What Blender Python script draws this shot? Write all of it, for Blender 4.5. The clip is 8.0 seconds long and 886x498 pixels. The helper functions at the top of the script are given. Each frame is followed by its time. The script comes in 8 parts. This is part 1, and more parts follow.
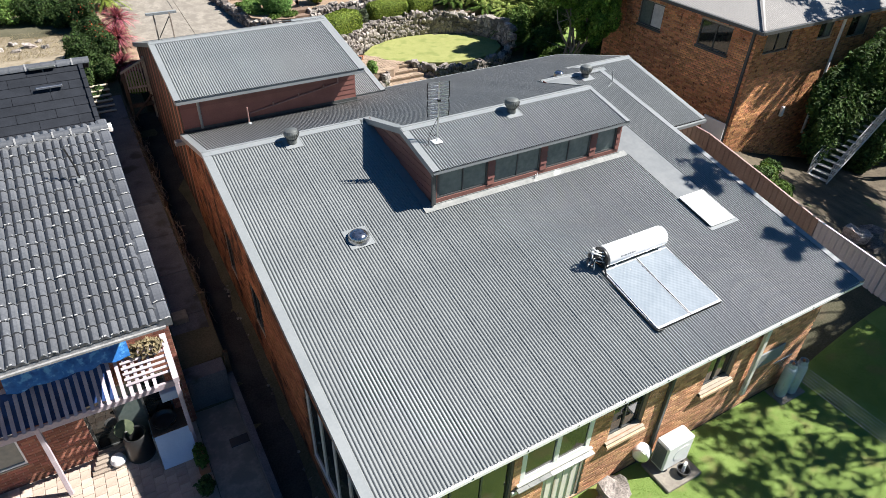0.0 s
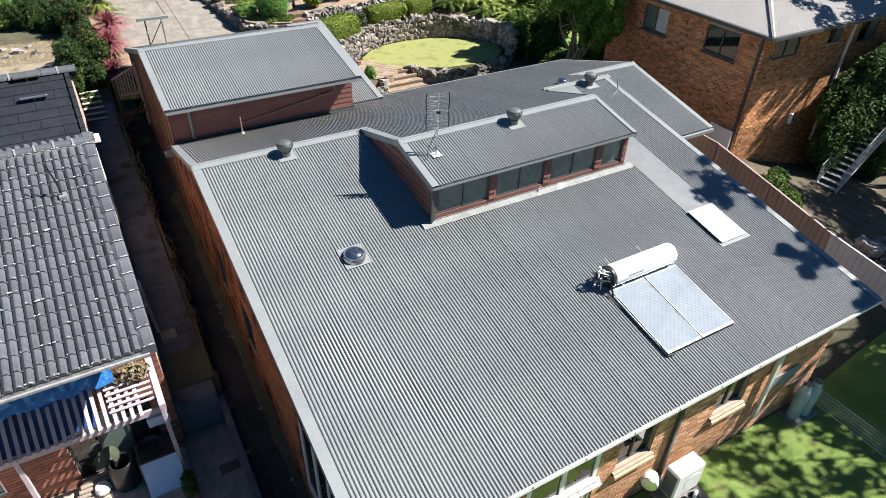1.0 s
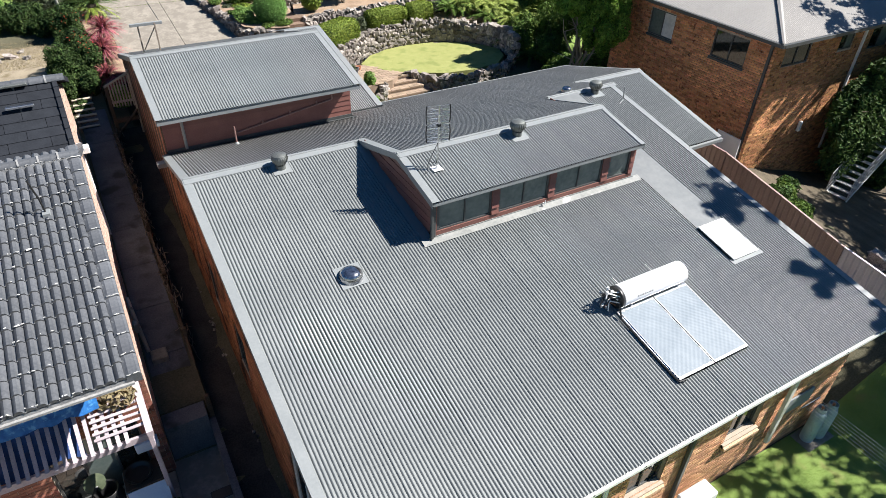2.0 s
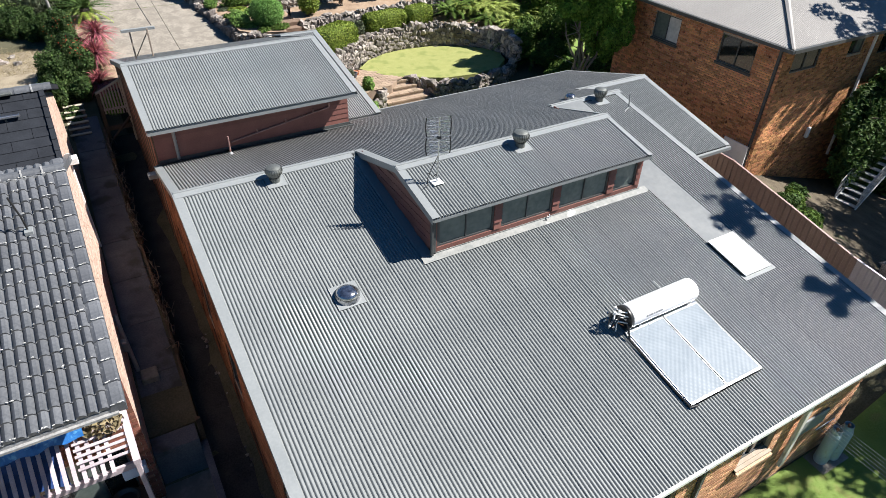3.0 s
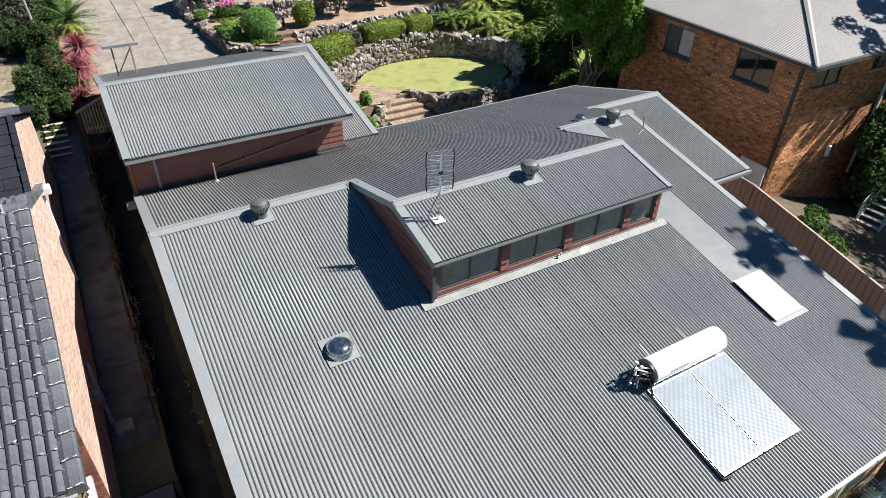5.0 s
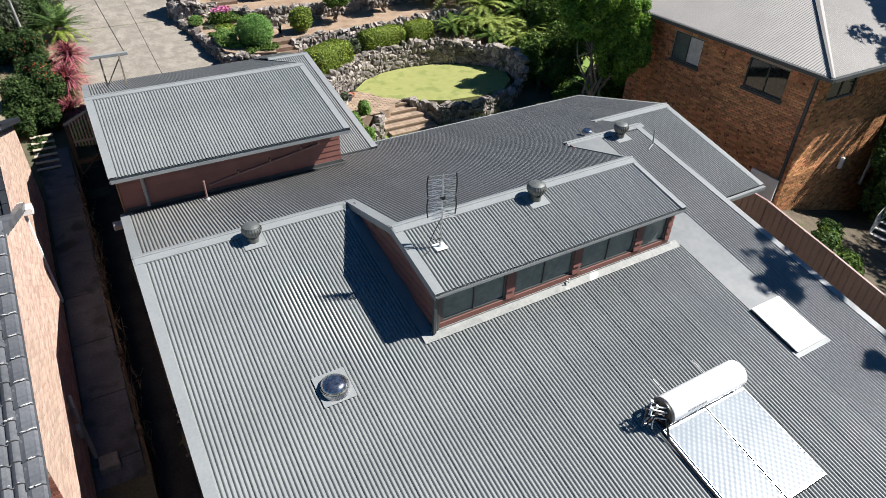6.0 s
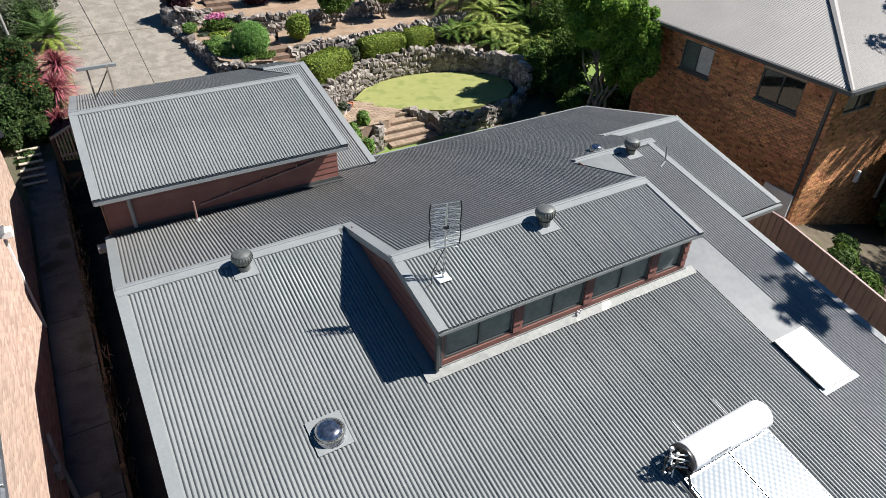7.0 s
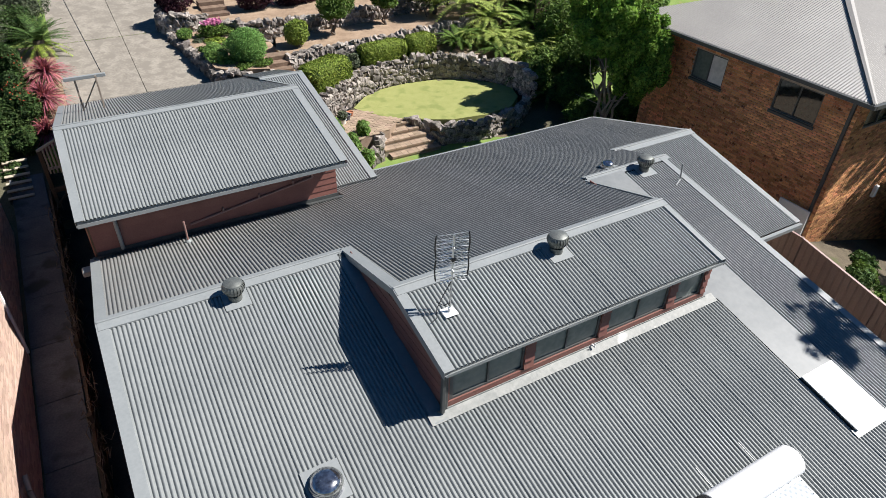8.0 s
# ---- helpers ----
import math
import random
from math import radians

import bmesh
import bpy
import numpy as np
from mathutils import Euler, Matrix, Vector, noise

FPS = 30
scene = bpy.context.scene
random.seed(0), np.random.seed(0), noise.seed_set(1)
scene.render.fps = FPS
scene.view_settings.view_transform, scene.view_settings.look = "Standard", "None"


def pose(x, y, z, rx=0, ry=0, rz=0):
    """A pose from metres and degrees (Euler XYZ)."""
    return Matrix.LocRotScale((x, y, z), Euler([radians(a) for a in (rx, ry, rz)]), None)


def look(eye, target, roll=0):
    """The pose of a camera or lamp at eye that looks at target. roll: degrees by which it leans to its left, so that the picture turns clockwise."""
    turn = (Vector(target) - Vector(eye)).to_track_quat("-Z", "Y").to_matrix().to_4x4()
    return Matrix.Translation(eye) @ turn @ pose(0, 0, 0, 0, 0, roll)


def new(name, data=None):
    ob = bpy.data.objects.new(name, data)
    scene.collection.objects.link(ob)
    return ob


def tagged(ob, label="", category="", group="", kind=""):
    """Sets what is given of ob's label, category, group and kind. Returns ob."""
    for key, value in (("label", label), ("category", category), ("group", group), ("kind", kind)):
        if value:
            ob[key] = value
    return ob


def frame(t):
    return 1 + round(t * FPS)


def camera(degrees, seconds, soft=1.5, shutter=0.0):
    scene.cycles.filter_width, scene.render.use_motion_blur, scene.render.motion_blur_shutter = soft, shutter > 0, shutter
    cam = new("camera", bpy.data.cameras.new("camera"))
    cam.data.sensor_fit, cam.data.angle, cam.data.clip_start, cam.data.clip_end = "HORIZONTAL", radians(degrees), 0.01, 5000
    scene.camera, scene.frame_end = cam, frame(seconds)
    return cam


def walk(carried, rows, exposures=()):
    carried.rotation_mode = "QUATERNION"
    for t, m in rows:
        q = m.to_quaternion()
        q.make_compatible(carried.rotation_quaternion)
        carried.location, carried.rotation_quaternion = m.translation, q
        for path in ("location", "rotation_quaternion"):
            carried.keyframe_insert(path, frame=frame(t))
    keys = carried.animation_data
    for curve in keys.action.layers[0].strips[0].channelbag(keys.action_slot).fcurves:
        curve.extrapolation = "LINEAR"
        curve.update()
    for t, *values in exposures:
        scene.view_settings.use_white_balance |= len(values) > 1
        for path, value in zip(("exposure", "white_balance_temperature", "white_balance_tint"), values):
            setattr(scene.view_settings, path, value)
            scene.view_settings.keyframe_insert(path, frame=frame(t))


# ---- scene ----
cam = camera(69.6, 8.0, soft=0.75)
PATH = [
    (0, (1.219, 0.012, 13.788), (2.044, 1.396, 12.603), 1.7),
    (0.5, (1.431, 0.365, 13.748), (2.255, 1.749, 12.563), 1.8),
    (1, (1.628, 0.704, 13.736), (2.453, 2.088, 12.552), 1.7),
    (1.5, (1.821, 1.035, 13.699), (2.645, 2.42, 12.516), 1.7),
    (2, (2.003, 1.349, 13.702), (2.826, 2.735, 12.519), 1.7),
    (3.5, (2.515, 2.282, 13.643), (3.339, 3.669, 12.46), 1.6),
    (4, (2.698, 2.624, 13.631), (3.523, 4.011, 12.45), 1.6),
    (4.5, (2.886, 2.975, 13.605), (3.711, 4.364, 12.426), 1.6),
    (6, (3.518, 4.191, 13.596), (4.344, 5.581, 12.419), 1.6),
    (6.5, (3.737, 4.633, 13.57), (4.564, 6.024, 12.395), 1.7),
    (7, (3.961, 5.084, 13.556), (4.788, 6.476, 12.382), 1.6),
    (7.5, (4.165, 5.534, 13.519), (4.994, 6.926, 12.347), 1.7),
    (8, (4.343, 5.992, 13.493), (5.173, 7.384, 12.322), 1.8),
]
walk(cam, [(t, look(eye, target, roll)) for t, eye, target, roll in PATH], exposures=((0.0, 1.22), (4.0, 1.11), (8.0, 0.9)))

# ---- world, sun ----
SUN = Vector((0.63, -0.224, 0.742)).normalized()
world = bpy.data.worlds.new("sky")
scene.world = world
world.use_nodes = True
_n = world.node_tree.nodes
_sky = _n.new("ShaderNodeTexSky")
_sky.sky_type = "NISHITA"
_sky.sun_disc = False
_sky.dust_density, _sky.ozone_density, _sky.air_density = 0.3, 6.0, 1.0
_sky.sun_elevation = math.asin(SUN.z)
_sky.sun_rotation = math.atan2(SUN.x, SUN.y)
_deep = _n.new("ShaderNodeHueSaturation")
_deep.inputs["Saturation"].default_value = 1.25
world.node_tree.links.new(_sky.outputs[0], _deep.inputs["Color"])
world.node_tree.links.new(_deep.outputs[0], _n["Background"].inputs[0])
_n["Background"].inputs[1].default_value = 0.035
sun = new("sun", bpy.data.lights.new("sun", "SUN"))
sun.data.energy, sun.data.angle, sun.data.color = 5.0, radians(0.5), (1.0, 0.962, 0.925)
sun.matrix_world = look((40, -15, 50), Vector((40, -15, 50)) - SUN)

# ---- materials ----


def mat(name, c1, c2, scale=3.0, fine=60.0, rough=0.6, metal=0.0, bump=0.0, rnd=0.0, isl=0.0, stain=None, stain_scale=0.8, stain_cut=0.62, spec=0.5, rough2=None):
    """A surface of two colours mixed by coarse and fine noise, with optional stains, bump, and piece by piece variation."""
    m = bpy.data.materials.new(name)
    m.use_nodes = True
    nt = m.node_tree
    N, L = nt.nodes, nt.links
    b = N["Principled BSDF"]
    b.inputs["Roughness"].default_value = rough
    b.inputs["Metallic"].default_value = metal
    b.inputs["Specular IOR Level"].default_value = spec
    co = N.new("ShaderNodeTexCoord").outputs["Object"]

    def noise_of(s, detail=4.0):
        t = N.new("ShaderNodeTexNoise")
        t.inputs["Scale"].default_value = s
        t.inputs["Detail"].default_value = detail
        L.new(co, t.inputs["Vector"])
        return t.outputs["Fac"]
    big, small = noise_of(scale), noise_of(fine, 3.0)
    add = N.new("ShaderNodeMath")
    add.operation = "MULTIPLY_ADD"
    add.inputs[1].default_value = 0.5
    L.new(small, add.inputs[0])
    mul = N.new("ShaderNodeMath")
    mul.operation = "MULTIPLY"
    mul.inputs[1].default_value = 0.5
    L.new(big, mul.inputs[0])
    L.new(mul.outputs[0], add.inputs[2])
    ramp = N.new("ShaderNodeMapRange")
    ramp.inputs["From Min"].default_value = 0.36
    ramp.inputs["From Max"].default_value = 0.64
    L.new(add.outputs[0], ramp.inputs["Value"])
    mix = N.new("ShaderNodeMix")
    mix.data_type = "RGBA"
    mix.inputs[6].default_value = (*c1, 1)
    mix.inputs[7].default_value = (*c2, 1)
    L.new(ramp.outputs[0], mix.inputs[0])
    col = mix.outputs[2]
    if stain:
        sm = N.new("ShaderNodeMapRange")
        sm.inputs["From Min"].default_value = stain_cut
        sm.inputs["From Max"].default_value = stain_cut + 0.1
        L.new(noise_of(stain_scale, 8.0), sm.inputs["Value"])
        mx = N.new("ShaderNodeMix")
        mx.data_type = "RGBA"
        mx.inputs[7].default_value = (*stain, 1)
        L.new(sm.outputs[0], mx.inputs[0])
        L.new(col, mx.inputs[6])
        col = mx.outputs[2]
    for amount, socket in ((rnd, "o"), (isl, "i")):
        if amount:
            src = N.new("ShaderNodeObjectInfo").outputs["Random"] if socket == "o" else N.new("ShaderNodeNewGeometry").outputs["Random Per Island"]
            mr = N.new("ShaderNodeMapRange")
            mr.inputs["To Min"].default_value = 1 - amount
            mr.inputs["To Max"].default_value = 1 + amount
            L.new(src, mr.inputs["Value"])
            hs = N.new("ShaderNodeHueSaturation")
            L.new(mr.outputs[0], hs.inputs["Value"])
            h2 = N.new("ShaderNodeMapRange")
            h2.inputs["To Min"].default_value = 0.5 + amount * 0.028
            h2.inputs["To Max"].default_value = 0.5 - amount * 0.028
            frac = N.new("ShaderNodeMath")
            frac.operation = "MULTIPLY"
            frac.inputs[1].default_value = 7.31
            L.new(src, frac.inputs[0])
            fr = N.new("ShaderNodeMath")
            fr.operation = "FRACT"
            L.new(frac.outputs[0], fr.inputs[0])
            L.new(fr.outputs[0], h2.inputs["Value"])
            L.new(h2.outputs[0], hs.inputs["Hue"])
            L.new(col, hs.inputs["Color"])
            col = hs.outputs[0]
    L.new(col, b.inputs["Base Color"])
    if rough2 is not None:
        rr = N.new("ShaderNodeMapRange")
        rr.inputs["To Min"].default_value = rough
        rr.inputs["To Max"].default_value = rough2
        L.new(big, rr.inputs["Value"])
        L.new(rr.outputs[0], b.inputs["Roughness"])
    if bump:
        bp = N.new("ShaderNodeBump")
        bp.inputs["Strength"].default_value = 0.6
        bp.inputs["Distance"].default_value = bump
        L.new(add.outputs[0], bp.inputs["Height"])
        L.new(bp.outputs[0], b.inputs["Normal"])
    return m


def foliage(name, c1, c2, isl=0.45, scale=1.2, thin=0.28):
    m = mat(name, c1, c2, scale=scale, fine=9.0, rough=0.65, isl=isl, spec=0.16)
    b = m.node_tree.nodes["Principled BSDF"]
    b.inputs["Subsurface Weight"].default_value = 0.0
    tr = m.node_tree.nodes.new("ShaderNodeBsdfTranslucent")
    mx = m.node_tree.nodes.new("ShaderNodeMixShader")
    mx.inputs[0].default_value = thin
    L = m.node_tree.links
    L.new(b.inputs["Base Color"].links[0].from_socket, tr.inputs[0])
    L.new(b.outputs[0], mx.inputs[1])
    L.new(tr.outputs[0], mx.inputs[2])
    L.new(mx.outputs[0], m.node_tree.nodes["Material Output"].inputs[0])
    return m


def glass(name, tint, rough=0.02):
    m = bpy.data.materials.new(name)
    m.use_nodes = True
    b = m.node_tree.nodes["Principled BSDF"]
    b.inputs["Base Color"].default_value = (*tint, 1)
    b.inputs["Roughness"].default_value = rough
    b.inputs["Transmission Weight"].default_value = 0.85
    b.inputs["IOR"].default_value = 1.45
    return m


SHEET = mat("grey_painted_steel", (0.172, 0.185, 0.184), (0.212, 0.225, 0.221), scale=0.9, fine=14, rough=0.42, rough2=0.52, rnd=0.03, spec=0.5)
SHEET2 = mat("weathered_grey_steel", (0.158, 0.163, 0.158), (0.208, 0.21, 0.2), scale=0.7, fine=9, rough=0.45, rough2=0.55, rnd=0.05, stain=(0.21, 0.195, 0.16), stain_scale=0.5)
TRIM = mat("grey_steel_flashing", (0.2, 0.216, 0.218), (0.24, 0.255, 0.255), scale=1.2, fine=18, rough=0.4, rough2=0.5)
PAN = mat("flat_grey_steel_pan", (0.15, 0.162, 0.165), (0.19, 0.2, 0.2), scale=1.5, fine=7, rough=0.38, rough2=0.5)
UNDER = mat("dark_roof_underside", (0.02, 0.02, 0.02), (0.035, 0.034, 0.032), rough=0.9)
WHITE = mat("white_paint", (0.74, 0.74, 0.72), (0.8, 0.8, 0.78), scale=4, fine=30, rough=0.45)
CREAM = mat("cream_paint", (0.6, 0.57, 0.5), (0.68, 0.65, 0.58), scale=4, fine=30, rough=0.55, stain=(0.45, 0.41, 0.35), stain_scale=3)
# Pale patches stand in for sunlit spots on the apron; ledge tiles are stained.
LEAD = mat("pale_lead_flashing", (0.17, 0.18, 0.172), (0.26, 0.265, 0.25), scale=3.5, fine=12, rough=0.5, rough2=0.65, stain=(0.45, 0.45, 0.43), stain_scale=1.8, bump=0.02)
BRICK = mat("orange_brick", (0.56, 0.22, 0.1), (0.7, 0.35, 0.18), scale=14, fine=60, rough=0.85, bump=0.004, rnd=0.36, isl=0.38, stain=(0.2, 0.085, 0.05), stain_scale=6.5, stain_cut=0.58, spec=0.2)
BRICK_HOUSE = mat("salmon_orange_brick", (0.36, 0.165, 0.085), (0.52, 0.3, 0.185), scale=5, fine=40, rough=0.85, bump=0.004, rnd=0.3, isl=0.34, spec=0.2)
BRICK_PALE = mat("pale_pink_brick", (0.39, 0.275, 0.215), (0.5, 0.37, 0.3), scale=5, fine=70, rough=0.85, bump=0.004, rnd=0.16, isl=0.2, spec=0.25)
BRICK_SILL = mat("pale_sill_brick", (0.5, 0.32, 0.2), (0.62, 0.43, 0.29), scale=6, fine=60, rough=0.85, bump=0.003, spec=0.2)
# Same house brick, its side shade put into a darker red, plus stains.
BRICK_HOUSE_SHADED = mat("shaded_stained_brick", (0.2, 0.07, 0.035), (0.36, 0.15, 0.08), scale=4, fine=40, rough=0.85, bump=0.004, rnd=0.3, isl=0.34, stain=(0.06, 0.028, 0.02), stain_scale=1.4, stain_cut=0.5, spec=0.2)
BRICK_RED = mat("brown_red_brick", (0.22, 0.085, 0.06), (0.33, 0.15, 0.105), scale=5, fine=70, rough=0.85, bump=0.004, rnd=0.28, isl=0.3, spec=0.25)
MORTAR = mat("mortar", (0.32, 0.26, 0.2), (0.42, 0.36, 0.29), scale=8, fine=90, rough=0.95, bump=0.003, spec=0.2)
BOARD = mat("red_brown_weatherboard", (0.155, 0.062, 0.05), (0.2, 0.085, 0.068), scale=2.5, fine=30, rough=0.6, rnd=0.1, bump=0.003)
DARKPAINT = mat("dark_grey_paint", (0.05, 0.055, 0.055), (0.075, 0.08, 0.078), scale=3, fine=30, rough=0.5)
# Grey-green base stands in for what the panes reflect.
PANE = mat("reflection_tinted_glass", (0.1, 0.13, 0.12), (0.15, 0.18, 0.165), scale=2.2, fine=9, rough=0.12, rough2=0.3, spec=0.6)
DARKGLASS = mat("dark_window_glass", (0.012, 0.014, 0.014), (0.03, 0.033, 0.03), scale=1.2, fine=6, rough=0.05, spec=0.7)
STEEL = mat("brushed_steel", (0.55, 0.56, 0.57), (0.68, 0.69, 0.7), scale=5, fine=40, rough=0.28, metal=1.0, rough2=0.4)
# Mottled dark and pale tones stand in for reflections on dome and collar.
CHROME = mat("mirror_toned_dome", (0.16, 0.17, 0.2), (0.62, 0.62, 0.64), scale=9, fine=24, rough=0.1, metal=0.95, rough2=0.2)
VENTM = mat("weathered_vent_steel", (0.11, 0.12, 0.115), (0.2, 0.21, 0.195), scale=8, fine=40, rough=0.4, metal=0.55, rough2=0.55)
BLACK = mat("black_plastic", (0.012, 0.012, 0.013), (0.022, 0.022, 0.022), scale=6, fine=40, rough=0.4)
COPPER = mat("copper_pipe", (0.45, 0.2, 0.1), (0.55, 0.28, 0.16), scale=20, fine=80, rough=0.35, metal=0.9)
TANK = mat("white_enamel_tank", (0.78, 0.785, 0.79), (0.84, 0.84, 0.84), scale=2, fine=12, rough=0.28)
GREYLABEL = mat("grey_print", (0.18, 0.19, 0.2), (0.24, 0.25, 0.26), rough=0.5)
RENDERPIPE = mat("dusty_pink_plastic_pipe", (0.23, 0.13, 0.11), (0.28, 0.165, 0.145), scale=5, fine=30, rough=0.55)
CONCRETE = mat("driveway_concrete", (0.19, 0.17, 0.142), (0.3, 0.272, 0.228), scale=1.4, fine=12, rough=0.9, bump=0.004, stain=(0.205, 0.184, 0.154), stain_scale=2.2, stain_cut=0.5, spec=0.25)
# Darker and bluer than bare concrete: shade on the path is in the colour.
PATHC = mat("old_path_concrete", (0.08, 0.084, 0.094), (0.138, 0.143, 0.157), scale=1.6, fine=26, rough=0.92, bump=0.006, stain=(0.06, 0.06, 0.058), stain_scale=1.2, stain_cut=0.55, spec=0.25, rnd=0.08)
SOIL = mat("dry_soil_and_mulch", (0.2, 0.14, 0.095), (0.37, 0.275, 0.195), scale=2.2, fine=35, rough=0.95, bump=0.02, spec=0.15)
DRYSOIL = mat("dry_pale_bank", (0.2, 0.165, 0.115), (0.32, 0.275, 0.2), scale=2.0, fine=30, rough=0.95, bump=0.02, stain=(0.16, 0.13, 0.08), stain_scale=1.3, spec=0.15)
# Near-black because the narrow passage's shade is put into the colour.
SHADED_EARTH = mat("shade_dark_ground", (0.028, 0.028, 0.028), (0.06, 0.058, 0.055), scale=1.5, fine=25, rough=0.95, bump=0.02, spec=0.15)
EARTH = mat("shady_bare_ground", (0.06, 0.051, 0.037), (0.145, 0.12, 0.085), scale=1.5, fine=25, rough=0.95, bump=0.02, stain=(0.08, 0.1, 0.04), stain_scale=0.8, spec=0.15)
LAWN_PALE = mat("pale_mown_turf", (0.235, 0.25, 0.085), (0.29, 0.3, 0.115), scale=2.5, fine=50, rough=0.9, bump=0.006, stain=(0.2, 0.225, 0.075), stain_scale=1.6, stain_cut=0.55, spec=0.15)
LAWN = mat("lawn_turf", (0.125, 0.195, 0.045), (0.2, 0.275, 0.078), scale=1.3, fine=45, rough=0.9, bump=0.008, stain=(0.2, 0.215, 0.075), stain_scale=1.6, stain_cut=0.55, spec=0.15)
GROUNDM = mat("garden_ground", (0.06, 0.06, 0.035), (0.12, 0.11, 0.075), scale=0.9, fine=22, rough=0.95, bump=0.03, stain=(0.17, 0.13, 0.085), stain_scale=0.35, spec=0.15)
ROCK = mat("basalt_rock", (0.085, 0.077, 0.07), (0.36, 0.325, 0.285), scale=4, fine=20, rough=0.92, bump=0.02, rnd=0.5, isl=0.5, spec=0.2)
PAVER = mat("sandy_clay_paver", (0.4, 0.31, 0.25), (0.5, 0.41, 0.34), scale=4, fine=40, rough=0.88, bump=0.003, rnd=0.14, isl=0.14, spec=0.25)
# Step brick darkened: brown tone plus the upper steps' shade in the colour.
STEPD = mat("shaded_brown_brick_step", (0.12, 0.08, 0.058), (0.22, 0.16, 0.115), scale=5, fine=40, rough=0.9, bump=0.004, rnd=0.18, spec=0.2)
STEPB = mat("brick_step", (0.28, 0.2, 0.145), (0.38, 0.29, 0.215), scale=5, fine=40, rough=0.9, bump=0.004, rnd=0.18, isl=0.18, spec=0.2)
TIMBER = mat("grey_weathered_timber", (0.2, 0.16, 0.125), (0.33, 0.28, 0.225), scale=3, fine=40, rough=0.85, bump=0.004, rnd=0.2, spec=0.25)
DARKTIMBER = mat("dark_brown_timber", (0.06, 0.042, 0.03), (0.12, 0.085, 0.06), scale=3, fine=40, rough=0.85, bump=0.005, rnd=0.25, spec=0.2)
PALEWOOD = mat("pale_weathered_timber", (0.4, 0.35, 0.27), (0.52, 0.46, 0.36), scale=3, fine=40, rough=0.85, bump=0.004, rnd=0.12, spec=0.25)
PINKWOOD = mat("faded_pinkish_white_timber", (0.36, 0.3, 0.325), (0.48, 0.42, 0.44), scale=3, fine=35, rough=0.7, rnd=0.1, bump=0.002)
TARP = mat("blue_tarpaulin", (0.01, 0.075, 0.28), (0.035, 0.2, 0.52), scale=3.5, fine=9, rough=0.5, bump=0.04, stain=(0.12, 0.36, 0.62), stain_scale=7.0, stain_cut=0.55)
# Copy of the blue tarpaulin with the pergola's shade in its navy.
TARP_SHADED = mat("shaded_blue_tarpaulin", (0.012, 0.03, 0.1), (0.02, 0.06, 0.2), scale=3.5, fine=9, rough=0.55, bump=0.03)
PALEBLUE = mat("pale_blue_paint", (0.46, 0.58, 0.72), (0.54, 0.65, 0.78), scale=4, fine=30, rough=0.5)
FENCE_PALE = mat("pale_lilac_steel_fence", (0.44, 0.41, 0.46), (0.52, 0.49, 0.54), scale=1.5, fine=20, rough=0.5, rough2=0.6, rnd=0.05)
FENCE = mat("pinkish_brown_steel_fence", (0.25, 0.175, 0.155), (0.31, 0.225, 0.2), scale=1.5, fine=20, rough=0.5, rough2=0.6, rnd=0.06)
ROOFPALE = mat("pale_grey_roof_steel", (0.25, 0.238, 0.222), (0.3, 0.286, 0.265), scale=0.8, fine=12, rough=0.45, rough2=0.55, rnd=0.03)
# Dark base paints the shadow under each tile; pale flecks are chalky chips.
TILE_EDGE = mat("undershadow_chalky_edge", (0.03, 0.032, 0.034), (0.09, 0.092, 0.095), scale=3.0, fine=16, rough=0.8, bump=0.004, stain=(0.55, 0.55, 0.53), stain_scale=9.0, stain_cut=0.66)
TILE = mat("charcoal_glazed_tile", (0.07, 0.075, 0.083), (0.122, 0.128, 0.137), scale=1.6, fine=22, rough=0.34, rough2=0.5, rnd=0.16, isl=0.16, stain=(0.55, 0.55, 0.53), stain_scale=4.5, stain_cut=0.69, spec=0.6)
TILEFLAT = mat("dark_flat_tile", (0.014, 0.016, 0.02), (0.024, 0.027, 0.033), scale=3, fine=28, rough=0.6, rnd=0.07, spec=0.2)
JOINT = mat("grey_mortar_joint", (0.2, 0.2, 0.2), (0.36, 0.36, 0.35), scale=6, fine=30, rough=0.9, bump=0.006)
BED = mat("mortar_bedding", (0.4, 0.4, 0.38), (0.55, 0.54, 0.52), scale=9, fine=50, rough=0.9, bump=0.006)
GASM = mat("grey_green_gas_bottle", (0.28, 0.38, 0.43), (0.38, 0.48, 0.52), scale=4, fine=25, rough=0.45, stain=(0.2, 0.2, 0.19), stain_scale=6)
TERRA = mat("terracotta_pot", (0.4, 0.16, 0.08), (0.5, 0.22, 0.12), scale=6, fine=40, rough=0.8)
BARK = mat("grey_brown_bark", (0.1, 0.075, 0.055), (0.24, 0.2, 0.16), scale=5, fine=40, rough=0.95, bump=0.01, spec=0.15)
PALEBARK = mat("pale_grey_bark", (0.2, 0.175, 0.14), (0.4, 0.36, 0.3), scale=6, fine=40, rough=0.9, bump=0.008, spec=0.15)
LEAF_TREE = foliage("glossy_sunlit_leaves", (0.085, 0.18, 0.025), (0.24, 0.38, 0.065), isl=0.6, thin=0.42)
LEAF_FEATHER = foliage("feathery_bright_leaves", (0.14, 0.28, 0.07), (0.24, 0.4, 0.12), thin=0.45)
LEAF_DARK = foliage("dark_green_leaves", (0.035, 0.07, 0.018), (0.085, 0.14, 0.038), isl=0.6)
# Darker copy of the dark leaves, with the bank's shade in it.
LEAF_SHADE = foliage("shade_green_leaves", (0.022, 0.048, 0.013), (0.075, 0.12, 0.034), isl=0.6)
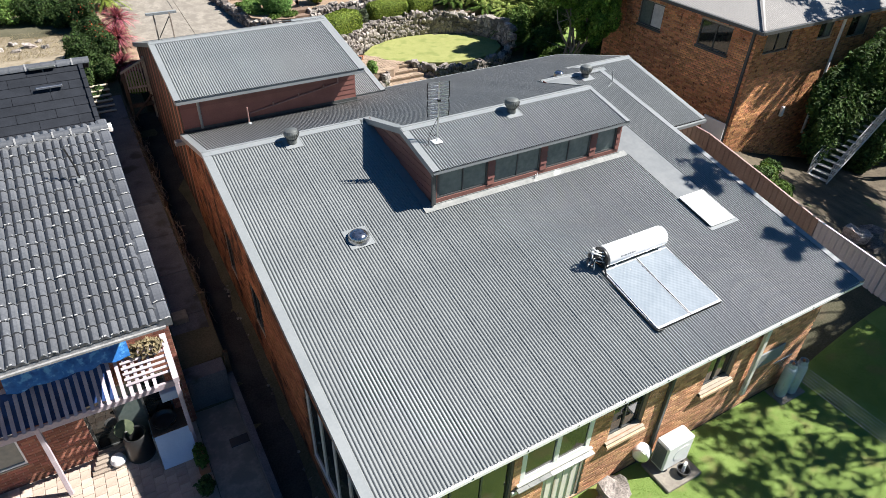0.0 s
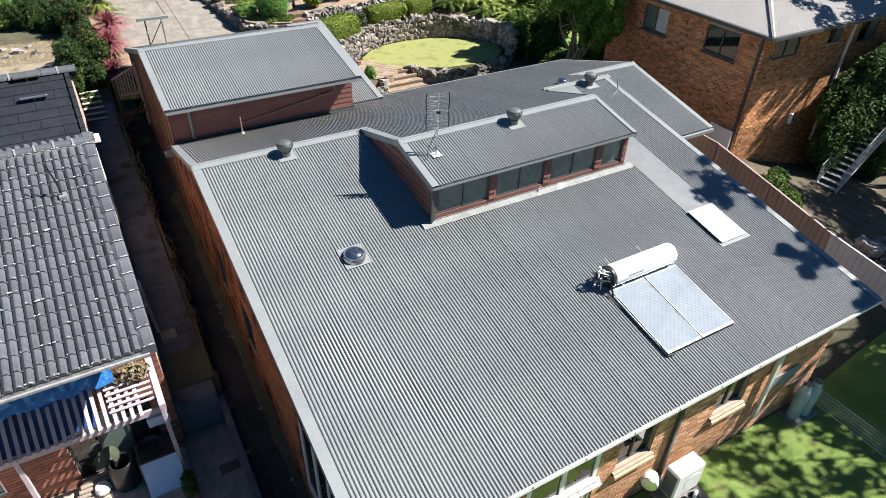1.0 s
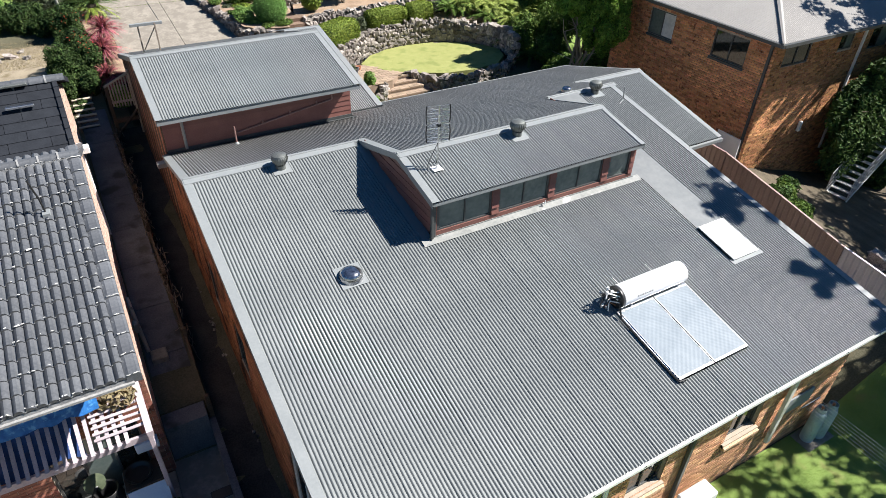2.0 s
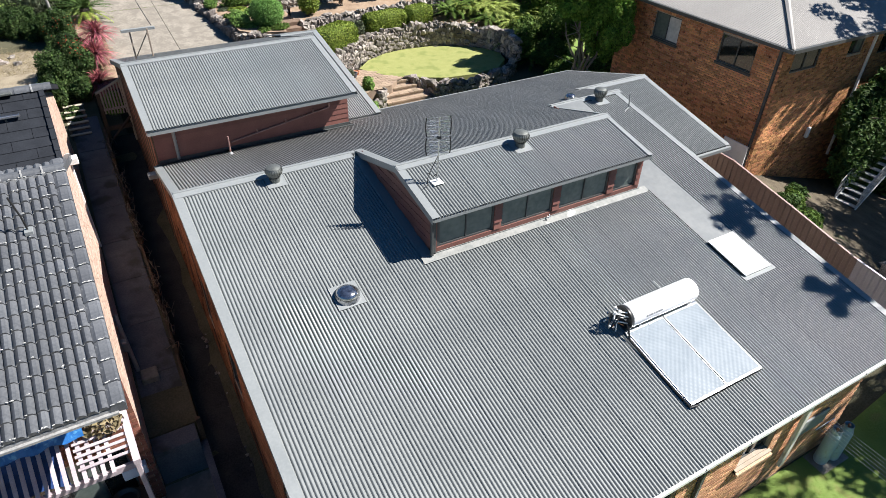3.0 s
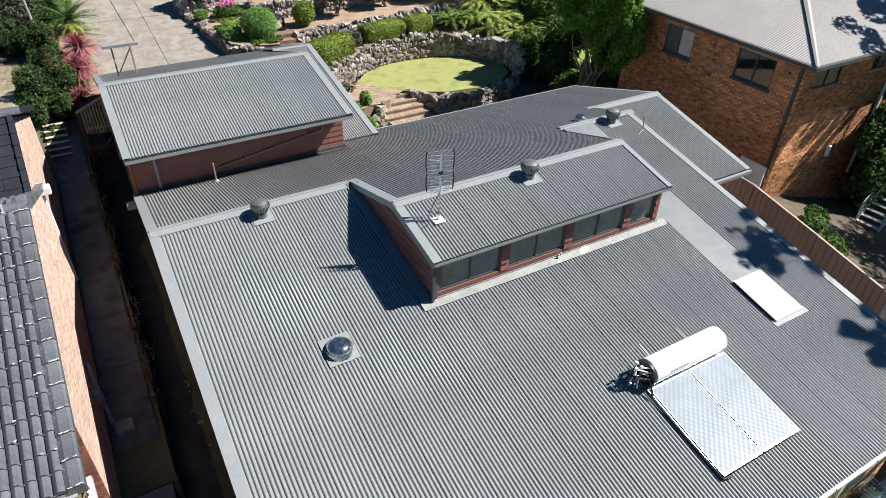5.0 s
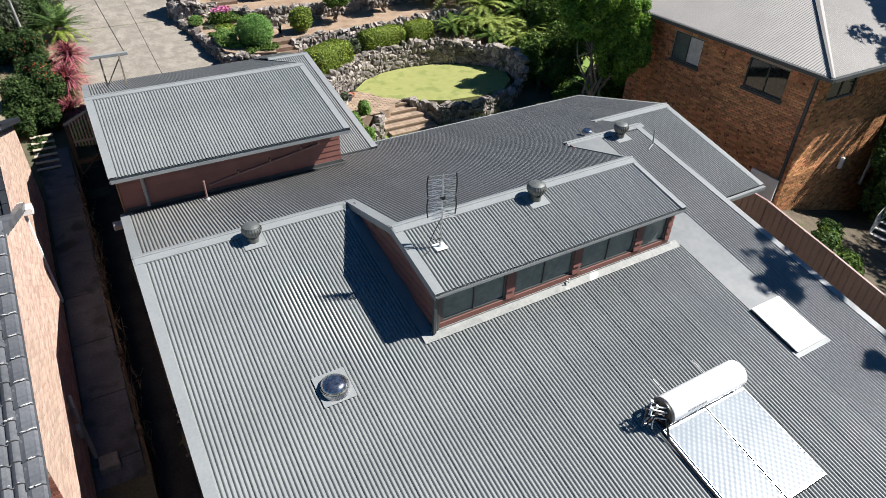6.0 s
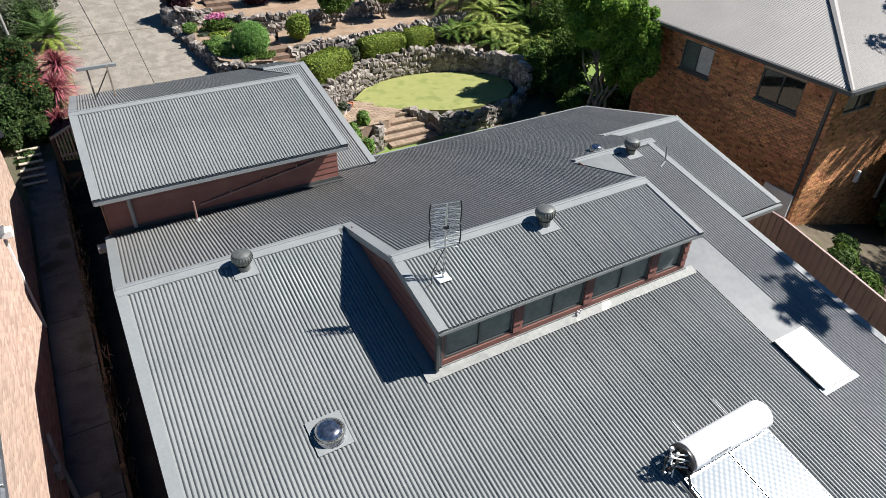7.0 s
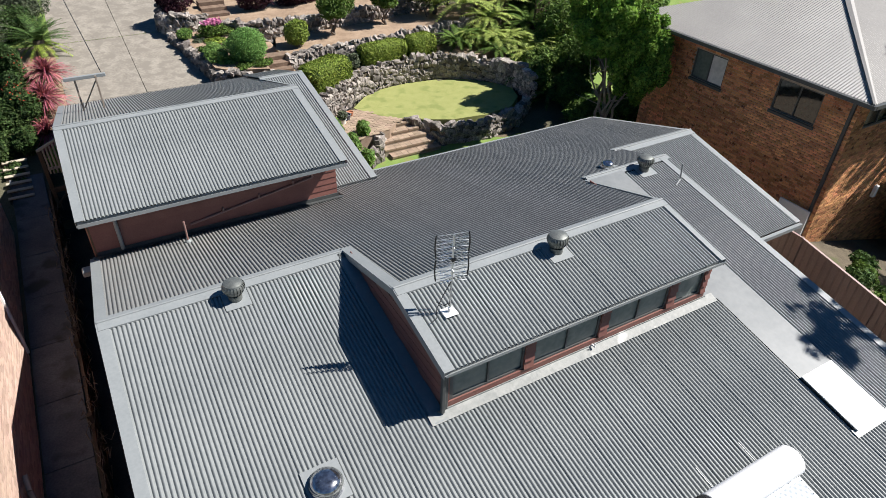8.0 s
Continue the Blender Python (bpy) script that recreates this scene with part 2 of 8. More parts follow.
LEAF_MID = foliage("mid_green_leaves", (0.06, 0.115, 0.022), (0.13, 0.2, 0.042))
LEAF_BRIGHT = foliage("bright_green_leaves", (0.13, 0.24, 0.06), (0.24, 0.36, 0.1), thin=0.42)
LEAF_HEDGE = foliage("hedge_leaves", (0.15, 0.21, 0.035), (0.27, 0.34, 0.065))
LEAF_YELLOW = foliage("yellow_green_fern_leaves", (0.2, 0.28, 0.055), (0.38, 0.43, 0.13))
LEAF_GREY = foliage("grey_green_leaves", (0.07, 0.09, 0.055), (0.13, 0.15, 0.09))
LEAF_RED = foliage("crimson_strap_leaves", (0.2, 0.032, 0.05), (0.44, 0.17, 0.18), isl=0.7)
LEAF_PURPLE = foliage("dark_purple_leaves", (0.035, 0.012, 0.02), (0.075, 0.03, 0.04))
PETAL = foliage("pink_petals", (0.5, 0.12, 0.28), (0.65, 0.25, 0.42))
PETAL_RED = foliage("red_flowers", (0.45, 0.06, 0.03), (0.6, 0.12, 0.06))
GRASSB = foliage("grass_blades", (0.15, 0.235, 0.05), (0.25, 0.34, 0.09), isl=0.25, thin=0.6)
DRYGRASS = foliage("dry_straw", (0.22, 0.18, 0.105), (0.34, 0.285, 0.17), isl=0.3)

# ---- mesh helpers ----
AT = {}


class Shape:
    """Collects vertices and faces of one mesh in world metres."""

    def __init__(self):
        self.v, self.f = [], []

    def add(self, verts, faces, m=None):
        k = len(self.v)
        self.v += [tuple(m @ Vector(p)) for p in verts] if m is not None else [tuple(p) for p in verts]
        self.f += [tuple(i + k for i in f) for f in faces]
        return self

    def box(self, a, b, m=None):
        (x0, y0, z0), (x1, y1, z1) = a, b
        return self.add([(x0, y0, z0), (x1, y0, z0), (x1, y1, z0), (x0, y1, z0), (x0, y0, z1), (x1, y0, z1), (x1, y1, z1), (x0, y1, z1)],
                        [(3, 2, 1, 0), (4, 5, 6, 7), (0, 1, 5, 4), (1, 2, 6, 5), (2, 3, 7, 6), (3, 0, 4, 7)], m)

    def soft(self, a, b, c=0.01, m=None):
        """A box with chamfered edges."""
        lo, hi = a, b
        c = min(c, *(0.45 * (hi[i] - lo[i]) for i in range(3)))
        verts, index = [], {}
        for sx in (0, 1):
            for sy in (0, 1):
                for sz in (0, 1):
                    s = (sx, sy, sz)
                    for k in range(3):
                        p = [(hi[i] if s[i] else lo[i]) + (0 if i == k else (-c if s[i] else c)) for i in range(3)]
                        index[s, k] = len(verts)
                        verts.append(p)
        faces = []
        for k in range(3):
            i, j = [q for q in range(3) if q != k]
            for side in (0, 1):
                ring = []
                for u, w in ((0, 0), (1, 0), (1, 1), (0, 1)):
                    s = [0, 0, 0]
                    s[k], s[i], s[j] = side, u, w
                    ring.append(index[tuple(s), k])
                faces.append(ring if (side == 1) == (k != 1) else ring[::-1])
        for k in range(3):
            i, j = [q for q in range(3) if q != k]
            for u in (0, 1):
                for w in (0, 1):
                    s0, s1 = [0, 0, 0], [0, 0, 0]
                    s0[i], s0[j], s0[k] = u, w, 0
                    s1[i], s1[j], s1[k] = u, w, 1
                    faces.append((index[tuple(s0), i], index[tuple(s1), i], index[tuple(s1), j], index[tuple(s0), j]))
        for s in {k[0] for k in index}:
            faces.append((index[s, 0], index[s, 1], index[s, 2]))
        return self.add(verts, faces, m)

    def slab(self, x0, x1, p, q, thick):
        """A sloping slab from (y, z) = p to q, between x0 and x1; thick goes down."""
        (ya, za), (yb, zb) = p, q
        return self.add([(x0, ya, za - thick), (x1, ya, za - thick), (x1, yb, zb - thick), (x0, yb, zb - thick), (x0, ya, za), (x1, ya, za), (x1, yb, zb), (x0, yb, zb)],
                        [(3, 2, 1, 0), (4, 5, 6, 7), (0, 1, 5, 4), (1, 2, 6, 5), (2, 3, 7, 6), (3, 0, 4, 7)])

    def rod(self, p, q, r, r2=None, n=10, caps=True):
        p, q = Vector(p), Vector(q)
        r2 = r if r2 is None else r2
        d = q - p
        t = d.to_track_quat("Z", "Y").to_matrix()
        verts = []
        for c, rr in ((p, r), (q, r2)):
            verts += [c + t @ Vector((rr * math.cos(2 * math.pi * i / n), rr * math.sin(2 * math.pi * i / n), 0)) for i in range(n)]
        faces = [(i, (i + 1) % n, n + (i + 1) % n, n + i) for i in range(n)]
        if caps:
            faces += [tuple(range(n))[::-1], tuple(range(n, 2 * n))]
        return self.add(verts, faces)

    def pipe(self, pts, r, n=8):
        for a, b in zip(pts, pts[1:]):
            self.rod(a, b, r, n=n)
        return self

    def lathe(self, rings, at=(0, 0, 0), n=24, m=None):
        """Turned shape: rings of (radius, height) from bottom to top."""
        base = Vector(at)
        verts, faces = [], []
        for r, z in rings:
            verts += [base + Vector((r * math.cos(2 * math.pi * i / n), r * math.sin(2 * math.pi * i / n), z)) for i in range(n)]
        for k in range(len(rings) - 1):
            faces += [(k * n + i, k * n + (i + 1) % n, (k + 1) * n + (i + 1) % n, (k + 1) * n + i) for i in range(n)]
        faces += [tuple(range(n))[::-1], tuple(range((len(rings) - 1) * n, len(rings) * n))]
        return self.add(verts, faces, m)

    def prism(self, poly, z0, z1):
        """A flat polygon of (x, y), counter-clockwise, raised from z0 to z1."""
        n = len(poly)
        return self.add([(x, y, z0) for x, y in poly] + [(x, y, z1) for x, y in poly],
                        [tuple(range(n))[::-1], tuple(range(n, 2 * n))] + [(i, (i + 1) % n, n + (i + 1) % n, n + i) for i in range(n)])


LIE = [1.0, Vector((0, 0, 0))]


def laid(p):
    """The place of a point of the group that is being built: its size and its datum."""
    return Vector(p) * LIE[0] + LIE[1]


def thing(name, at, label, category, group="", kind=""):
    at = laid(at)
    ob = new(name)
    ob.location = at
    ob.empty_display_size = 0.2
    AT[ob] = Vector(at)
    return tagged(ob, label, category, group, kind)


def meshed(name, shape, material, at=Vector((0, 0, 0)), smooth=False):
    me = bpy.data.meshes.new(name)
    me.from_pydata([(p[0] - at[0], p[1] - at[1], p[2] - at[2]) for p in shape.v], [], shape.f)
    me.materials.append(material)
    if smooth:
        me.polygons.foreach_set("use_smooth", [True] * len(me.polygons))
        me.set_sharp_from_angle(angle=radians(40))
    return me


def part(name, shape, material, parent, label="", smooth=False, kind=""):
    """One mesh, given in world metres, under a thing or a part."""
    at = AT[parent]
    if LIE[0] != 1.0:
        shape.v = [tuple(laid(p)) for p in shape.v]
    ob = new(name, meshed(name, shape, material, at, smooth))
    ob.parent = parent
    AT[ob] = at
    return tagged(ob, label, kind=kind)


def solo(name, shape, material, label, category, smooth=False, kind="", group="", at=None):
    """A thing that is one mesh."""
    at = Vector(at) if at is not None else Vector((0, 0, 0))
    if LIE[0] != 1.0:
        shape.v = [tuple(laid(p)) for p in shape.v]
    ob = new(name, meshed(name, shape, material, at, smooth))
    ob.location = at
    AT[ob] = at
    return tagged(ob, label, category, group, kind)


def piece(name, mesh, parent, at, turn=0.0, size=(1, 1, 1)):
    """A repeated piece that shares its mesh, at a world place."""
    ob = new(name, mesh)
    ob.parent = parent
    ob.location = laid(at) - AT[parent]
    if turn:
        ob.rotation_euler = (0, 0, turn)
    ob.scale = Vector(size) * LIE[0]
    return ob


PITCH, COVER, DEPTH = 0.0762, 0.762, 0.0148
_sheets = {}


def sheet_mesh(width, run, rise, material, phase):
    """One corrugated sheet, its left lower corner at the origin, with a turned-down lap edge."""
    key = (round(width, 3), round(run, 3), round(rise, 3), material.name, round(phase, 3))
    if key not in _sheets:
        n = max(2, int(round(width / PITCH * 8)))
        lap = 0.002 if material is SHEET and phase < 0.001 and width > 0.3 else 0.0

        def wave(x):
            a = 2 * math.pi * (x + phase) / PITCH
            return DEPTH * (math.cos(a) - 0.2 * math.cos(2 * a))
        s = Shape()
        for j in (0, 1):
            for i in range(n + 1):
                x = width * i / n
                s.v.append((x, run * j, rise * j + wave(x) + lap * (1 - x / width)))
        s.f = [(i, i + 1, n + 2 + i, n + 1 + i) for i in range(n)]
        if lap:
            k = len(s.v)
            for e in (0.009, 0.019, 0.026):
                s.v += [(-e, 0, wave(-e) + lap * 1.6), (-e, run, rise + wave(-e) + lap * 1.6)]
            s.v += [(-0.026, 0, wave(-0.026) - 0.001), (-0.026, run, rise + wave(-0.026) - 0.001)]
            s.f += [(k, 0, n + 1, k + 1), (k + 2, k, k + 1, k + 3), (k + 4, k + 2, k + 3, k + 5), (k + 6, k + 4, k + 5, k + 7)]
        for j, y in ((0, 0.0), (1, run)):
            b = len(s.v)
            s.v += [(width * i / n, y, s.v[j * (n + 1) + i][2] - 0.006) for i in range(n + 1)]
            s.f += [(b + i, b + i + 1, j * (n + 1) + i + 1, j * (n + 1) + i) for i in range(n)]
        _sheets[key] = meshed("roof_sheet", s, material, smooth=True)
    return _sheets[key]


def sheets(parent, x0, x1, p, q, material, origin=None):
    """Corrugated sheets laid side by side from x0 to x1, from (y, z) = p to q. origin: where the sheet rhythm starts."""
    x = x0
    o = x0 if origin is None else origin
    while x < x1 - 0.01:
        k = math.floor((x - o) / COVER + 1e-6) + 1
        nx = min(x1, o + k * COVER)
        piece("roof_sheet", sheet_mesh(nx - x, q[0] - p[0], q[1] - p[1], material, (x - o - (k - 1) * COVER) % PITCH if abs(x - o - (k - 1) * COVER) > 0.001 else 0.0), parent, (x, p[0], p[1]))
        x = nx


BL, BH, BJ = 0.23, 0.076, 0.01
_brick = {}


def brick_mesh(length, material, axis):
    key = (round(length, 2), material.name, axis)
    if key not in _brick:
        l = key[0]
        a, b = ((0, -0.02, 0), (l, 0.008, BH)) if axis == "x" else ((-0.02, 0, 0), (0.008, l, BH))
        _brick[key] = meshed("brick", Shape().box(a, b), material)
    return _brick[key]


def bricks(parent, axis, fixed, out, a0, a1, z0, top, material, holes=(), near=None, label=""):
    """Brick face on a wall. axis: 'x' or 'y' along the wall; fixed: the other coordinate of the face; out: +1 or -1;
    top: height or function of a; holes: (a0, a1, z0, z1); near: function (a, z), true where bricks are single parts."""
    rest, singles = Shape(), 0
    rng = random.Random(int(abs(fixed) * 100))
    row, z = 0, z0
    tmax = max(top(a0 + (a1 - a0) * i / 20) for i in range(21)) if callable(top) else top
    while z + BH < tmax:
        a = a0 - (0.12 if row % 2 else 0.0)
        while a < a1:
            s, e = max(a, a0), min(a + BL, a1)
            a += BL + BJ
            spans = [(s, e)]
            for h0, h1, hz0, hz1 in holes:
                if z + BH > hz0 and z < hz1:
                    spans = [(u, w) for p, q in spans for u, w in ((p, min(q, h0)), (max(p, h1), q)) if w - u > 0.03]
            for u, w in spans:
                if w - u < 0.03 or (callable(top) and z + BH > min(top(u), top(w))):
                    continue
                dp = rng.uniform(-0.002, 0.003)
                if near and singles < 300 and w - u > 0.2 and near(0.5 * (u + w), z):
                    at = (u, fixed + dp * out, z) if axis == "x" else (fixed + dp * out, u, z)
                    piece("brick", brick_mesh(w - u, material, axis), parent, at, size=(1, out, 1) if axis == "x" else (out, 1, 1))
                    singles += 1
                else:
                    i, o = fixed - 0.01 * out, fixed + (0.008 + dp) * out
                    lo, hi = min(i, o), max(i, o)
                    rest.box((u, lo, z), (w, hi, z + BH)) if axis == "x" else rest.box((lo, u, z), (hi, w, z + BH))
        z += BH + BJ
        row += 1
    if rest.v:
        part("bricks", rest, material, parent, label, kind="stuff")


def wall_shape(axis, fixed, thick, a0, a1, z0, top, holes=()):
    """A wall with thickness and through openings, in one connected mesh. thick is signed, away from the face."""
    s = Shape()
    lo, hi = min(fixed, fixed + thick), max(fixed, fixed + thick)
    tf = top if callable(top) else (lambda a: top)
    cuts = sorted({a0, a1, *[h[0] for h in holes], *[h[1] for h in holes]})
    levels = sorted({z0, *[h[2] for h in holes], *[h[3] for h in holes]}) + [None]
    seen = {}

    def vert(i, j, side):
        if (i, j, side) not in seen:
            z = tf(cuts[i]) if levels[j] is None else min(levels[j], tf(cuts[i]) - 0.001)
            p = hi if side else lo
            seen[i, j, side] = len(s.v)
            s.v.append((cuts[i], p, z) if axis == "x" else (p, cuts[i], z))
        return seen[i, j, side]

    def solid(i, j):
        if not (0 <= i < len(cuts) - 1 and 0 <= j < len(levels) - 1):
            return False
        u, b = 0.5 * (cuts[i] + cuts[i + 1]), levels[j]
        return not any(h[0] < u < h[1] and h[2] <= b + 1e-6 and b < h[3] - 1e-6 for h in holes)
    for i in range(len(cuts) - 1):
        for j in range(len(levels) - 1):
            if not solid(i, j):
                continue
            s.f.append((vert(i, j, 0), vert(i + 1, j, 0), vert(i + 1, j + 1, 0), vert(i, j + 1, 0)))
            s.f.append((vert(i, j, 1), vert(i, j + 1, 1), vert(i + 1, j + 1, 1), vert(i + 1, j, 1)))
            for di, dj, p, q in ((-1, 0, (i, j), (i, j + 1)), (1, 0, (i + 1, j), (i + 1, j + 1)), (0, -1, (i, j), (i + 1, j)), (0, 1, (i, j + 1), (i + 1, j + 1))):
                if not solid(i + di, j + dj):
                    s.f.append((vert(*p, 0), vert(*q, 0), vert(*q, 1), vert(*p, 1)))
    return s


def window(parent, axis, fixed, out, a0, a1, z0, z1, frame_mat, pane_mats, splits=2, deep=0.06, bar=0.045, name="window"):
    """A window set back in its opening: frame, mullions and one pane for each light."""
    f0 = fixed - deep * out

    def bx(u, w, b, t, d0, d1):
        lo, hi = min(f0 + d0 * out, f0 + d1 * out), max(f0 + d0 * out, f0 + d1 * out)
        return ((u, lo, b), (w, hi, t)) if axis == "x" else ((lo, u, b), (hi, w, t))
    s = Shape()
    for u, w, b, t in ((a0, a1, z0, z0 + bar), (a0, a1, z1 - bar, z1), (a0, a0 + bar, z0 + bar, z1 - bar), (a1 - bar, a1, z0 + bar, z1 - bar)):
        s.box(*bx(u, w, b, t, -0.03, 0.03))
    step = (a1 - a0) / splits
    for i in range(1, splits):
        s.box(*bx(a0 + i * step - bar / 2, a0 + i * step + bar / 2, z0 + bar, z1 - bar, -0.03, 0.028))
    fr = part(name, s, frame_mat, parent)
    for i in range(splits):
        g = Shape().box(*bx(a0 + i * step + bar / 2, a0 + (i + 1) * step - bar / 2, z0 + bar, z1 - bar, -0.012, -0.004 + 0.006 * (i % 2)))
        part("pane", g, pane_mats[i % len(pane_mats)], fr)
    return fr


# ---- plants ----


def rot_to(d):
    return Vector(d).to_track_quat("Z", "Y").to_matrix()


def leaf_cloud(blobs, count, size, seed, shell=0.55, flat=0.0, long=1.6):
    """Many small pointed leaves in ellipsoid clumps (x, y, z, rx, ry, rz), most of them near the clumps' skins."""
    r = np.random.default_rng(seed)
    w = np.array([b[3] * b[4] + b[4] * b[5] + b[3] * b[5] for b in blobs])
    pick = r.choice(len(blobs), count, p=w / w.sum())
    B = np.array(blobs)[pick]
    d = r.normal(size=(count, 3))
    d /= np.linalg.norm(d, axis=1)[:, None]
    rad = shell + (1 - shell) * r.random(count) ** 0.5 + r.normal(0, 0.05, count)
    c = B[:, :3] + B[:, 3:6] * d * rad[:, None]
    nrm = d + r.normal(0, 0.7, (count, 3)) + np.array([0, 0, 0.5 + flat])
    nrm /= np.linalg.norm(nrm, axis=1)[:, None]
    u = np.cross(nrm, r.normal(size=(count, 3)))
    u /= np.linalg.norm(u, axis=1)[:, None]
    v = np.cross(nrm, u)
    sz = size * (0.6 + 0.8 * r.random(count))[:, None]
    p0, p2 = c - u * sz * long * 0.5, c + u * sz * long * 0.5
    p1, p3 = c + v * sz * 0.36 + nrm * sz * 0.12, c - v * sz * 0.36 + nrm * sz * 0.12
    s = Shape()
    s.v = np.stack([p0, p1, p2, p3], 1).reshape(-1, 3).tolist()
    s.f = np.arange(count * 4).reshape(-1, 4).tolist()
    return s


def limbs(base, tips, r0, seed, bend=0.25):
    """A tapered trunk that forks into bent limbs."""
    rng = random.Random(seed)
    s = Shape()
    base = Vector(base)
    for tip in tips:
        tip = Vector(tip)
        n = 6
        pts = [base.lerp(tip, i / n) + Vector((rng.uniform(-bend, bend), rng.uniform(-bend, bend), 0)) * (0.6 if 0 < i < n else 0) for i in range(n + 1)]
        for i in range(n):
            s.rod(pts[i], pts[i + 1], r0 * (1 - 0.8 * i / n), r0 * (1 - 0.8 * (i + 1) / n), n=7)
        for i in (2, 3, 4, 5):
            t = pts[i] + Vector((rng.uniform(-1, 1), rng.uniform(-1, 1), rng.uniform(0.3, 0.9))) * (tip - base).length * 0.18
            s.rod(pts[i], t, r0 * 0.3, r0 * 0.1, n=5)
    return s


def tree(name, base, tips, blobs, count, size, leaf, label, r0=0.12, seed=1, category="tree", group="", bark=None):
    t = thing(name, base, label, category, group)
    part("trunk", limbs(base, tips, r0, seed), bark or BARK, t, smooth=True)
    part("crown", leaf_cloud(blobs, count, size, seed), leaf, t, kind="stuff")
    return t


def lumps(center, radii, n, seed, small=0.45):
    """Uneven clumps that make up one crown."""
    rng = random.Random(seed)
    out = []
    for i in range(n):
        while True:
            d = Vector((rng.uniform(-1, 1), rng.uniform(-1, 1), rng.uniform(-1, 1)))
            if d.length < 1:
                break
        k = small * rng.uniform(0.7, 1.3)
        out.append((center[0] + d.x * radii[0] * 0.8, center[1] + d.y * radii[1] * 0.8, center[2] + d.z * radii[2] * 0.8, radii[0] * k, radii[1] * k, radii[2] * k))
    return out


def bush(name, base, radii, count, size, leaf, label, seed=1, category="shrub", n=9, group="", lift=0.0):
    """A shrub: short stems and an uneven crown of leaves."""
    x, y, z = base
    t = thing(name, base, label, category, group)
    c = (x, y, z + lift + radii[2] * 0.95)
    tips = [(x + radii[0] * 0.6 * math.cos(a), y + radii[1] * 0.6 * math.sin(a), z + lift + radii[2] * 1.3) for a in (0.4, 1.9, 3.3, 4.7)]
    part("stem", limbs((x, y, z), tips, 0.03 + 0.03 * radii[0], seed, bend=0.08), BARK, t)
    blobs = [(*c, radii[0] * (0.86 if n else 1.0), radii[1] * (0.86 if n else 1.0), radii[2] * (0.86 if n else 1.0))] + lumps(c, radii, n, seed)
    part("crown", leaf_cloud(blobs, count, size, seed), leaf, t, kind="stuff")
    return t


def hedge(base, length, deep, high, turn, count, leaf, label, seed=1, size=0.06):
    """A clipped box hedge: dark inner box and leaves over its rounded faces."""
    t = thing("hedge", base, label, "hedge", "clipped hedges on the terrace")
    r = np.random.default_rng(seed)
    hx, hy = length / 2, deep / 2
    p = r.uniform(-1, 1, (count, 3))
    face = r.choice(6, count, p=np.array([deep * high, deep * high, length * high, length * high, length * deep, 0.02]) / (2 * deep * high + 2 * length * high + length * deep + 0.02))
    for k in range(6):
        p[face == k, k // 2] = 1 if k % 2 == 0 else -1
    e = np.abs(p) ** 5
    p /= np.maximum(1, (e[:, 0] + e[:, 1] + np.where(p[:, 2] > 0, e[:, 2], 0)) ** 0.2)[:, None]
    p *= 1 + r.normal(0, 0.025, count)[:, None]
    nz = [noise.noise((a[0] * 2.2, a[1] * 2.2 + seed, a[2] * 2)) * 0.05 for a in p * np.array([hx, hy, high])]
    p *= (1 + np.array(nz))[:, None]
    c = np.c_[p[:, 0] * hx, p[:, 1] * hy, (p[:, 2] + 1) * high / 2]
    nrm = p + r.normal(0, 0.6, (count, 3))
    nrm /= np.linalg.norm(nrm, axis=1)[:, None]
    u = np.cross(nrm, r.normal(size=(count, 3)))
    u /= np.linalg.norm(u, axis=1)[:, None]
    v = np.cross(nrm, u)
    sz = size * (0.6 + 0.8 * r.random(count))[:, None]
    s = Shape()
    s.v = np.stack([c - u * sz * 0.8, c + v * sz * 0.4, c + u * sz * 0.8, c - v * sz * 0.4], 1).reshape(-1, 3)
    m = pose(*base, 0, 0, turn)
    s.v = [tuple(m @ Vector(q)) for q in s.v.tolist()]
    s.f = np.arange(count * 4).reshape(-1, 4).tolist()
    part("leaves", s, leaf, t, kind="stuff")
    part("core", Shape().soft((-hx * 0.93, -hy * 0.9, 0), (hx * 0.93, hy * 0.9, high * 0.93), 0.1, m), LEAF_DARK, t)
    return t


def fronds(base, n, length, rise, droop, leaf, seed, width=0.16, pairs=16, up=0.5):
    """Arching feather leaves round one heart."""
    rng = random.Random(seed)
    s = Shape()
    for k in range(n):
        a = 2 * math.pi * (k + rng.uniform(-0.3, 0.3)) / n * 2.4
        el = rng.uniform(up * 0.4, up * 1.5)
        ln = length * rng.uniform(0.75, 1.1)
        h = Vector((math.cos(a), math.sin(a), 0))
        side = Vector((-math.sin(a), math.cos(a), 0))
        pts = []
        for i in range(pairs + 1):
            q = i / pairs
            pts.append(Vector(base) + h * ln * q * math.cos(el * (1 - q * 0.4)) + Vector((0, 0, ln * (math.sin(el) * q - droop * q * q))))
        for i in range(1, pairs):
            d = (pts[i + 1] - pts[i - 1]).normalized()
            w = width * ln * (1 - (2 * i / pairs - 0.8) ** 2 * 0.5) * 1.2
            for sg in (-1, 1):
                tip = pts[i] + side * sg * w + d * w * 0.6 + Vector((0, 0, -0.1 * w))
                b = d * ln / pairs * 0.42
                s.add([pts[i] - b, pts[i] + b, tip], [(0, 1, 2)])
    return s


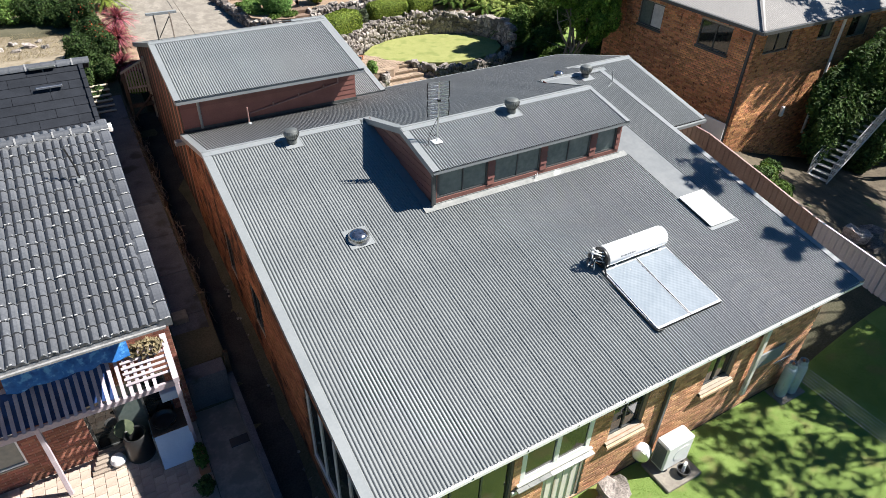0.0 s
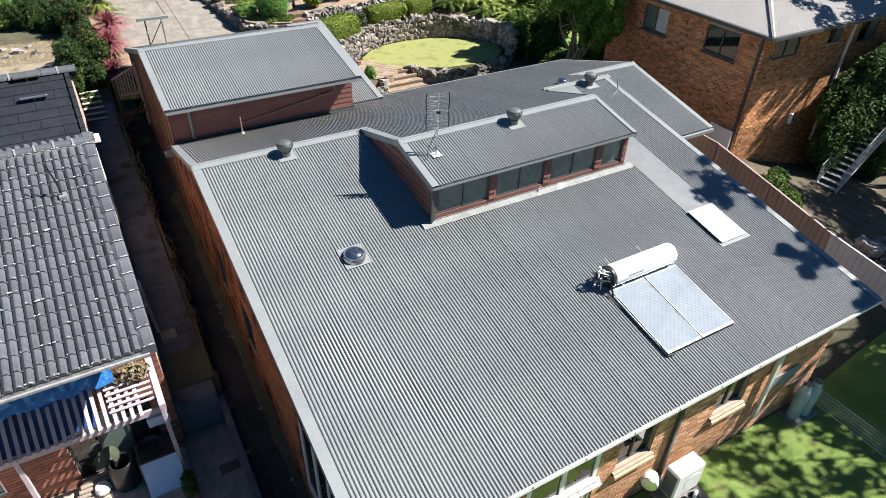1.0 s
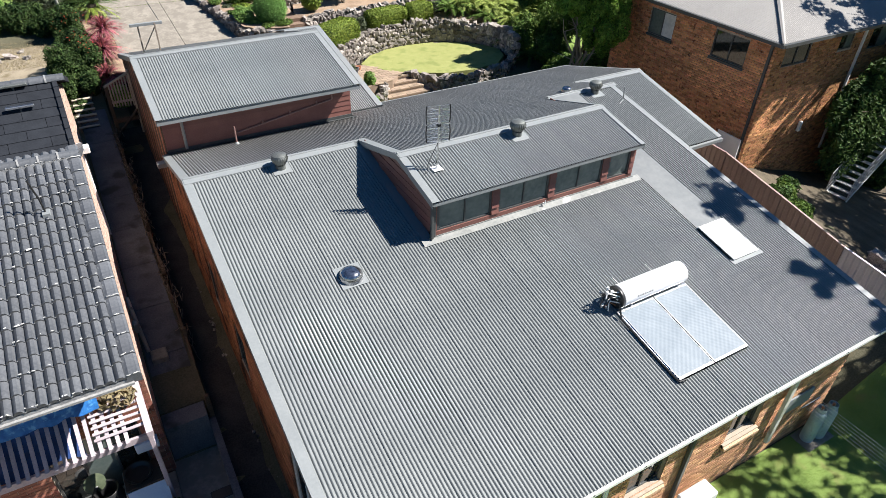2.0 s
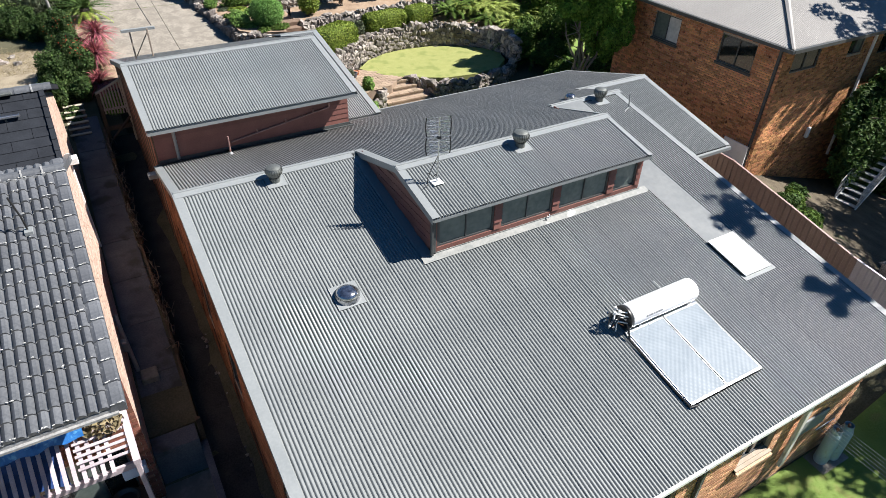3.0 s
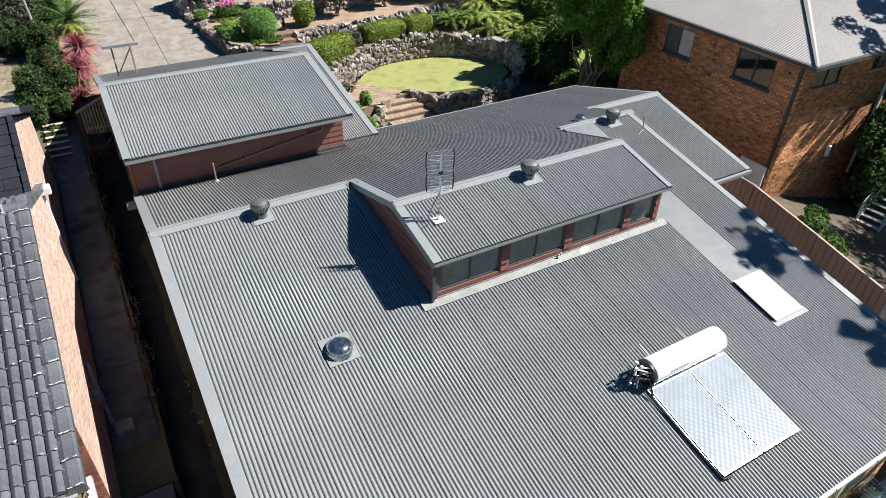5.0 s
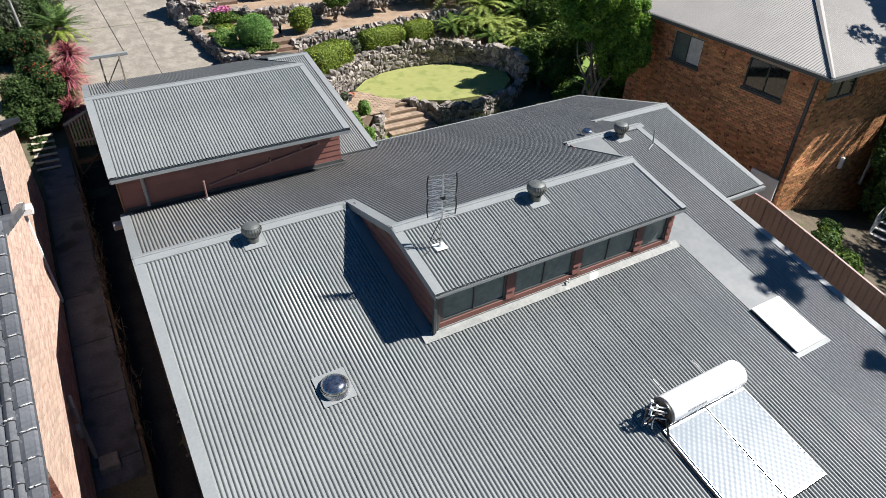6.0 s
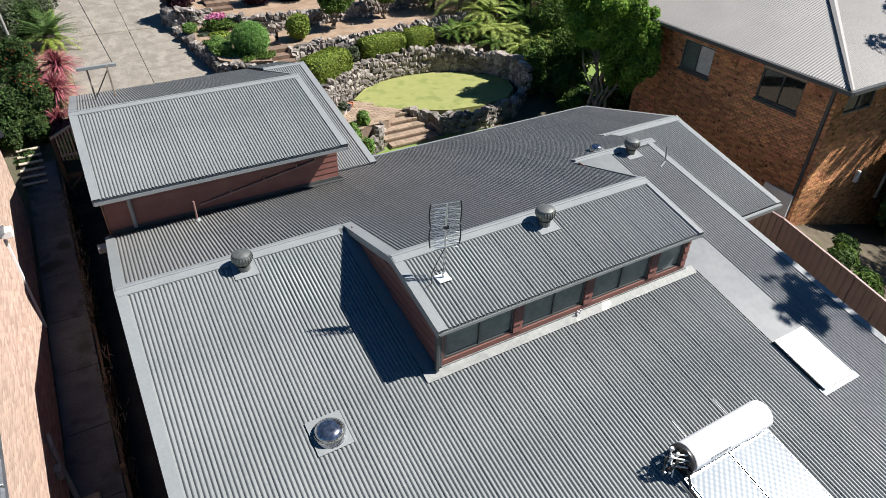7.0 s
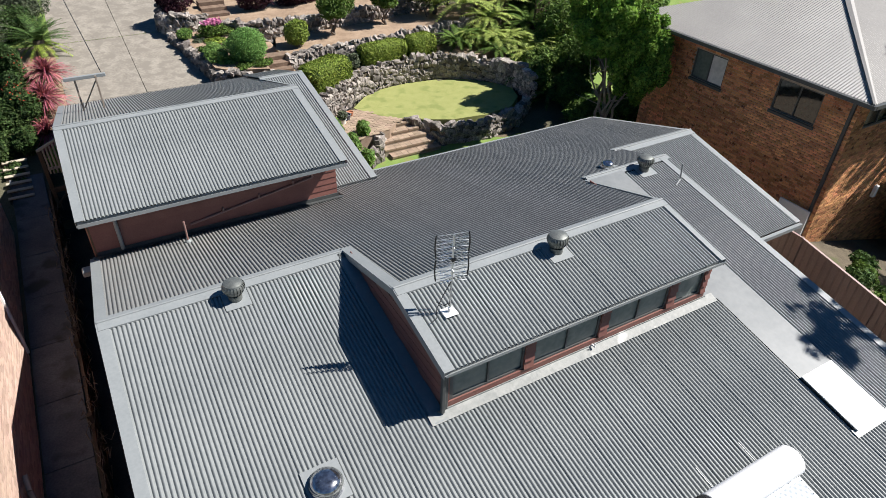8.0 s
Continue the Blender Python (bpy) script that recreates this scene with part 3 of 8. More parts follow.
def straps(base, n, length, width, droop, seed, up=1.1):
    """Sword leaves that arch out from a heart."""
    rng = random.Random(seed)
    s = Shape()
    for k in range(n):
        a = rng.uniform(0, 2 * math.pi)
        el = rng.uniform(0.1, 1.45) * up
        ln = length * rng.uniform(0.7, 1.1)
        h, side = Vector((math.cos(a), math.sin(a), 0)), Vector((-math.sin(a), math.cos(a), 0))
        rows = []
        for i in range(5):
            q = i / 4
            c = Vector(base) + h * ln * q * math.cos(el) + Vector((0, 0, ln * (math.sin(el) * q - droop * q * q)))
            w = width * (1 - q) ** 0.6 * (0.55 + q)
            rows.append((c - side * w, c + side * w))
        vs = [p for r in rows for p in r]
        s.add(vs, [(2 * i, 2 * i + 1, 2 * i + 3, 2 * i + 2) for i in range(4)])
    return s


def blades(where, n, height, seed):
    """Grass: single bent blades on places given by where(rng) -> (x, y, z)."""
    rng = random.Random(seed)
    s = Shape()
    for i in range(n):
        p = where(rng)
        if p is None:
            continue
        a = rng.uniform(0, 6.28)
        h = height * rng.uniform(0.5, 1.2)
        dx, dy = math.cos(a) * 0.006, math.sin(a) * 0.006
        lx, ly = rng.uniform(-1.5, 1.5) * h, rng.uniform(-1.5, 1.5) * h
        k = len(s.v)
        s.v += [(p[0] - dx, p[1] - dy, p[2] - 0.005), (p[0] + dx, p[1] + dy, p[2] - 0.005), (p[0] + lx, p[1] + ly, p[2] + h)]
        s.f.append((k, k + 1, k + 2))
    return s


_rocks = []
for _k in range(8):
    _r = random.Random(40 + _k)
    _s = Shape()
    _g = [-1, 0, 1]
    _seen = {}
    for _ax in range(3):
        for _sg in (-1, 1):
            for _i in (0, 1):
                for _j in (0, 1):
                    _q = []
                    for _di, _dj in ((0, 0), (1, 0), (1, 1), (0, 1)):
                        _p = [0, 0, 0]
                        _p[_ax] = _sg
                        _p[(_ax + 1) % 3] = _g[_i + _di]
                        _p[(_ax + 2) % 3] = _g[_j + _dj]
                        _p = tuple(_p)
                        if _p not in _seen:
                            _v = Vector(_p)
                            _v = _v * (0.66 if sum(abs(c) for c in _v) > 2 else 0.8 if sum(abs(c) for c in _v) > 1 else 0.96) * _r.uniform(0.68, 1.24)
                            _seen[_p] = len(_s.v)
                            _s.v.append(tuple(_v * 0.5))
                        _q.append(_seen[_p])
                    _s.f.append(tuple(_q) if _sg > 0 else tuple(_q[::-1]))
    _rocks.append(_s)
ROCKS = [meshed("stone", s, ROCK) for s in _rocks]


def stone_wall(name, line, z0, z1, label, seed, thick=0.4, stone=0.225, singles=300, zslope=0.0):
    """A dry-stone retaining wall along a polyline of (x, y), from z0 up to z1, of single stones on an earth core."""
    rng = random.Random(seed)
    t = thing(name, (*line[0], z0), label, "stone wall")
    core, rest, count = Shape(), Shape(), 0
    for (xa, ya), (xb, yb) in zip(line, line[1:]):
        d = Vector((xb - xa, yb - ya, 0))
        n = Vector((-d.y, d.x, 0)).normalized()
        a, b = Vector((xa, ya, 0)), Vector((xb, yb, 0))
        w = thick * 0.3
        vs = [(p.x, p.y, z) for z in (z0 - 0.3, z1 - 0.1) for p in (a - n * w, b - n * w, b + n * w, a + n * w)]
        core.add(vs, [(3, 2, 1, 0), (4, 5, 6, 7), (0, 1, 5, 4), (1, 2, 6, 5), (2, 3, 7, 6), (3, 0, 4, 7)])
        ang = math.atan2(d.y, d.x)
        z = z0
        while z < z1 - 0.05:
            h = stone * rng.uniform(0.55, 1.3)
            h = min(h, z1 - z + 0.06)
            s = -rng.uniform(0, 0.2)
            while s < d.length:
                ln = stone * rng.uniform(0.55, 1.4)
                c = a + d.normalized() * (s + ln / 2)
                top = z + h > z1 - 0.12
                for side in ((-1, 1) if not top else (0,)):
                    dep = thick * (0.7 if side else 1.15)
                    q = c + n * side * thick * 0.26
                    zz = z + h / 2 + rng.uniform(-0.075, 0.075) + (rng.uniform(-0.06, 0.05) if top else 0)
                    tw = ang + rng.uniform(-0.25, 0.25)
                    size = (ln * rng.uniform(1.2, 1.75), dep * rng.uniform(0.85, 1.2), h * rng.uniform(1.2, 1.8))
                    k = rng.randrange(8)
                    if side <= 0 and count < singles:
                        o = piece("stone", ROCKS[k], t, (q.x, q.y, zz), tw, size)
                        o.rotation_euler = (rng.uniform(-0.3, 0.3), rng.uniform(-0.35, 0.35), tw)
                        count += 1
                    else:
                        rest.add(_rocks[k].v, _rocks[k].f, Matrix.LocRotScale((q.x, q.y, zz), Euler((rng.uniform(-0.2, 0.2), rng.uniform(-0.2, 0.2), tw)), size))
                s += ln
            z += h
    # Dark core colour paints the shade in the gaps between stones.
    part("core", core, EARTH, t)
    if rest.v:
        part("stones", rest, ROCK, t, kind="stuff")
    return t

# ---- ground ----
SLOPE, FALL = 0.188, -0.30
EAVE_Y, RIDGE_Y, RIDGE_Z = 5.57, 16.14, 5.69
LEFT_X, RIGHT_X = 3.35, 17.12


def front_z(y):
    return RIDGE_Z + SLOPE * (y - RIDGE_Y)


def back_z(y):
    return RIDGE_Z + FALL * (y - RIDGE_Y)


def ramp(v, *pts):
    for (a, za), (b, zb) in zip(pts, pts[1:]):
        if v < b:
            return za + (zb - za) * max(0.0, (v - a) / (b - a))
    return pts[-1][1]


def ground_z(x, y):
    mid = ramp(y, (6, 0.0), (14, 1.2), (20, 1.4), (29.5, 1.4), (30.5, 2.2), (34.6, 2.4), (36, 3.9), (60, 5.2), (140, 9.0))
    left = ramp(y, (4, -0.05), (12.8, -0.02), (13.3, 1.22), (27, 2.4), (31.5, 3.9), (60, 5.2), (140, 9.0))
    right = min(max(1.3 + 0.09 * (y - 15) - 0.3 * (x - 24), -1.6), 3.0)
    far = ramp(y, (20, 1.5), (26, 1.55), (31, 2.6), (36, 4.2), (60, 5.2), (140, 9.0))
    right += (far - right) * min(1.0, max(0.0, (y - 16) / 6.0))
    if x < 2.42:
        z = left
    elif x < 3.6:
        z = ramp(y, (6, -0.05), (14, 0.75), (27, 1.6), (31.5, 3.8), (60, 5.2), (140, 9.0))
    elif x < 17:
        z = mid
    else:
        z = mid + (right - mid) * min(1.0, (x - 17) / 4.5)
    return z


def line_steps(*spans):
    out = []
    for a, b, st in spans:
        v = a
        while v < b - 1e-6:
            out.append(v)
            v += st
    return out + [spans[-1][1]]


gx = line_steps((-400, -40, 60), (-40, -4, 3), (-4, 2.4, 0.8), (2.4, 2.44, 0.04), (2.44, 36, 0.7), (36, 60, 3), (60, 400, 57))
gy = line_steps((-400, -30, 60), (-30, 0, 3), (0, 46, 0.7), (46, 80, 3), (80, 900, 60))
g = Shape()
rg = random.Random(5)
for yy in gy:
    for xx in gx:
        g.v.append((xx, yy, ground_z(xx, yy) + (rg.uniform(-0.04, 0.04) if -5 < xx < 36 and yy > 7 else 0)))
nx = len(gx)
g.f = [(j * nx + i, j * nx + i + 1, (j + 1) * nx + i + 1, (j + 1) * nx + i) for j in range(len(gy) - 1) for i in range(nx - 1)]
ground = solo("ground", g, GROUNDM, "uneven garden ground with leaf litter and thin grass", "ground", kind="structure", smooth=True)

# front lawn
lawn = Shape()
lx = [3.0 + 0.6 * i for i in range(30)]
ly = [-8.5 + 0.6 * i for i in range(25)]
for yy in ly:
    for xx in lx:
        lawn.v.append((xx, yy, ground_z(xx, yy) + 0.05 + 0.03 * noise.noise((xx * 0.5, yy * 0.5, 0))))
lawn.f = [(j * 30 + i, j * 30 + i + 1, (j + 1) * 30 + i + 1, (j + 1) * 30 + i) for j in range(24) for i in range(29)]
solo("lawn", lawn, LAWN, "mown green lawn in front of the brick wall", "lawn", kind="structure", smooth=True)


def lawn_place(r):
    x, y = r.uniform(9.5, 19.5), r.uniform(0.8, 5.88)
    return (x, y, ground_z(x, y) + 0.05 + 0.03 * noise.noise((x * 0.5, y * 0.5, 0)))


solo("grass", blades(lawn_place, 110000, 0.022, 3), GRASSB, "short green grass blades of the lawn", "grass", kind="stuff")

# ---- main house ----
house = thing("house", (10, 11, 0), "single-storey orange brick house with grey corrugated steel roof", "house")
holes_front = [(12.3, 13.36, 1.72, 3.25), (9.26, 10.32, 1.7, 3.25), (6.8, 8.7, 1.85, 3.25), (4.4, 6.6, 1.1, 3.3), (7.5, 8.7, 0.05, 1.5)]
WY, WX = 5.95, 3.44
wall_front = part("wall", wall_shape("x", WY, 0.24, 3.44, 16.55, -0.3, 3.62, holes_front), MORTAR, house)
bricks(wall_front, "x", WY, -1, 3.44, 16.55, -0.2, 3.6, BRICK_HOUSE, holes_front, near=lambda a, z: 8.8 < a < 13.2 and 0.3 < z < 2.6, label="orange face bricks")
holes_left = [(6.3, 9.4, 0.9, 3.3), (12.6, 13.5, 1.9, 3.2), (15.2, 16.0, 2.0, 3.4)]


def left_top(y):
    return (front_z(y) if y < RIDGE_Y else back_z(y)) - 0.12


wall_left = part("wall", wall_shape("y", WX, 0.24, 6.19, 20.1, -0.3, lambda y: left_top(y) if y != 0 else 3, holes_left), MORTAR, house)
part("gable_infill", Shape().add([(WX, 6.2, 3.4), (WX, 20.1, 3.4), (WX, 20.1, left_top(20.1)), (WX, RIDGE_Y, left_top(RIDGE_Y)), (WX, 6.2, left_top(6.2)),
                                  (WX + 0.22, 6.2, 3.4), (WX + 0.22, 20.1, 3.4), (WX + 0.22, 20.1, left_top(20.1)), (WX + 0.22, RIDGE_Y, left_top(RIDGE_Y)), (WX + 0.22, 6.2, left_top(6.2))],
                                 [(0, 4, 3, 2, 1), (5, 6, 7, 8, 9)]), MORTAR, house)
bricks(wall_left, "y", WX, -1, 6.0, 20.1, -0.2, left_top, BRICK_HOUSE_SHADED, holes_left, near=lambda a, z: 9.5 < a < 14 and z > 1.8)
part("wall", wall_shape("y", 16.55, -0.24, 5.95, 16.2, -0.3, 3.6), MORTAR, house)
part("wall", wall_shape("x", 21.3, -0.24, 9.7, 19.4, 0.8, 3.9), MORTAR, house)
part("wall", wall_shape("y", 19.5, -0.24, 14.1, 21.3, 0.8, 4.1), MORTAR, house)
wing_wall = part("wall", wall_shape("x", 14.1, 0.24, 16.55, 19.5, 0.6, 4.2), MORTAR, house)
bricks(wing_wall, "x", 14.1, -1, 16.6, 19.5, 1.0, 4.2, BRICK_HOUSE)

# windows, sills and pipes of the front
for a0, a1, z0, z1, n in ((12.3, 13.36, 1.72, 3.25, 2), (9.26, 10.32, 1.7, 3.25, 2)):
    w = window(house, "x", WY, -1, a0, a1, z0, z1, DARKPAINT, [DARKGLASS], n, deep=0.12)
    s = Shape()
    s.box((a0 - 0.06, WY - 0.08, z0 - 0.13), (a1 + 0.06, WY + 0.1, z0 - 0.03))
    sill = part("window_sill", s, MORTAR, house, "pale brick window sill")
    step = (a1 - a0 + 0.12) / 13
    for i in range(13):
        u = a0 - 0.06 + i * step
        part("brick", Shape().slab(u, u + step - 0.006, (WY - 0.13, z0 - 0.1), (WY + 0.08, z0 - 0.015), 0.075), BRICK_SILL, sill)
    for i in range(6):
        u = a0 + 0.12 + i * 0.14
        part("weep_hole", Shape().soft((u, WY - 0.0135, z0 - 0.37), (u + 0.022, WY + 0.01, z0 - 0.29), 0.003), BLACK, house, "dark weep hole")
w = window(house, "x", WY, -1, 6.8, 8.7, 1.85, 3.25, WHITE, [DARKGLASS], 2, deep=0.02, bar=0.12)
window(house, "x", WY, -1, 4.4, 6.6, 1.1, 3.3, DARKPAINT, [DARKGLASS], 3, deep=0.1)
part("window_sill", Shape().soft((6.72, WY - 0.07, 1.79), (8.78, WY + 0.05, 1.84), 0.01), CREAM, house, "cream painted sill")
part("beam", Shape().soft((6.6, WY - 0.06, 1.56), (8.84, WY + 0.04, 1.68), 0.01), CREAM, house, "cream painted beam")
for i in range(7):
    part("ledge_tile", Shape().soft((6.7 + i * 0.3, WY - 0.15, 1.7), (6.995 + i * 0.3, WY + 0.0, 1.735), 0.006), LEAD if i < 3 else BED, house, "stained pale ledge tile")
part("door", Shape().soft((7.52, WY + 0.02, 0.06), (8.68, WY + 0.08, 1.48), 0.01), CREAM, house, "cream painted low door")
for i in range(5):
    part("batten", Shape().soft((7.6 + i * 0.24, WY - 0.005, 0.1), (7.65 + i * 0.24, WY + 0.02, 1.44), 0.006), (CREAM, PALEWOOD, CREAM, CREAM, TIMBER)[i], house)
part("downpipe", Shape().rod((14.15, WY - 0.2, 3.35), (14.12, WY - 0.07, 3.0), 0.045).soft((14.06, WY - 0.16, 0.7), (14.22, WY - 0.07, 3.05), 0.015), CREAM, house, "cream downpipe")
part("downpipe", Shape().soft((10.9, WY - 0.1, 0.05), (11.0, WY - 0.012, 3.5), 0.01), DARKPAINT, house, "dark grey square downpipe")
part("meter_panel", Shape().soft((14.35, WY - 0.06, 1.45), (15.45, WY - 0.012, 1.95), 0.015), TRIM, house, "pale grey service panel")
for y0, y1, z0, z1, n in ((6.3, 9.4, 0.9, 3.3, 4), (12.6, 13.5, 1.9, 3.2, 2), (15.2, 16.0, 2.0, 3.4, 2)):
    window(house, "y", WX, -1, y0, y1, z0, z1, WHITE if y0 < 7 else DARKPAINT, [DARKGLASS], n, deep=0.05)

# main roof
roof = part("roof", Shape().slab(LEFT_X + 0.03, RIGHT_X - 0.03, (EAVE_Y + 0.05, front_z(EAVE_Y) - 0.03), (RIDGE_Y, RIDGE_Z - 0.03), 0.06), UNDER, house)
for x0, x1, y0, y1 in ((LEFT_X + 0.03, 9.6, RIDGE_Y, 20.2), (9.6, 19.9, 17.7, 21.75), (9.6, 17.15, RIDGE_Y, 17.7)):
    part("roof_deck", Shape().slab(x0, x1, (y0, back_z(y0) - 0.03), (y1, back_z(y1) - 0.03), 0.06), UNDER, roof)
ORG = 10.90
E0 = (EAVE_Y, front_z(EAVE_Y))
sheets(roof, LEFT_X + 0.16, 14.66, E0, (11.93, front_z(11.93)), SHEET, ORG)
sheets(roof, LEFT_X + 0.16, 7.98, (11.93, front_z(11.93)), (15.98, front_z(15.98)), SHEET, ORG)
sheets(roof, 14.66, 15.6, E0, (8.62, front_z(8.62)), SHEET, ORG)
sheets(roof, 15.6, 16.98, E0, (16.0, front_z(16.0)), SHEET, ORG)
# back slope, in one plane with the back of the raised clerestory
for x0, x1, ya, yb in ((3.5, 8.0, 16.25, 20.08), (8.0, 9.55, 13.85, 20.08), (9.55, 11.0, 13.85, 21.3), (11.0, 14.43, 13.85, 21.83), (14.43, 17.2, 16.25, 21.83), (17.2, 19.9, 17.75, 21.83)):
    sheets(roof, x0, x1, (ya, back_z(ya)), (yb, back_z(yb)), SHEET2, ORG)
# side wing
WING = ((13.56, 4.30), (17.7, 5.21))
wing_roof = part("roof", Shape().slab(16.6, 19.9, (13.6, 4.27), (17.7, 5.18), 0.06), UNDER, house)
sheets(wing_roof, 17.2, 19.86, WING[0], (17.62, WING[0][1] + 4.06 * (WING[1][1] - WING[0][1]) / 4.14), SHEET, ORG)
sheets(wing_roof, 16.4, 17.2, WING[0], (17.62, WING[0][1] + 4.06 * (WING[1][1] - WING[0][1]) / 4.14), SHEET, ORG)


def capping(x0, x1, p, q, lip_left=True, lip_right=True, label="", lift=0.022, parent=None, drop=0.16):
    """Flat metal edge strip on a slope, with turned-down sides."""
    s = Shape().slab(x0, x1, (p[0], p[1] + lift), (q[0], q[1] + lift), 0.006)
    if lip_left:
        s.slab(x0, x0 + 0.006, (p[0], p[1] + lift - 0.006), (q[0], q[1] + lift - 0.006), drop)
    if lip_right:
        s.slab(x1 - 0.006, x1, (p[0], p[1] + lift - 0.006), (q[0], q[1] + lift - 0.006), drop)
    return part("capping", s, TRIM, parent or roof, label)


def ridge_cap(x0, x1, y, z, s_front, s_back, parent, w=0.19):
    s = Shape().slab(x0, x1, (y - w, z - s_front * w + 0.03), (y, z + 0.03), 0.006).slab(x0, x1, (y, z + 0.03), (y + w, z + s_back * w + 0.03), 0.006)
    s.rod((x0, y, z + 0.03), (x1, y, z + 0.03), 0.022, n=8)
    s.slab(x0, x1, (y - w - 0.004, z - s_front * w + 0.03), (y - w + 0.004, z - s_front * w + 0.03), 0.03)
    return part("ridge_capping", s, TRIM, parent, smooth=True)


capping(LEFT_X - 0.03, LEFT_X + 0.17, (EAVE_Y - 0.03, front_z(EAVE_Y - 0.03)), (RIDGE_Y, RIDGE_Z), True, False)
capping(LEFT_X - 0.03, LEFT_X + 0.17, (RIDGE_Y, RIDGE_Z), (20.05, back_z(20.05)), True, False)
capping(RIGHT_X - 0.15, RIGHT_X + 0.03, (EAVE_Y - 0.03, front_z(EAVE_Y - 0.03)), (RIDGE_Y, RIDGE_Z), False, True, drop=0.12)
part("capping", Shape().slab(RIGHT_X - 0.02, RIGHT_X + 0.02, (13.2, front_z(13.2) - 0.1), (RIDGE_Y, RIDGE_Z - 0.1), 0.9), TRIM, roof)
capping(19.82, 20.0, (13.54, 4.296), (17.7, 5.21), False, True, parent=wing_roof)
capping(19.84, 19.98, (17.7, 5.22), (21.85, back_z(21.85)), False, True, parent=wing_roof)
capping(RIGHT_X + 0.03, RIGHT_X + 0.2, (13.56, 4.3), (17.5, 5.166), False, False, parent=wing_roof)
ridge_cap(LEFT_X, 8.02, RIDGE_Y, RIDGE_Z, SLOPE, FALL, roof)
ridge_cap(14.5, 17.28, 16.2, 5.685, SLOPE, FALL, roof, 0.15)
ridge_cap(16.9, 20.0, 17.7, 5.215, 0.22, FALL, wing_roof)
# flat pan from the ridge down to the skylight
part("roof_pan", Shape().slab(14.66, 15.62, (9.8, front_z(9.8) + 0.022), (11.95, front_z(11.95) + 0.022), 0.006)
     .slab(14.4, 15.62, (11.95, front_z(11.95) + 0.022), (16.1, front_z(16.1) + 0.022), 0.006), PAN, roof, "flat grey steel sheet")
# eaves gutter
gut = Shape()
gz = front_z(EAVE_Y) - 0.03
for d0, d1, a, b in ((0, 0.008, -0.08, 0.0), (0.08, 0.085, -0.08, 0.012), (0.0, 0.085, -0.08, -0.072)):
    gut.box((LEFT_X, EAVE_Y + 0.03 - d1, gz + a), (RIGHT_X, EAVE_Y + 0.03 - d0, gz + b))
part("gutter", gut, WHITE, roof, "white eaves gutter")
for i in range(11):
    x = LEFT_X + 0.7 + i * 1.22
    part("gutter_strap", Shape().soft((x, EAVE_Y - 0.064, gz - 0.025), (x + 0.022, EAVE_Y - 0.04, gz + 0.018), 0.003), DARKPAINT, roof)
part("soffit", Shape().box((LEFT_X + 0.08, EAVE_Y + 0.04, 3.56), (RIGHT_X - 0.06, WY + 0.1, 3.6)), CREAM, house)
part("fascia", Shape().box((LEFT_X + 0.02, EAVE_Y + 0.032, 3.5), (RIGHT_X - 0.02, EAVE_Y + 0.055, 3.66)), WHITE, house)
part("gutter", Shape().box((10.95, 21.84, back_z(21.85) - 0.12), (19.97, 21.94, back_z(21.85) - 0.02)), TRIM, roof)
part("gutter", Shape().box((17.3, 13.44, 4.17), (19.98, 13.54, 4.275)), TRIM, wing_roof)

# ---- clerestory ----
cler = thing("clerestory", (11.2, 12.1, 4.9), "raised clerestory with red-brown weatherboards, windows and grey corrugated roof", "roof dormer")
CX0, CX1, CY0, CPK = 8.0, 14.43, 11.95, 13.77
CZ0, CZP = 6.03, 6.41
holes_c = [(8.24, 9.72, 5.12, 5.86), (9.95, 11.45, 5.12, 5.86), (11.68, 13.22, 5.12, 5.86), (13.46, 14.2, 5.12, 5.86)]
cwall = part("wall", wall_shape("x", 12.12, 0.14, 8.08, 14.36, 4.8, 5.98, holes_c), DARKPAINT, cler)
for z in (4.92, 5.88):
    part("weatherboard", Shape().box((8.1, 12.09, z), (14.36, 12.12, z + 0.19 if z < 5 else z + 0.1)), BOARD, cwall)
for a, b in ((9.73, 9.94), (11.46, 11.67), (13.23, 13.45), (14.21, 14.35)):
    for k in range(4):
        z = 5.12 + k * 0.185
        part("weatherboard", Shape().add([(a, 12.066, z), (b, 12.066, z), (b, 12.12, z), (a, 12.12, z), (a, 12.108, z + 0.18), (b, 12.108, z + 0.18), (b, 12.12, z + 0.18), (a, 12.12, z + 0.18)],
                                         [(3, 2, 1, 0), (4, 5, 6, 7), (0, 1, 5, 4), (1, 2, 6, 5), (2, 3, 7, 6), (3, 0, 4, 7)]), BOARD, cwall)
for a, b, z0, z1 in holes_c:
    window(cler, "x", 12.12, -1, a, b, z0, z1, DARKPAINT, [PANE], 2 if b - a > 1 else 1, deep=0.03, bar=0.035)
part("corner_post", Shape().soft((8.04, 12.07, 4.86), (8.16, 12.14, 5.98), 0.01), DARKPAINT, cler)


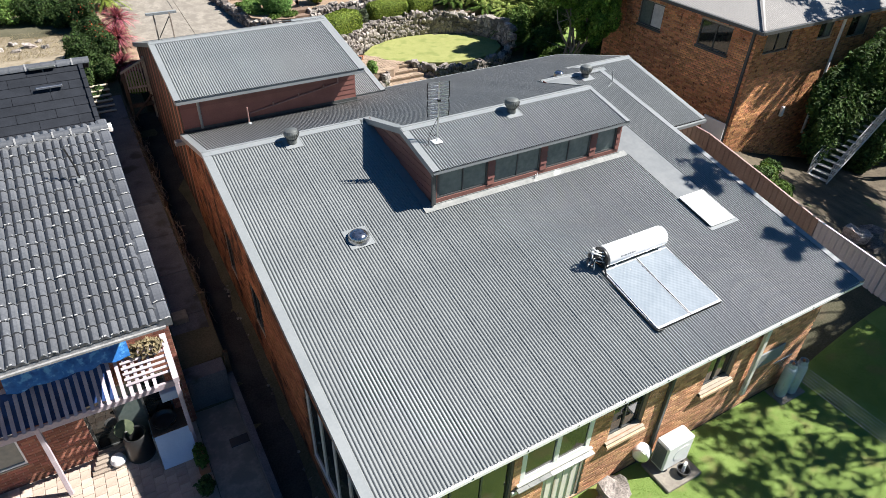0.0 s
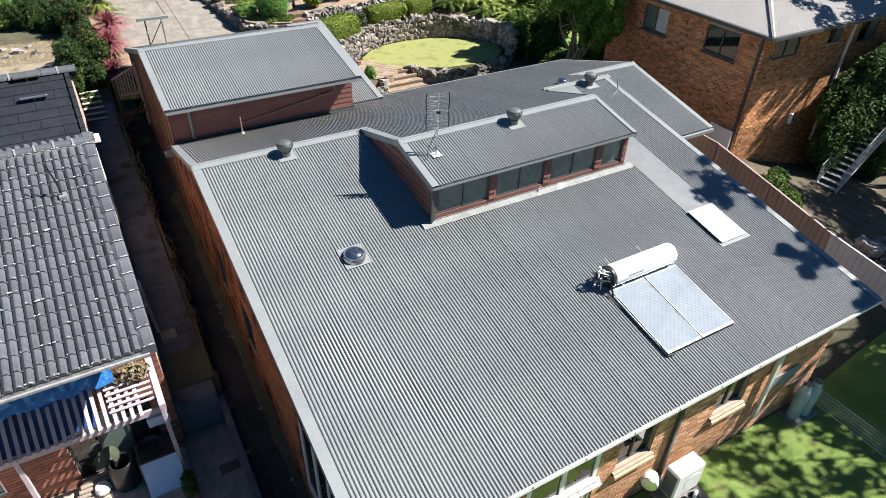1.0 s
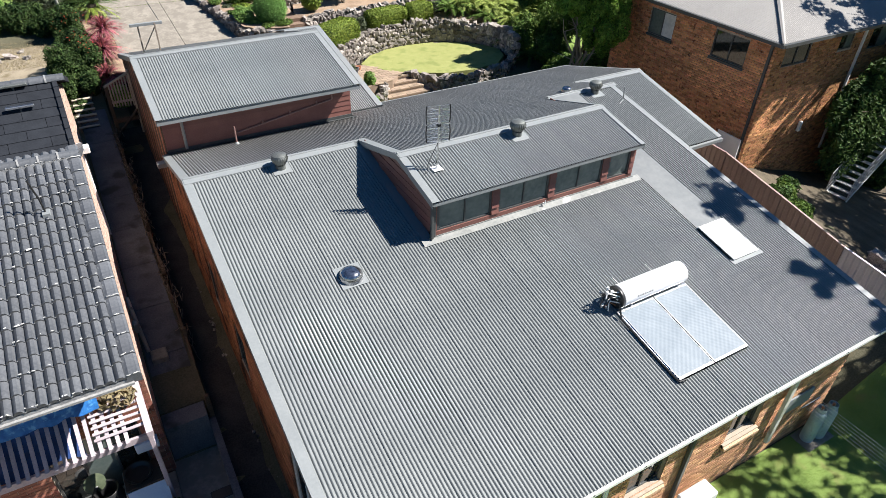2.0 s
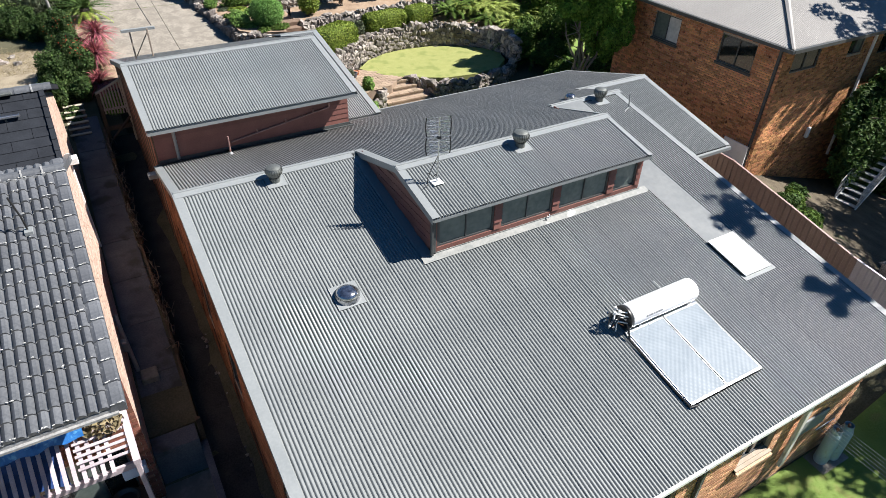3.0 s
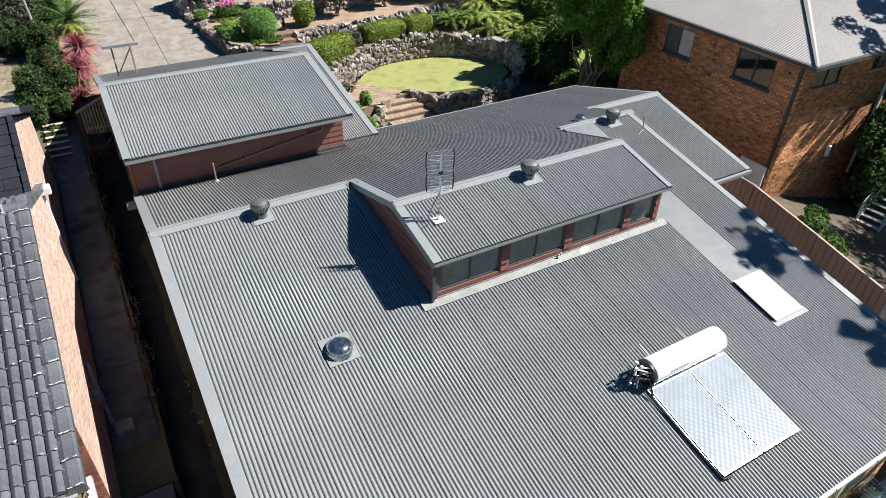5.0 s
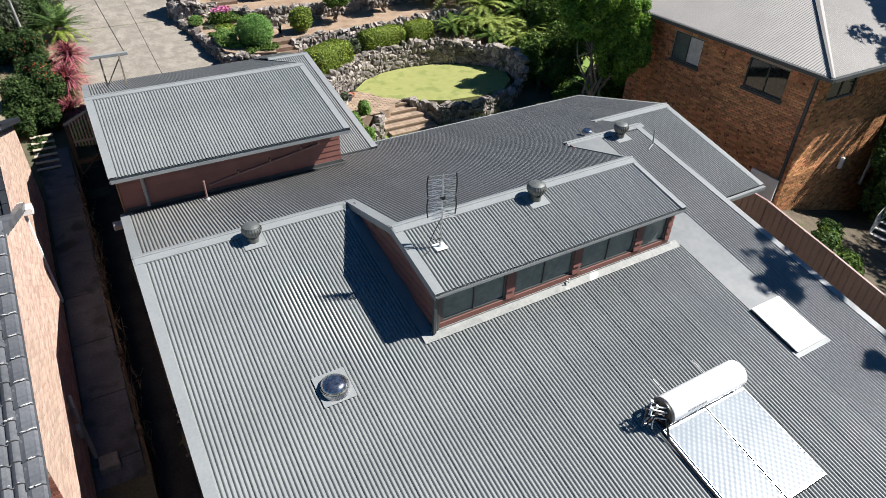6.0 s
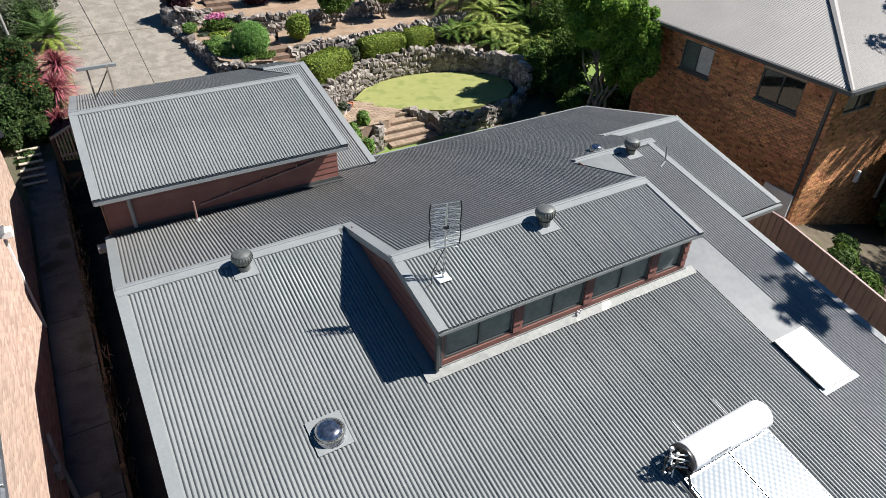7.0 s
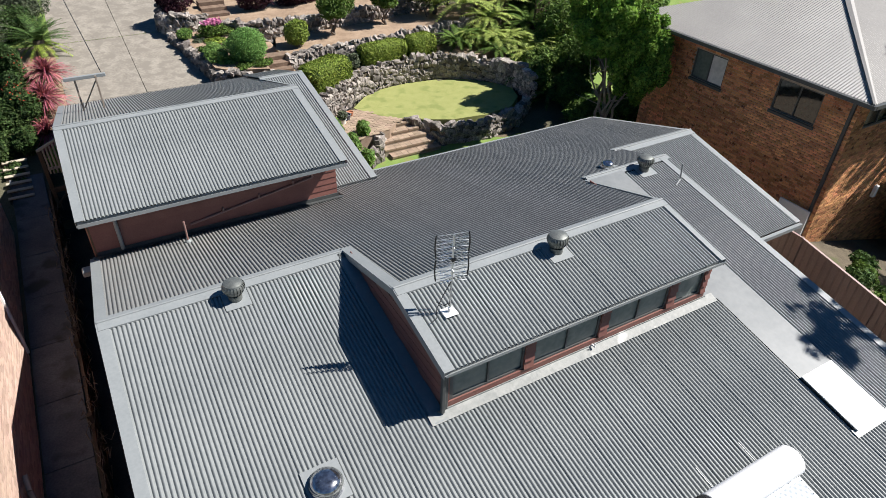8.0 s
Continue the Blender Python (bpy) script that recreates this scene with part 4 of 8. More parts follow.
def side_wall(x0, x1, boards_out):
    tri = [(12.1, front_z(12.1) - 0.1), (16.1, RIDGE_Z - 0.05), (16.1, back_z(16.1) - 0.05), (CPK, CZP - 0.06), (12.1, CZ0 - 0.04)]
    n = len(tri)
    s = Shape().add([(x0, y, z) for y, z in tri] + [(x1, y, z) for y, z in tri], [tuple(range(n)), tuple(range(n, 2 * n))[::-1]] + [(i, n + i, n + (i + 1) % n, (i + 1) % n) for i in range(n)])
    w = part("wall", s, BOARD, cler)
    for k in range(8):
        zz = 4.9 + 0.19 * k
        # lower edge follows the roof: boards end where they meet it
        yl = RIDGE_Y + (zz - RIDGE_Z) / SLOPE
        ytop = CPK - (CZP - 0.1 - zz - 0.19) / 0.30 * -1 if zz + 0.19 > CZ0 else 16.0
        ya = 12.1 if zz + 0.19 < CZ0 else 12.1 + (zz + 0.19 - CZ0) / 0.205
        yb = min(yl, ytop, 15.9)
        if yb - ya > 0.15:
            bx = x0 - 0.018 if boards_out < 0 else x1 + 0.018
            lo, hi = min(bx, x0 if boards_out < 0 else x1), max(bx, x0 if boards_out < 0 else x1)
            part("weatherboard", Shape().box((lo, ya, zz), (hi, yb, zz + 0.178)), BOARD, w)


side_wall(8.08, 8.2, -1)
side_wall(14.24, 14.36, 1)
croof = part("roof", Shape().slab(CX0 + 0.03, CX1 - 0.03, (CY0 + 0.04, CZ0 - 0.03), (CPK, CZP - 0.03), 0.05).slab(CX0 + 0.03, CX1 - 0.03, (CPK, CZP - 0.03), (RIDGE_Y + 0.1, RIDGE_Z - 0.06), 0.05), UNDER, cler)
sheets(croof, CX0 + 0.16, CX1 - 0.1, (CY0, CZ0), (CPK - 0.1, CZ0 + (CPK - 0.1 - CY0) * (CZP - CZ0) / (CPK - CY0)), SHEET, ORG)
capping(CX0 - 0.02, CX0 + 0.17, (CY0 - 0.02, CZ0), (CPK, CZP), True, False, parent=croof)
capping(CX0 - 0.02, CX0 + 0.2, (CPK, CZP), (RIDGE_Y + 0.1, RIDGE_Z), True, False, parent=croof)
capping(CX1 - 0.11, CX1 + 0.02, (CY0 - 0.02, CZ0), (CPK, CZP), False, True, parent=croof)
capping(CX1 - 0.04, CX1 + 0.02, (CPK, CZP), (RIDGE_Y, RIDGE_Z), False, True, parent=croof)
ridge_cap(CX0, CX1 + 0.02, CPK, CZP, 0.205, FALL, croof, 0.17)
cg = Shape()
for d0, d1, a, b in ((0.0, 0.006, -0.05, 0.0), (0.06, 0.065, -0.05, 0.008), (0, 0.065, -0.055, -0.048)):
    cg.box((CX0 + 0.01, CY0 + 0.02 - d1, CZ0 - 0.03 + a), (CX1, CY0 + 0.02 - d0, CZ0 - 0.03 + b))
part("gutter", cg, TRIM, croof)
part("downpipe", Shape().soft((8.0, 12.0, 4.98), (8.07, 12.07, 5.93), 0.01), DARKPAINT, cler)
ap = Shape().slab(7.78, 14.62, (11.9, front_z(11.9) + 0.025), (12.1, front_z(12.1) + 0.05), 0.008)
ap.box((7.98, 12.07, front_z(12.1) + 0.03), (14.42, 12.085, front_z(12.1) + 0.07))
part("apron_flashing", ap, LEAD, cler, "pale crinkled lead apron flashing")
part("flashing", Shape().slab(7.84, 8.08, (11.92, front_z(11.92) + 0.03), (16.1, front_z(16.1) + 0.03), 0.006), TRIM, cler)
part("tap", Shape().rod((11.32, 12.07, 5.02), (11.32, 11.98, 5.02), 0.018).rod((11.32, 11.99, 5.02), (11.32, 11.99, 5.12), 0.012), WHITE, cler, "small white pipe stub")

# ---- garage ----
garage = thing("garage", (6.5, 24, 2), "upper garage with red-brown weatherboards and grey corrugated roof", "garage")
GX0, GX1 = 3.35, 9.48
GE, GP, GB = (19.52, 5.85), (23.1, 6.52), (29.5, 4.6)
gw = part("wall", wall_shape("x", 20.12, 0.14, 3.5, 9.4, 4.2, 5.83), BOARD, garage)
for k in range(7):
    z = 4.62 + 0.17 * k
    part("weatherboard", Shape().add([(3.5, 20.095, z), (9.4, 20.095, z), (9.4, 20.12, z), (3.5, 20.12, z), (3.5, 20.112, z + 0.165), (9.4, 20.112, z + 0.165), (9.4, 20.12, z + 0.165), (3.5, 20.12, z + 0.165)],
                                     [(3, 2, 1, 0), (4, 5, 6, 7), (0, 1, 5, 4), (1, 2, 6, 5), (2, 3, 7, 6), (3, 0, 4, 7)]), BOARD, gw)


def gz_at(y):
    return GE[1] + 0.188 * (y - GE[0]) if y < GP[0] else GP[1] - 0.3 * (y - GP[0])


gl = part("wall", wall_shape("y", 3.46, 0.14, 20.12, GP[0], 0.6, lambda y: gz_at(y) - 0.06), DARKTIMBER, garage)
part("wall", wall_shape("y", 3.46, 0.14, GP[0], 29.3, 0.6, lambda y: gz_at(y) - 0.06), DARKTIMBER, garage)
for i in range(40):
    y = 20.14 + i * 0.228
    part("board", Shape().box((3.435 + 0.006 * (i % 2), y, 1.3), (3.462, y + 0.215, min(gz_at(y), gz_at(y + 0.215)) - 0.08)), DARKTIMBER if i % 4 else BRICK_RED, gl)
part("wall", wall_shape("y", 9.4, -0.14, 20.12, GP[0], 4.0, lambda y: gz_at(y) - 0.06), BOARD, garage)
part("wall", wall_shape("y", 9.4, -0.14, GP[0], 27.0, 4.0, lambda y: gz_at(y) - 0.06), BOARD, garage)
part("wall", wall_shape("x", 21.25, 0.14, 9.4, 10.75, 1.2, 4.3), BOARD, garage)
part("wall", wall_shape("y", 10.75, -0.14, 21.25, 29.3, 1.2, lambda y: 4.1), BOARD, garage)
part("wall", wall_shape("x", 29.3, -0.14, 3.46, 10.75, 1.0, 4.5), BOARD, garage)
groof = part("roof", Shape().slab(GX0 + 0.03, GX1 - 0.03, (GE[0] + 0.04, GE[1] - 0.03), (GP[0], GP[1] - 0.03), 0.05)
             .slab(GX0 + 0.03, GX1, (GP[0], GP[1] - 0.03), (GB[0], GB[1] - 0.03), 0.05).slab(9.4, 10.85, (20.95, 4.3), (26.9, 5.41), 0.05).slab(9.4, 10.85, (26.9, 5.41), (29.5, 4.6), 0.05), UNDER, garage)
sheets(groof, GX0 + 0.16, GX1 - 0.14, GE, (22.98, GE[1] + 0.188 * 3.46), SHEET, 4.1)
sheets(groof, GX0 + 0.16, GX1, (GP[0] + 0.15, GP[1] - 0.045), (29.5, gz_at(29.5)), SHEET2, 4.1)
LZ = (20.9, 4.33)
sheets(groof, GX1 - 0.05, 10.76, LZ, (26.85, LZ[1] + 0.188 * 5.95), SHEET, 4.1)
sheets(groof, GX1, 10.8, (26.95, 5.44), (29.5, 4.675), SHEET2, 4.1)
capping(GX0 - 0.02, GX0 + 0.17, (GE[0] - 0.02, GE[1]), GP, True, False, parent=groof)
capping(GX0 - 0.02, GX0 + 0.17, GP, (29.5, gz_at(29.5)), True, False, parent=groof)
capping(GX1 - 0.15, GX1 + 0.03, (GE[0] - 0.02, GE[1]), GP, False, True, parent=groof)
capping(GX1 - 0.03, GX1 + 0.05, GP, (26.9, 5.4), False, True, parent=groof, drop=0.05)
capping(10.72, 10.92, (LZ[0] - 0.02, LZ[1]), (26.9, 5.455), False, True, parent=groof)
ridge_cap(GX0, GX1 + 0.03, GP[0], GP[1], 0.188, FALL, groof, 0.16)
ridge_cap(GX1 - 0.05, 10.92, 26.9, 5.45, 0.188, FALL, groof, 0.12)
for (y, z, x0, x1) in ((GE[0], GE[1], GX0, GX1), (LZ[0], LZ[1], GX1, 10.9)):
    gg = Shape().box((x0, y - 0.07, z - 0.12), (x1, y - 0.062, z - 0.045))
    gg.box((x0, y - 0.07, z - 0.13), (x1, y + 0.04, z - 0.12))
    gg.box((x0, y + 0.03, z - 0.13), (x1, y + 0.04, z - 0.03))
    part("gutter", gg, TRIM, groof)
part("downpipe", Shape().rod((4.05, 19.6, 5.75), (4.05, 20.05, 5.6), 0.045).rod((4.05, 20.05, 5.6), (4.05, 20.05, 4.6), 0.045), TRIM, garage, "grey downpipe")
part("conduit", Shape().pipe([(5.6, 20.07, 4.78), (8.75, 20.07, 5.28), (8.75, 20.07, 5.55)], 0.028), RENDERPIPE, garage, "pinkish plastic waste pipe")
for x in (6.4, 7.3, 8.2):
    part("clip", Shape().soft((x, 20.04, 4.86 + 0.16 * (x - 6.0)), (x + 0.04, 20.1, 4.96 + 0.16 * (x - 6.0)), 0.005), RENDERPIPE, garage)
part("flashing", Shape().slab(3.4, 9.5, (19.9, back_z(19.9) + 0.03), (20.1, back_z(20.1) + 0.035), 0.006).box((3.5, 20.07, 4.5), (9.42, 20.09, 4.64)), DARKPAINT, garage)
part("rainhead", Shape().soft((3.1, 19.75, 4.28), (3.42, 20.0, 4.42), 0.02), TRIM, garage, "pale grey gutter end")
vp = thing("vent_pipe", (5.42, 19.5, 4.68), "thin pink plastic vent pipe on the roof", "vent pipe")
part("pipe", Shape().rod((5.42, 19.5, 4.66), (5.42, 19.5, 5.25), 0.024), RENDERPIPE, vp)
part("boot", Shape().lathe([(0.09, -0.02), (0.07, 0.03), (0.03, 0.07)], (5.42, 19.5, 4.69), 12), TRIM, vp)
cf = thing("cable_bracket", (4.35, 26.4, 5.6), "rusty steel bracket frame with insulator bar on the roof", "cable bracket")
part("leg", Shape().soft((4.05, 26.45, 5.5), (4.1, 26.5, 6.5), 0.005), TIMBER, cf)
part("leg", Shape().soft((4.6, 26.25, 5.55), (4.65, 26.3, 6.55), 0.005), TIMBER, cf)
part("brace", Shape().rod((4.12, 26.45, 5.6), (4.6, 26.28, 6.4), 0.02, n=6), TIMBER, cf)
part("crossbar", Shape().soft((3.8, 26.33, 6.47), (4.9, 26.42, 6.57), 0.01), TRIM, cf, "grey crossbar")
part("cable", Shape().pipe([(4.8, 26.4, 6.6), (4.2, 33, 8.4), (3.3, 45, 12.5)], 0.012, 6), BLACK, cf, "black service cable")

# ---- roof things ----


def whirlybird(at, slope):
    """A turbine vent: flashing, neck, and a globe of curved vanes."""
    x, y, z = at
    t = thing("turbine_vent", at, "grey weathered turbine roof vent with curved vanes", "roof vent", "turbine vents on the roof")
    part("base_flashing", Shape().slab(x - 0.24, x + 0.24, (y - 0.26, z - slope * 0.26 + 0.025), (y + 0.24, z + slope * 0.24 + 0.025), 0.008), TRIM, t)
    part("neck", Shape().lathe([(0.13, -0.05), (0.13, 0.12), (0.145, 0.13)], at, 24), VENTM, t, smooth=True)
    n = 22
    rotor = part("rotor", Shape().lathe([(0.11, 0.13), (0.17, 0.2), (0.19, 0.3), (0.15, 0.36)], at, 20), BLACK, t)
    for k in range(n):
        g = Shape()
        a = 2 * math.pi * k / n
        rows = []
        for i in range(7):
            q = i / 6
            r = 0.13 + 0.09 * math.sin(math.pi * 0.5 * min(1, q * 1.35)) - 0.18 * max(0, q - 0.7) ** 1.2
            h = 0.13 + 0.25 * q
            w = 2 * math.pi / n * 0.62
            rows.append(((x + (r) * math.cos(a), y + r * math.sin(a), z + h), (x + (r - 0.012) * math.cos(a + w * 1.5), y + (r - 0.012) * math.sin(a + w * 1.25), z + h)))
        g.add([p for r in rows for p in r], [(2 * i, 2 * i + 1, 2 * i + 3, 2 * i + 2) for i in range(6)])
        part("vane", g, VENTM, rotor, smooth=True)
    part("cap", Shape().lathe([(0.185, 0.36), (0.175, 0.385), (0.11, 0.415), (0.03, 0.425)], at, 24), VENTM, t, smooth=True)
    return t


whirlybird((5.68, 15.78, front_z(15.78)), SLOPE)
whirlybird((11.3, 13.42, CZ0 + (13.42 - CY0) * 0.21), 0.21)
whirlybird((16.2, 15.92, front_z(15.92)), SLOPE)


def dome_light(at, r, slope):
    x, y, z = at
    t = thing("tubular_skylight", at, "polished metal and acrylic dome skylight on a grey flashing", "skylight")
    k = r * 1.2
    part("base_flashing", Shape().slab(x - k, x + k, (y - k, z - slope * k + 0.024), (y + k * 1.1, z + slope * k * 1.1 + 0.024), 0.008), TRIM, t)
    part("collar", Shape().lathe([(r * 1.08, -0.05), (r * 1.06, 0.03), (r * 0.98, 0.09), (r * 0.95, 0.09)], at, 36), CHROME, t, smooth=True)
    part("ring", Shape().lathe([(r * 0.97, 0.082), (r * 1.04, 0.086), (r * 1.04, 0.104), (r * 0.94, 0.108)], at, 36), VENTM, t, smooth=True)
    part("dome", Shape().lathe([(r * 0.96 * math.cos(a), 0.1 + r * 0.5 * math.sin(a)) for a in (0, 0.25, 0.5, 0.75, 1.0, 1.2, 1.4, 1.52)], at, 36), CHROME, t, smooth=True)
    for i in range(8):
        a = i * math.pi / 4
        part("screw", Shape().rod((x + r * 1.0 * math.cos(a), y + r * 1.0 * math.sin(a), z + 0.1), (x + r * 1.0 * math.cos(a), y + r * 1.0 * math.sin(a), z + 0.113), 0.009, n=6), DARKPAINT, t)
    return t


dome_light((5.845, 11.745, front_z(11.745)), 0.255, SLOPE)
dome_light((15.62, 16.62, back_z(16.62)), 0.16, FALL)

sk = thing("skylight", (15.1, 9.2, front_z(9.2)), "flat opaque white skylight with low metal curb", "skylight")
part("curb", Shape().slab(14.68, 15.6, (8.62, front_z(8.62) + 0.055), (9.8, front_z(9.8) + 0.055), 0.08), DARKPAINT, sk, "dark metal curb")
part("panel", Shape().slab(14.67, 15.58, (8.57, front_z(8.57) + 0.078), (9.8, front_z(9.8) + 0.078), 0.02), TANK, sk, "white acrylic panel")
part("flashing", Shape().slab(14.6, 15.68, (8.48, front_z(8.48) + 0.024), (8.64, front_z(8.64) + 0.024), 0.008), TRIM, sk)

# solar water heater
sw = thing("solar_water_heater", (11.9, 7.6, front_z(7.6)), "solar water heater with white tank and two glazed collectors", "solar heater")
CX, CB, CT = 10.82, 6.57, 8.48


def collector(x0, x1):
    """A low glazed box: dark tray, bright frame, dimpled glass."""
    s = Shape()
    zb, zt = front_z(CB), front_z(CT)
    c = part("collector", Shape().slab(x0, x1, (CB, zb + 0.062), (CT, zt + 0.062), 0.05), DARKPAINT, sw, "flat collector box")
    s.slab(x0, x0 + 0.016, (CB, zb + 0.08), (CT, zt + 0.08), 0.075).slab(x1 - 0.016, x1, (CB, zb + 0.08), (CT, zt + 0.08), 0.075)
    s.slab(x0, x1, (CB, zb + 0.083), (CB + 0.05, zb + 0.083 + 0.05 * SLOPE), 0.075).slab(x0, x1, (CT - 0.04, zt + 0.083 - 0.04 * SLOPE), (CT, zt + 0.083), 0.075)
    part("frame", s, STEEL, c, "bright aluminium frame")
    n, m = 64, 112
    q = Shape()
    for j in range(m + 1):
        for i in range(n + 1):
            x = x0 + 0.016 + (x1 - x0 - 0.032) * i / n
            y = CB + 0.05 + (CT - CB - 0.09) * j / m
            d = math.sin(i * 2 * math.pi / 8) * math.sin(j * 2 * math.pi / 8)
            q.v.append((x, y, front_z(y) + 0.073 + 0.0018 * d))
    q.f = [(j * (n + 1) + i, j * (n + 1) + i + 1, (j + 1) * (n + 1) + i + 1, (j + 1) * (n + 1) + i) for j in range(m) for i in range(n)]
    part("glazing", q, COLLECTOR, c, "dimpled solar glass", smooth=True)


# Pale blue-grey base stands in for sky mirrored in the dimpled glass.
COLLECTOR = mat("dimpled_solar_glass", (0.2, 0.235, 0.265), (0.245, 0.28, 0.31), scale=1.5, fine=5, rough=0.3, rough2=0.36, metal=0.0, spec=0.22)
collector(CX, 11.84)
collector(11.87, 12.89)
tz, ty = 4.57, 8.69
tk = Shape()
tk.lathe([(0.02, 0), (0.2, 0.005), (0.25, 0.03), (0.262, 0.08), (0.262, 1.93), (0.256, 1.965), (0.236, 1.985), (0.02, 1.99)], n=40, m=Matrix.Translation((10.86, ty, tz)) @ pose(0, 0, 0, 0, 90, 0))
tank = part("tank", tk, TANK, sw, "white horizontal cylinder tank", smooth=True)
ends = Shape().lathe([(0.262, -0.002), (0.268, 0.0), (0.268, 0.05), (0.264, 0.055)], n=40, m=Matrix.Translation((10.835, ty, tz)) @ pose(0, 0, 0, 0, 90, 0))
ends.lathe([(0.02, 0.0), (0.262, 0.003), (0.262, 0.02), (0.02, 0.024)], n=40, m=Matrix.Translation((10.842, ty, tz)) @ pose(0, 0, 0, 0, 90, 0))
part("end_rim", Shape().lathe([(0.2632, 0.0), (0.2672, 0.002), (0.2672, 0.022), (0.2632, 0.024)], n=40, m=Matrix.Translation((10.892, ty, tz)) @ pose(0, 0, 0, 0, 90, 0)), GREYLABEL, tank, smooth=True)
part("end_cap", ends, BLACK, tank, "black end cap", smooth=True)
part("label_plate", Shape().soft((10.826, ty - 0.1, tz - 0.03), (10.84, ty - 0.02, tz + 0.06), 0.003), WHITE, tank)
for i, (w, g0) in enumerate(((0.05, 0), (0.03, 0.08), (0.06, 0.13), (0.04, 0.21), (0.05, 0.27), (0.07, 0.34), (0.04, 0.43))):
    e0, e1 = radians(8), radians(17)
    pts = [(x, ty - 0.2645 * math.cos(e), tz + 0.2645 * math.sin(e)) for x in (11.25 + g0, 11.25 + g0 + w) for e in (e0, e1)]
    part("print_bar", Shape().add(pts + [(x, y + 0.004, z) for x, y, z in pts], [(0, 2, 3, 1), (4, 5, 7, 6), (0, 1, 5, 4), (2, 6, 7, 3), (0, 4, 6, 2), (1, 3, 7, 5)]), GREYLABEL, tank, "illegible grey print")
for x in (11.15, 12.6):
    part("cradle", Shape().box((x, ty - 0.22, front_z(8.5) + 0.01), (x + 0.06, ty + 0.2, tz - 0.2)), STEEL, sw)
part("rail", Shape().box((10.84, 8.49, front_z(8.49) + 0.02), (12.89, 8.53, front_z(8.49) + 0.07)).slab(10.78, 10.83, (6.55, front_z(6.55) + 0.06), (8.5, front_z(8.5) + 0.06), 0.03), STEEL, sw, "bright mounting rail")
part("hose", Shape().pipe([(10.8, 8.5, front_z(8.5) + 0.3), (10.74, 8.3, front_z(8.3) + 0.06), (10.76, 7.4, front_z(7.4) + 0.05), (10.79, 6.56, front_z(6.56) + 0.05), (10.95, 6.52, front_z(6.5) + 0.08)], 0.022), BLACK, sw, "black insulated pipe")
rv = random.Random(8)
for k in range(7):
    p0 = Vector((10.88, ty + rv.uniform(-0.18, 0.18), tz + rv.uniform(-0.15, 0.2)))
    p1 = p0 + Vector((-rv.uniform(0.15, 0.4), rv.uniform(-0.02, 0.16), rv.uniform(0.0, 0.16)))
    p2 = p1 + Vector((-rv.uniform(0.0, 0.12), rv.uniform(-0.1, 0.1), -rv.uniform(0.05, 0.25)))
    part("valve", Shape().pipe([p0, p1, p2], 0.014).lathe([(0.03, -0.03), (0.035, 0.0), (0.03, 0.04)], p1, 8), BLACK if k % 2 else WHITE, sw, "black pipe fitting" if k % 2 else "white pipe fitting")
for k in range(5):
    c = Vector((10.62 - rv.uniform(0, 0.2), ty + rv.uniform(-0.1, 0.2), tz + rv.uniform(-0.2, 0.15)))
    part("pipe_union", Shape().rod(c, c + Vector((rv.uniform(-0.1, 0.1), rv.uniform(-0.06, 0.06), rv.uniform(0.06, 0.14))), 0.02, n=8), STEEL, sw, "bright metal pipe union")
part("copper_pipe", Shape().pipe([(10.88, ty - 0.1, tz - 0.2), (10.7, ty + 0.02, tz - 0.1), (10.62, ty + 0.08, tz - 0.3)], 0.012), COPPER, sw, "copper pipe")
for x in (11.4, 12.45):
    part("strap", Shape().slab(x, x + 0.008, (8.95, front_z(8.95) + 0.03), (9.4, front_z(9.4) + 0.02), 0.01), WHITE, sw, "thin white fixing strap")

# aerial
AX, AY = 8.66, 12.95
az = CZ0 + (AY - CY0) * 0.21
an = thing("tv_aerial", (AX, AY, az), "grey television aerial with two grid panels on a mast", "aerial")
part("mast", Shape().rod((AX, AY, az), (AX + 0.03, AY, az + 1.62), 0.018, n=8), STEEL, an)
part("foot", Shape().soft((AX - 0.14, AY - 0.12, az + 0.012), (AX + 0.12, AY + 0.12, az + 0.034), 0.008).rod((AX, AY, az + 0.03), (AX, AY, az + 0.12), 0.03), WHITE, an, "white mounting foot")
ad = Vector((0.97, -0.23, 0)).normalized()
ab = Vector((-ad.y, ad.x, 0))
pk = Vector((AX + 0.025, AY, az))
for bay, (zl, zh) in enumerate(((0.72, 1.1), (1.18, 1.58))):
    for k in range(6):
        zz = zl + (zh - zl) * k / 5
        part("element", Shape().rod(pk - ad * 0.27 + ab * 0.06 + Vector((0, 0, zz)), pk + ad * 0.27 + ab * 0.06 + Vector((0, 0, zz)), 0.007, n=5), STEEL, an)
    for side in (-1, 1):
        bow = [pk + ad * side * (0.27 + 0.02 * math.sin(math.pi * i / 6)) + ab * 0.05 + Vector((0, 0, zl - 0.02 + (zh - zl + 0.04) * i / 6)) for i in range(7)]
        part("side_bar", Shape().pipe(bow, 0.014, 6), BLACK, an)
        for k in range(4):
            zz = zl + 0.03 + (zh - zl - 0.06) * k / 3
            for dz in (-0.035, 0.035):
                part("dipole", Shape().rod(pk + ad * side * 0.03 - ab * 0.06 + Vector((0, 0, zz)), pk + ad * side * 0.23 - ab * 0.06 + Vector((0, 0, zz + dz)), 0.006, n=5), STEEL, an)
    part("boom", Shape().rod(pk - ab * 0.07 + Vector((0, 0, (zl + zh) / 2)), pk + ab * 0.07 + Vector((0, 0, (zl + zh) / 2)), 0.014, n=6), STEEL, an)
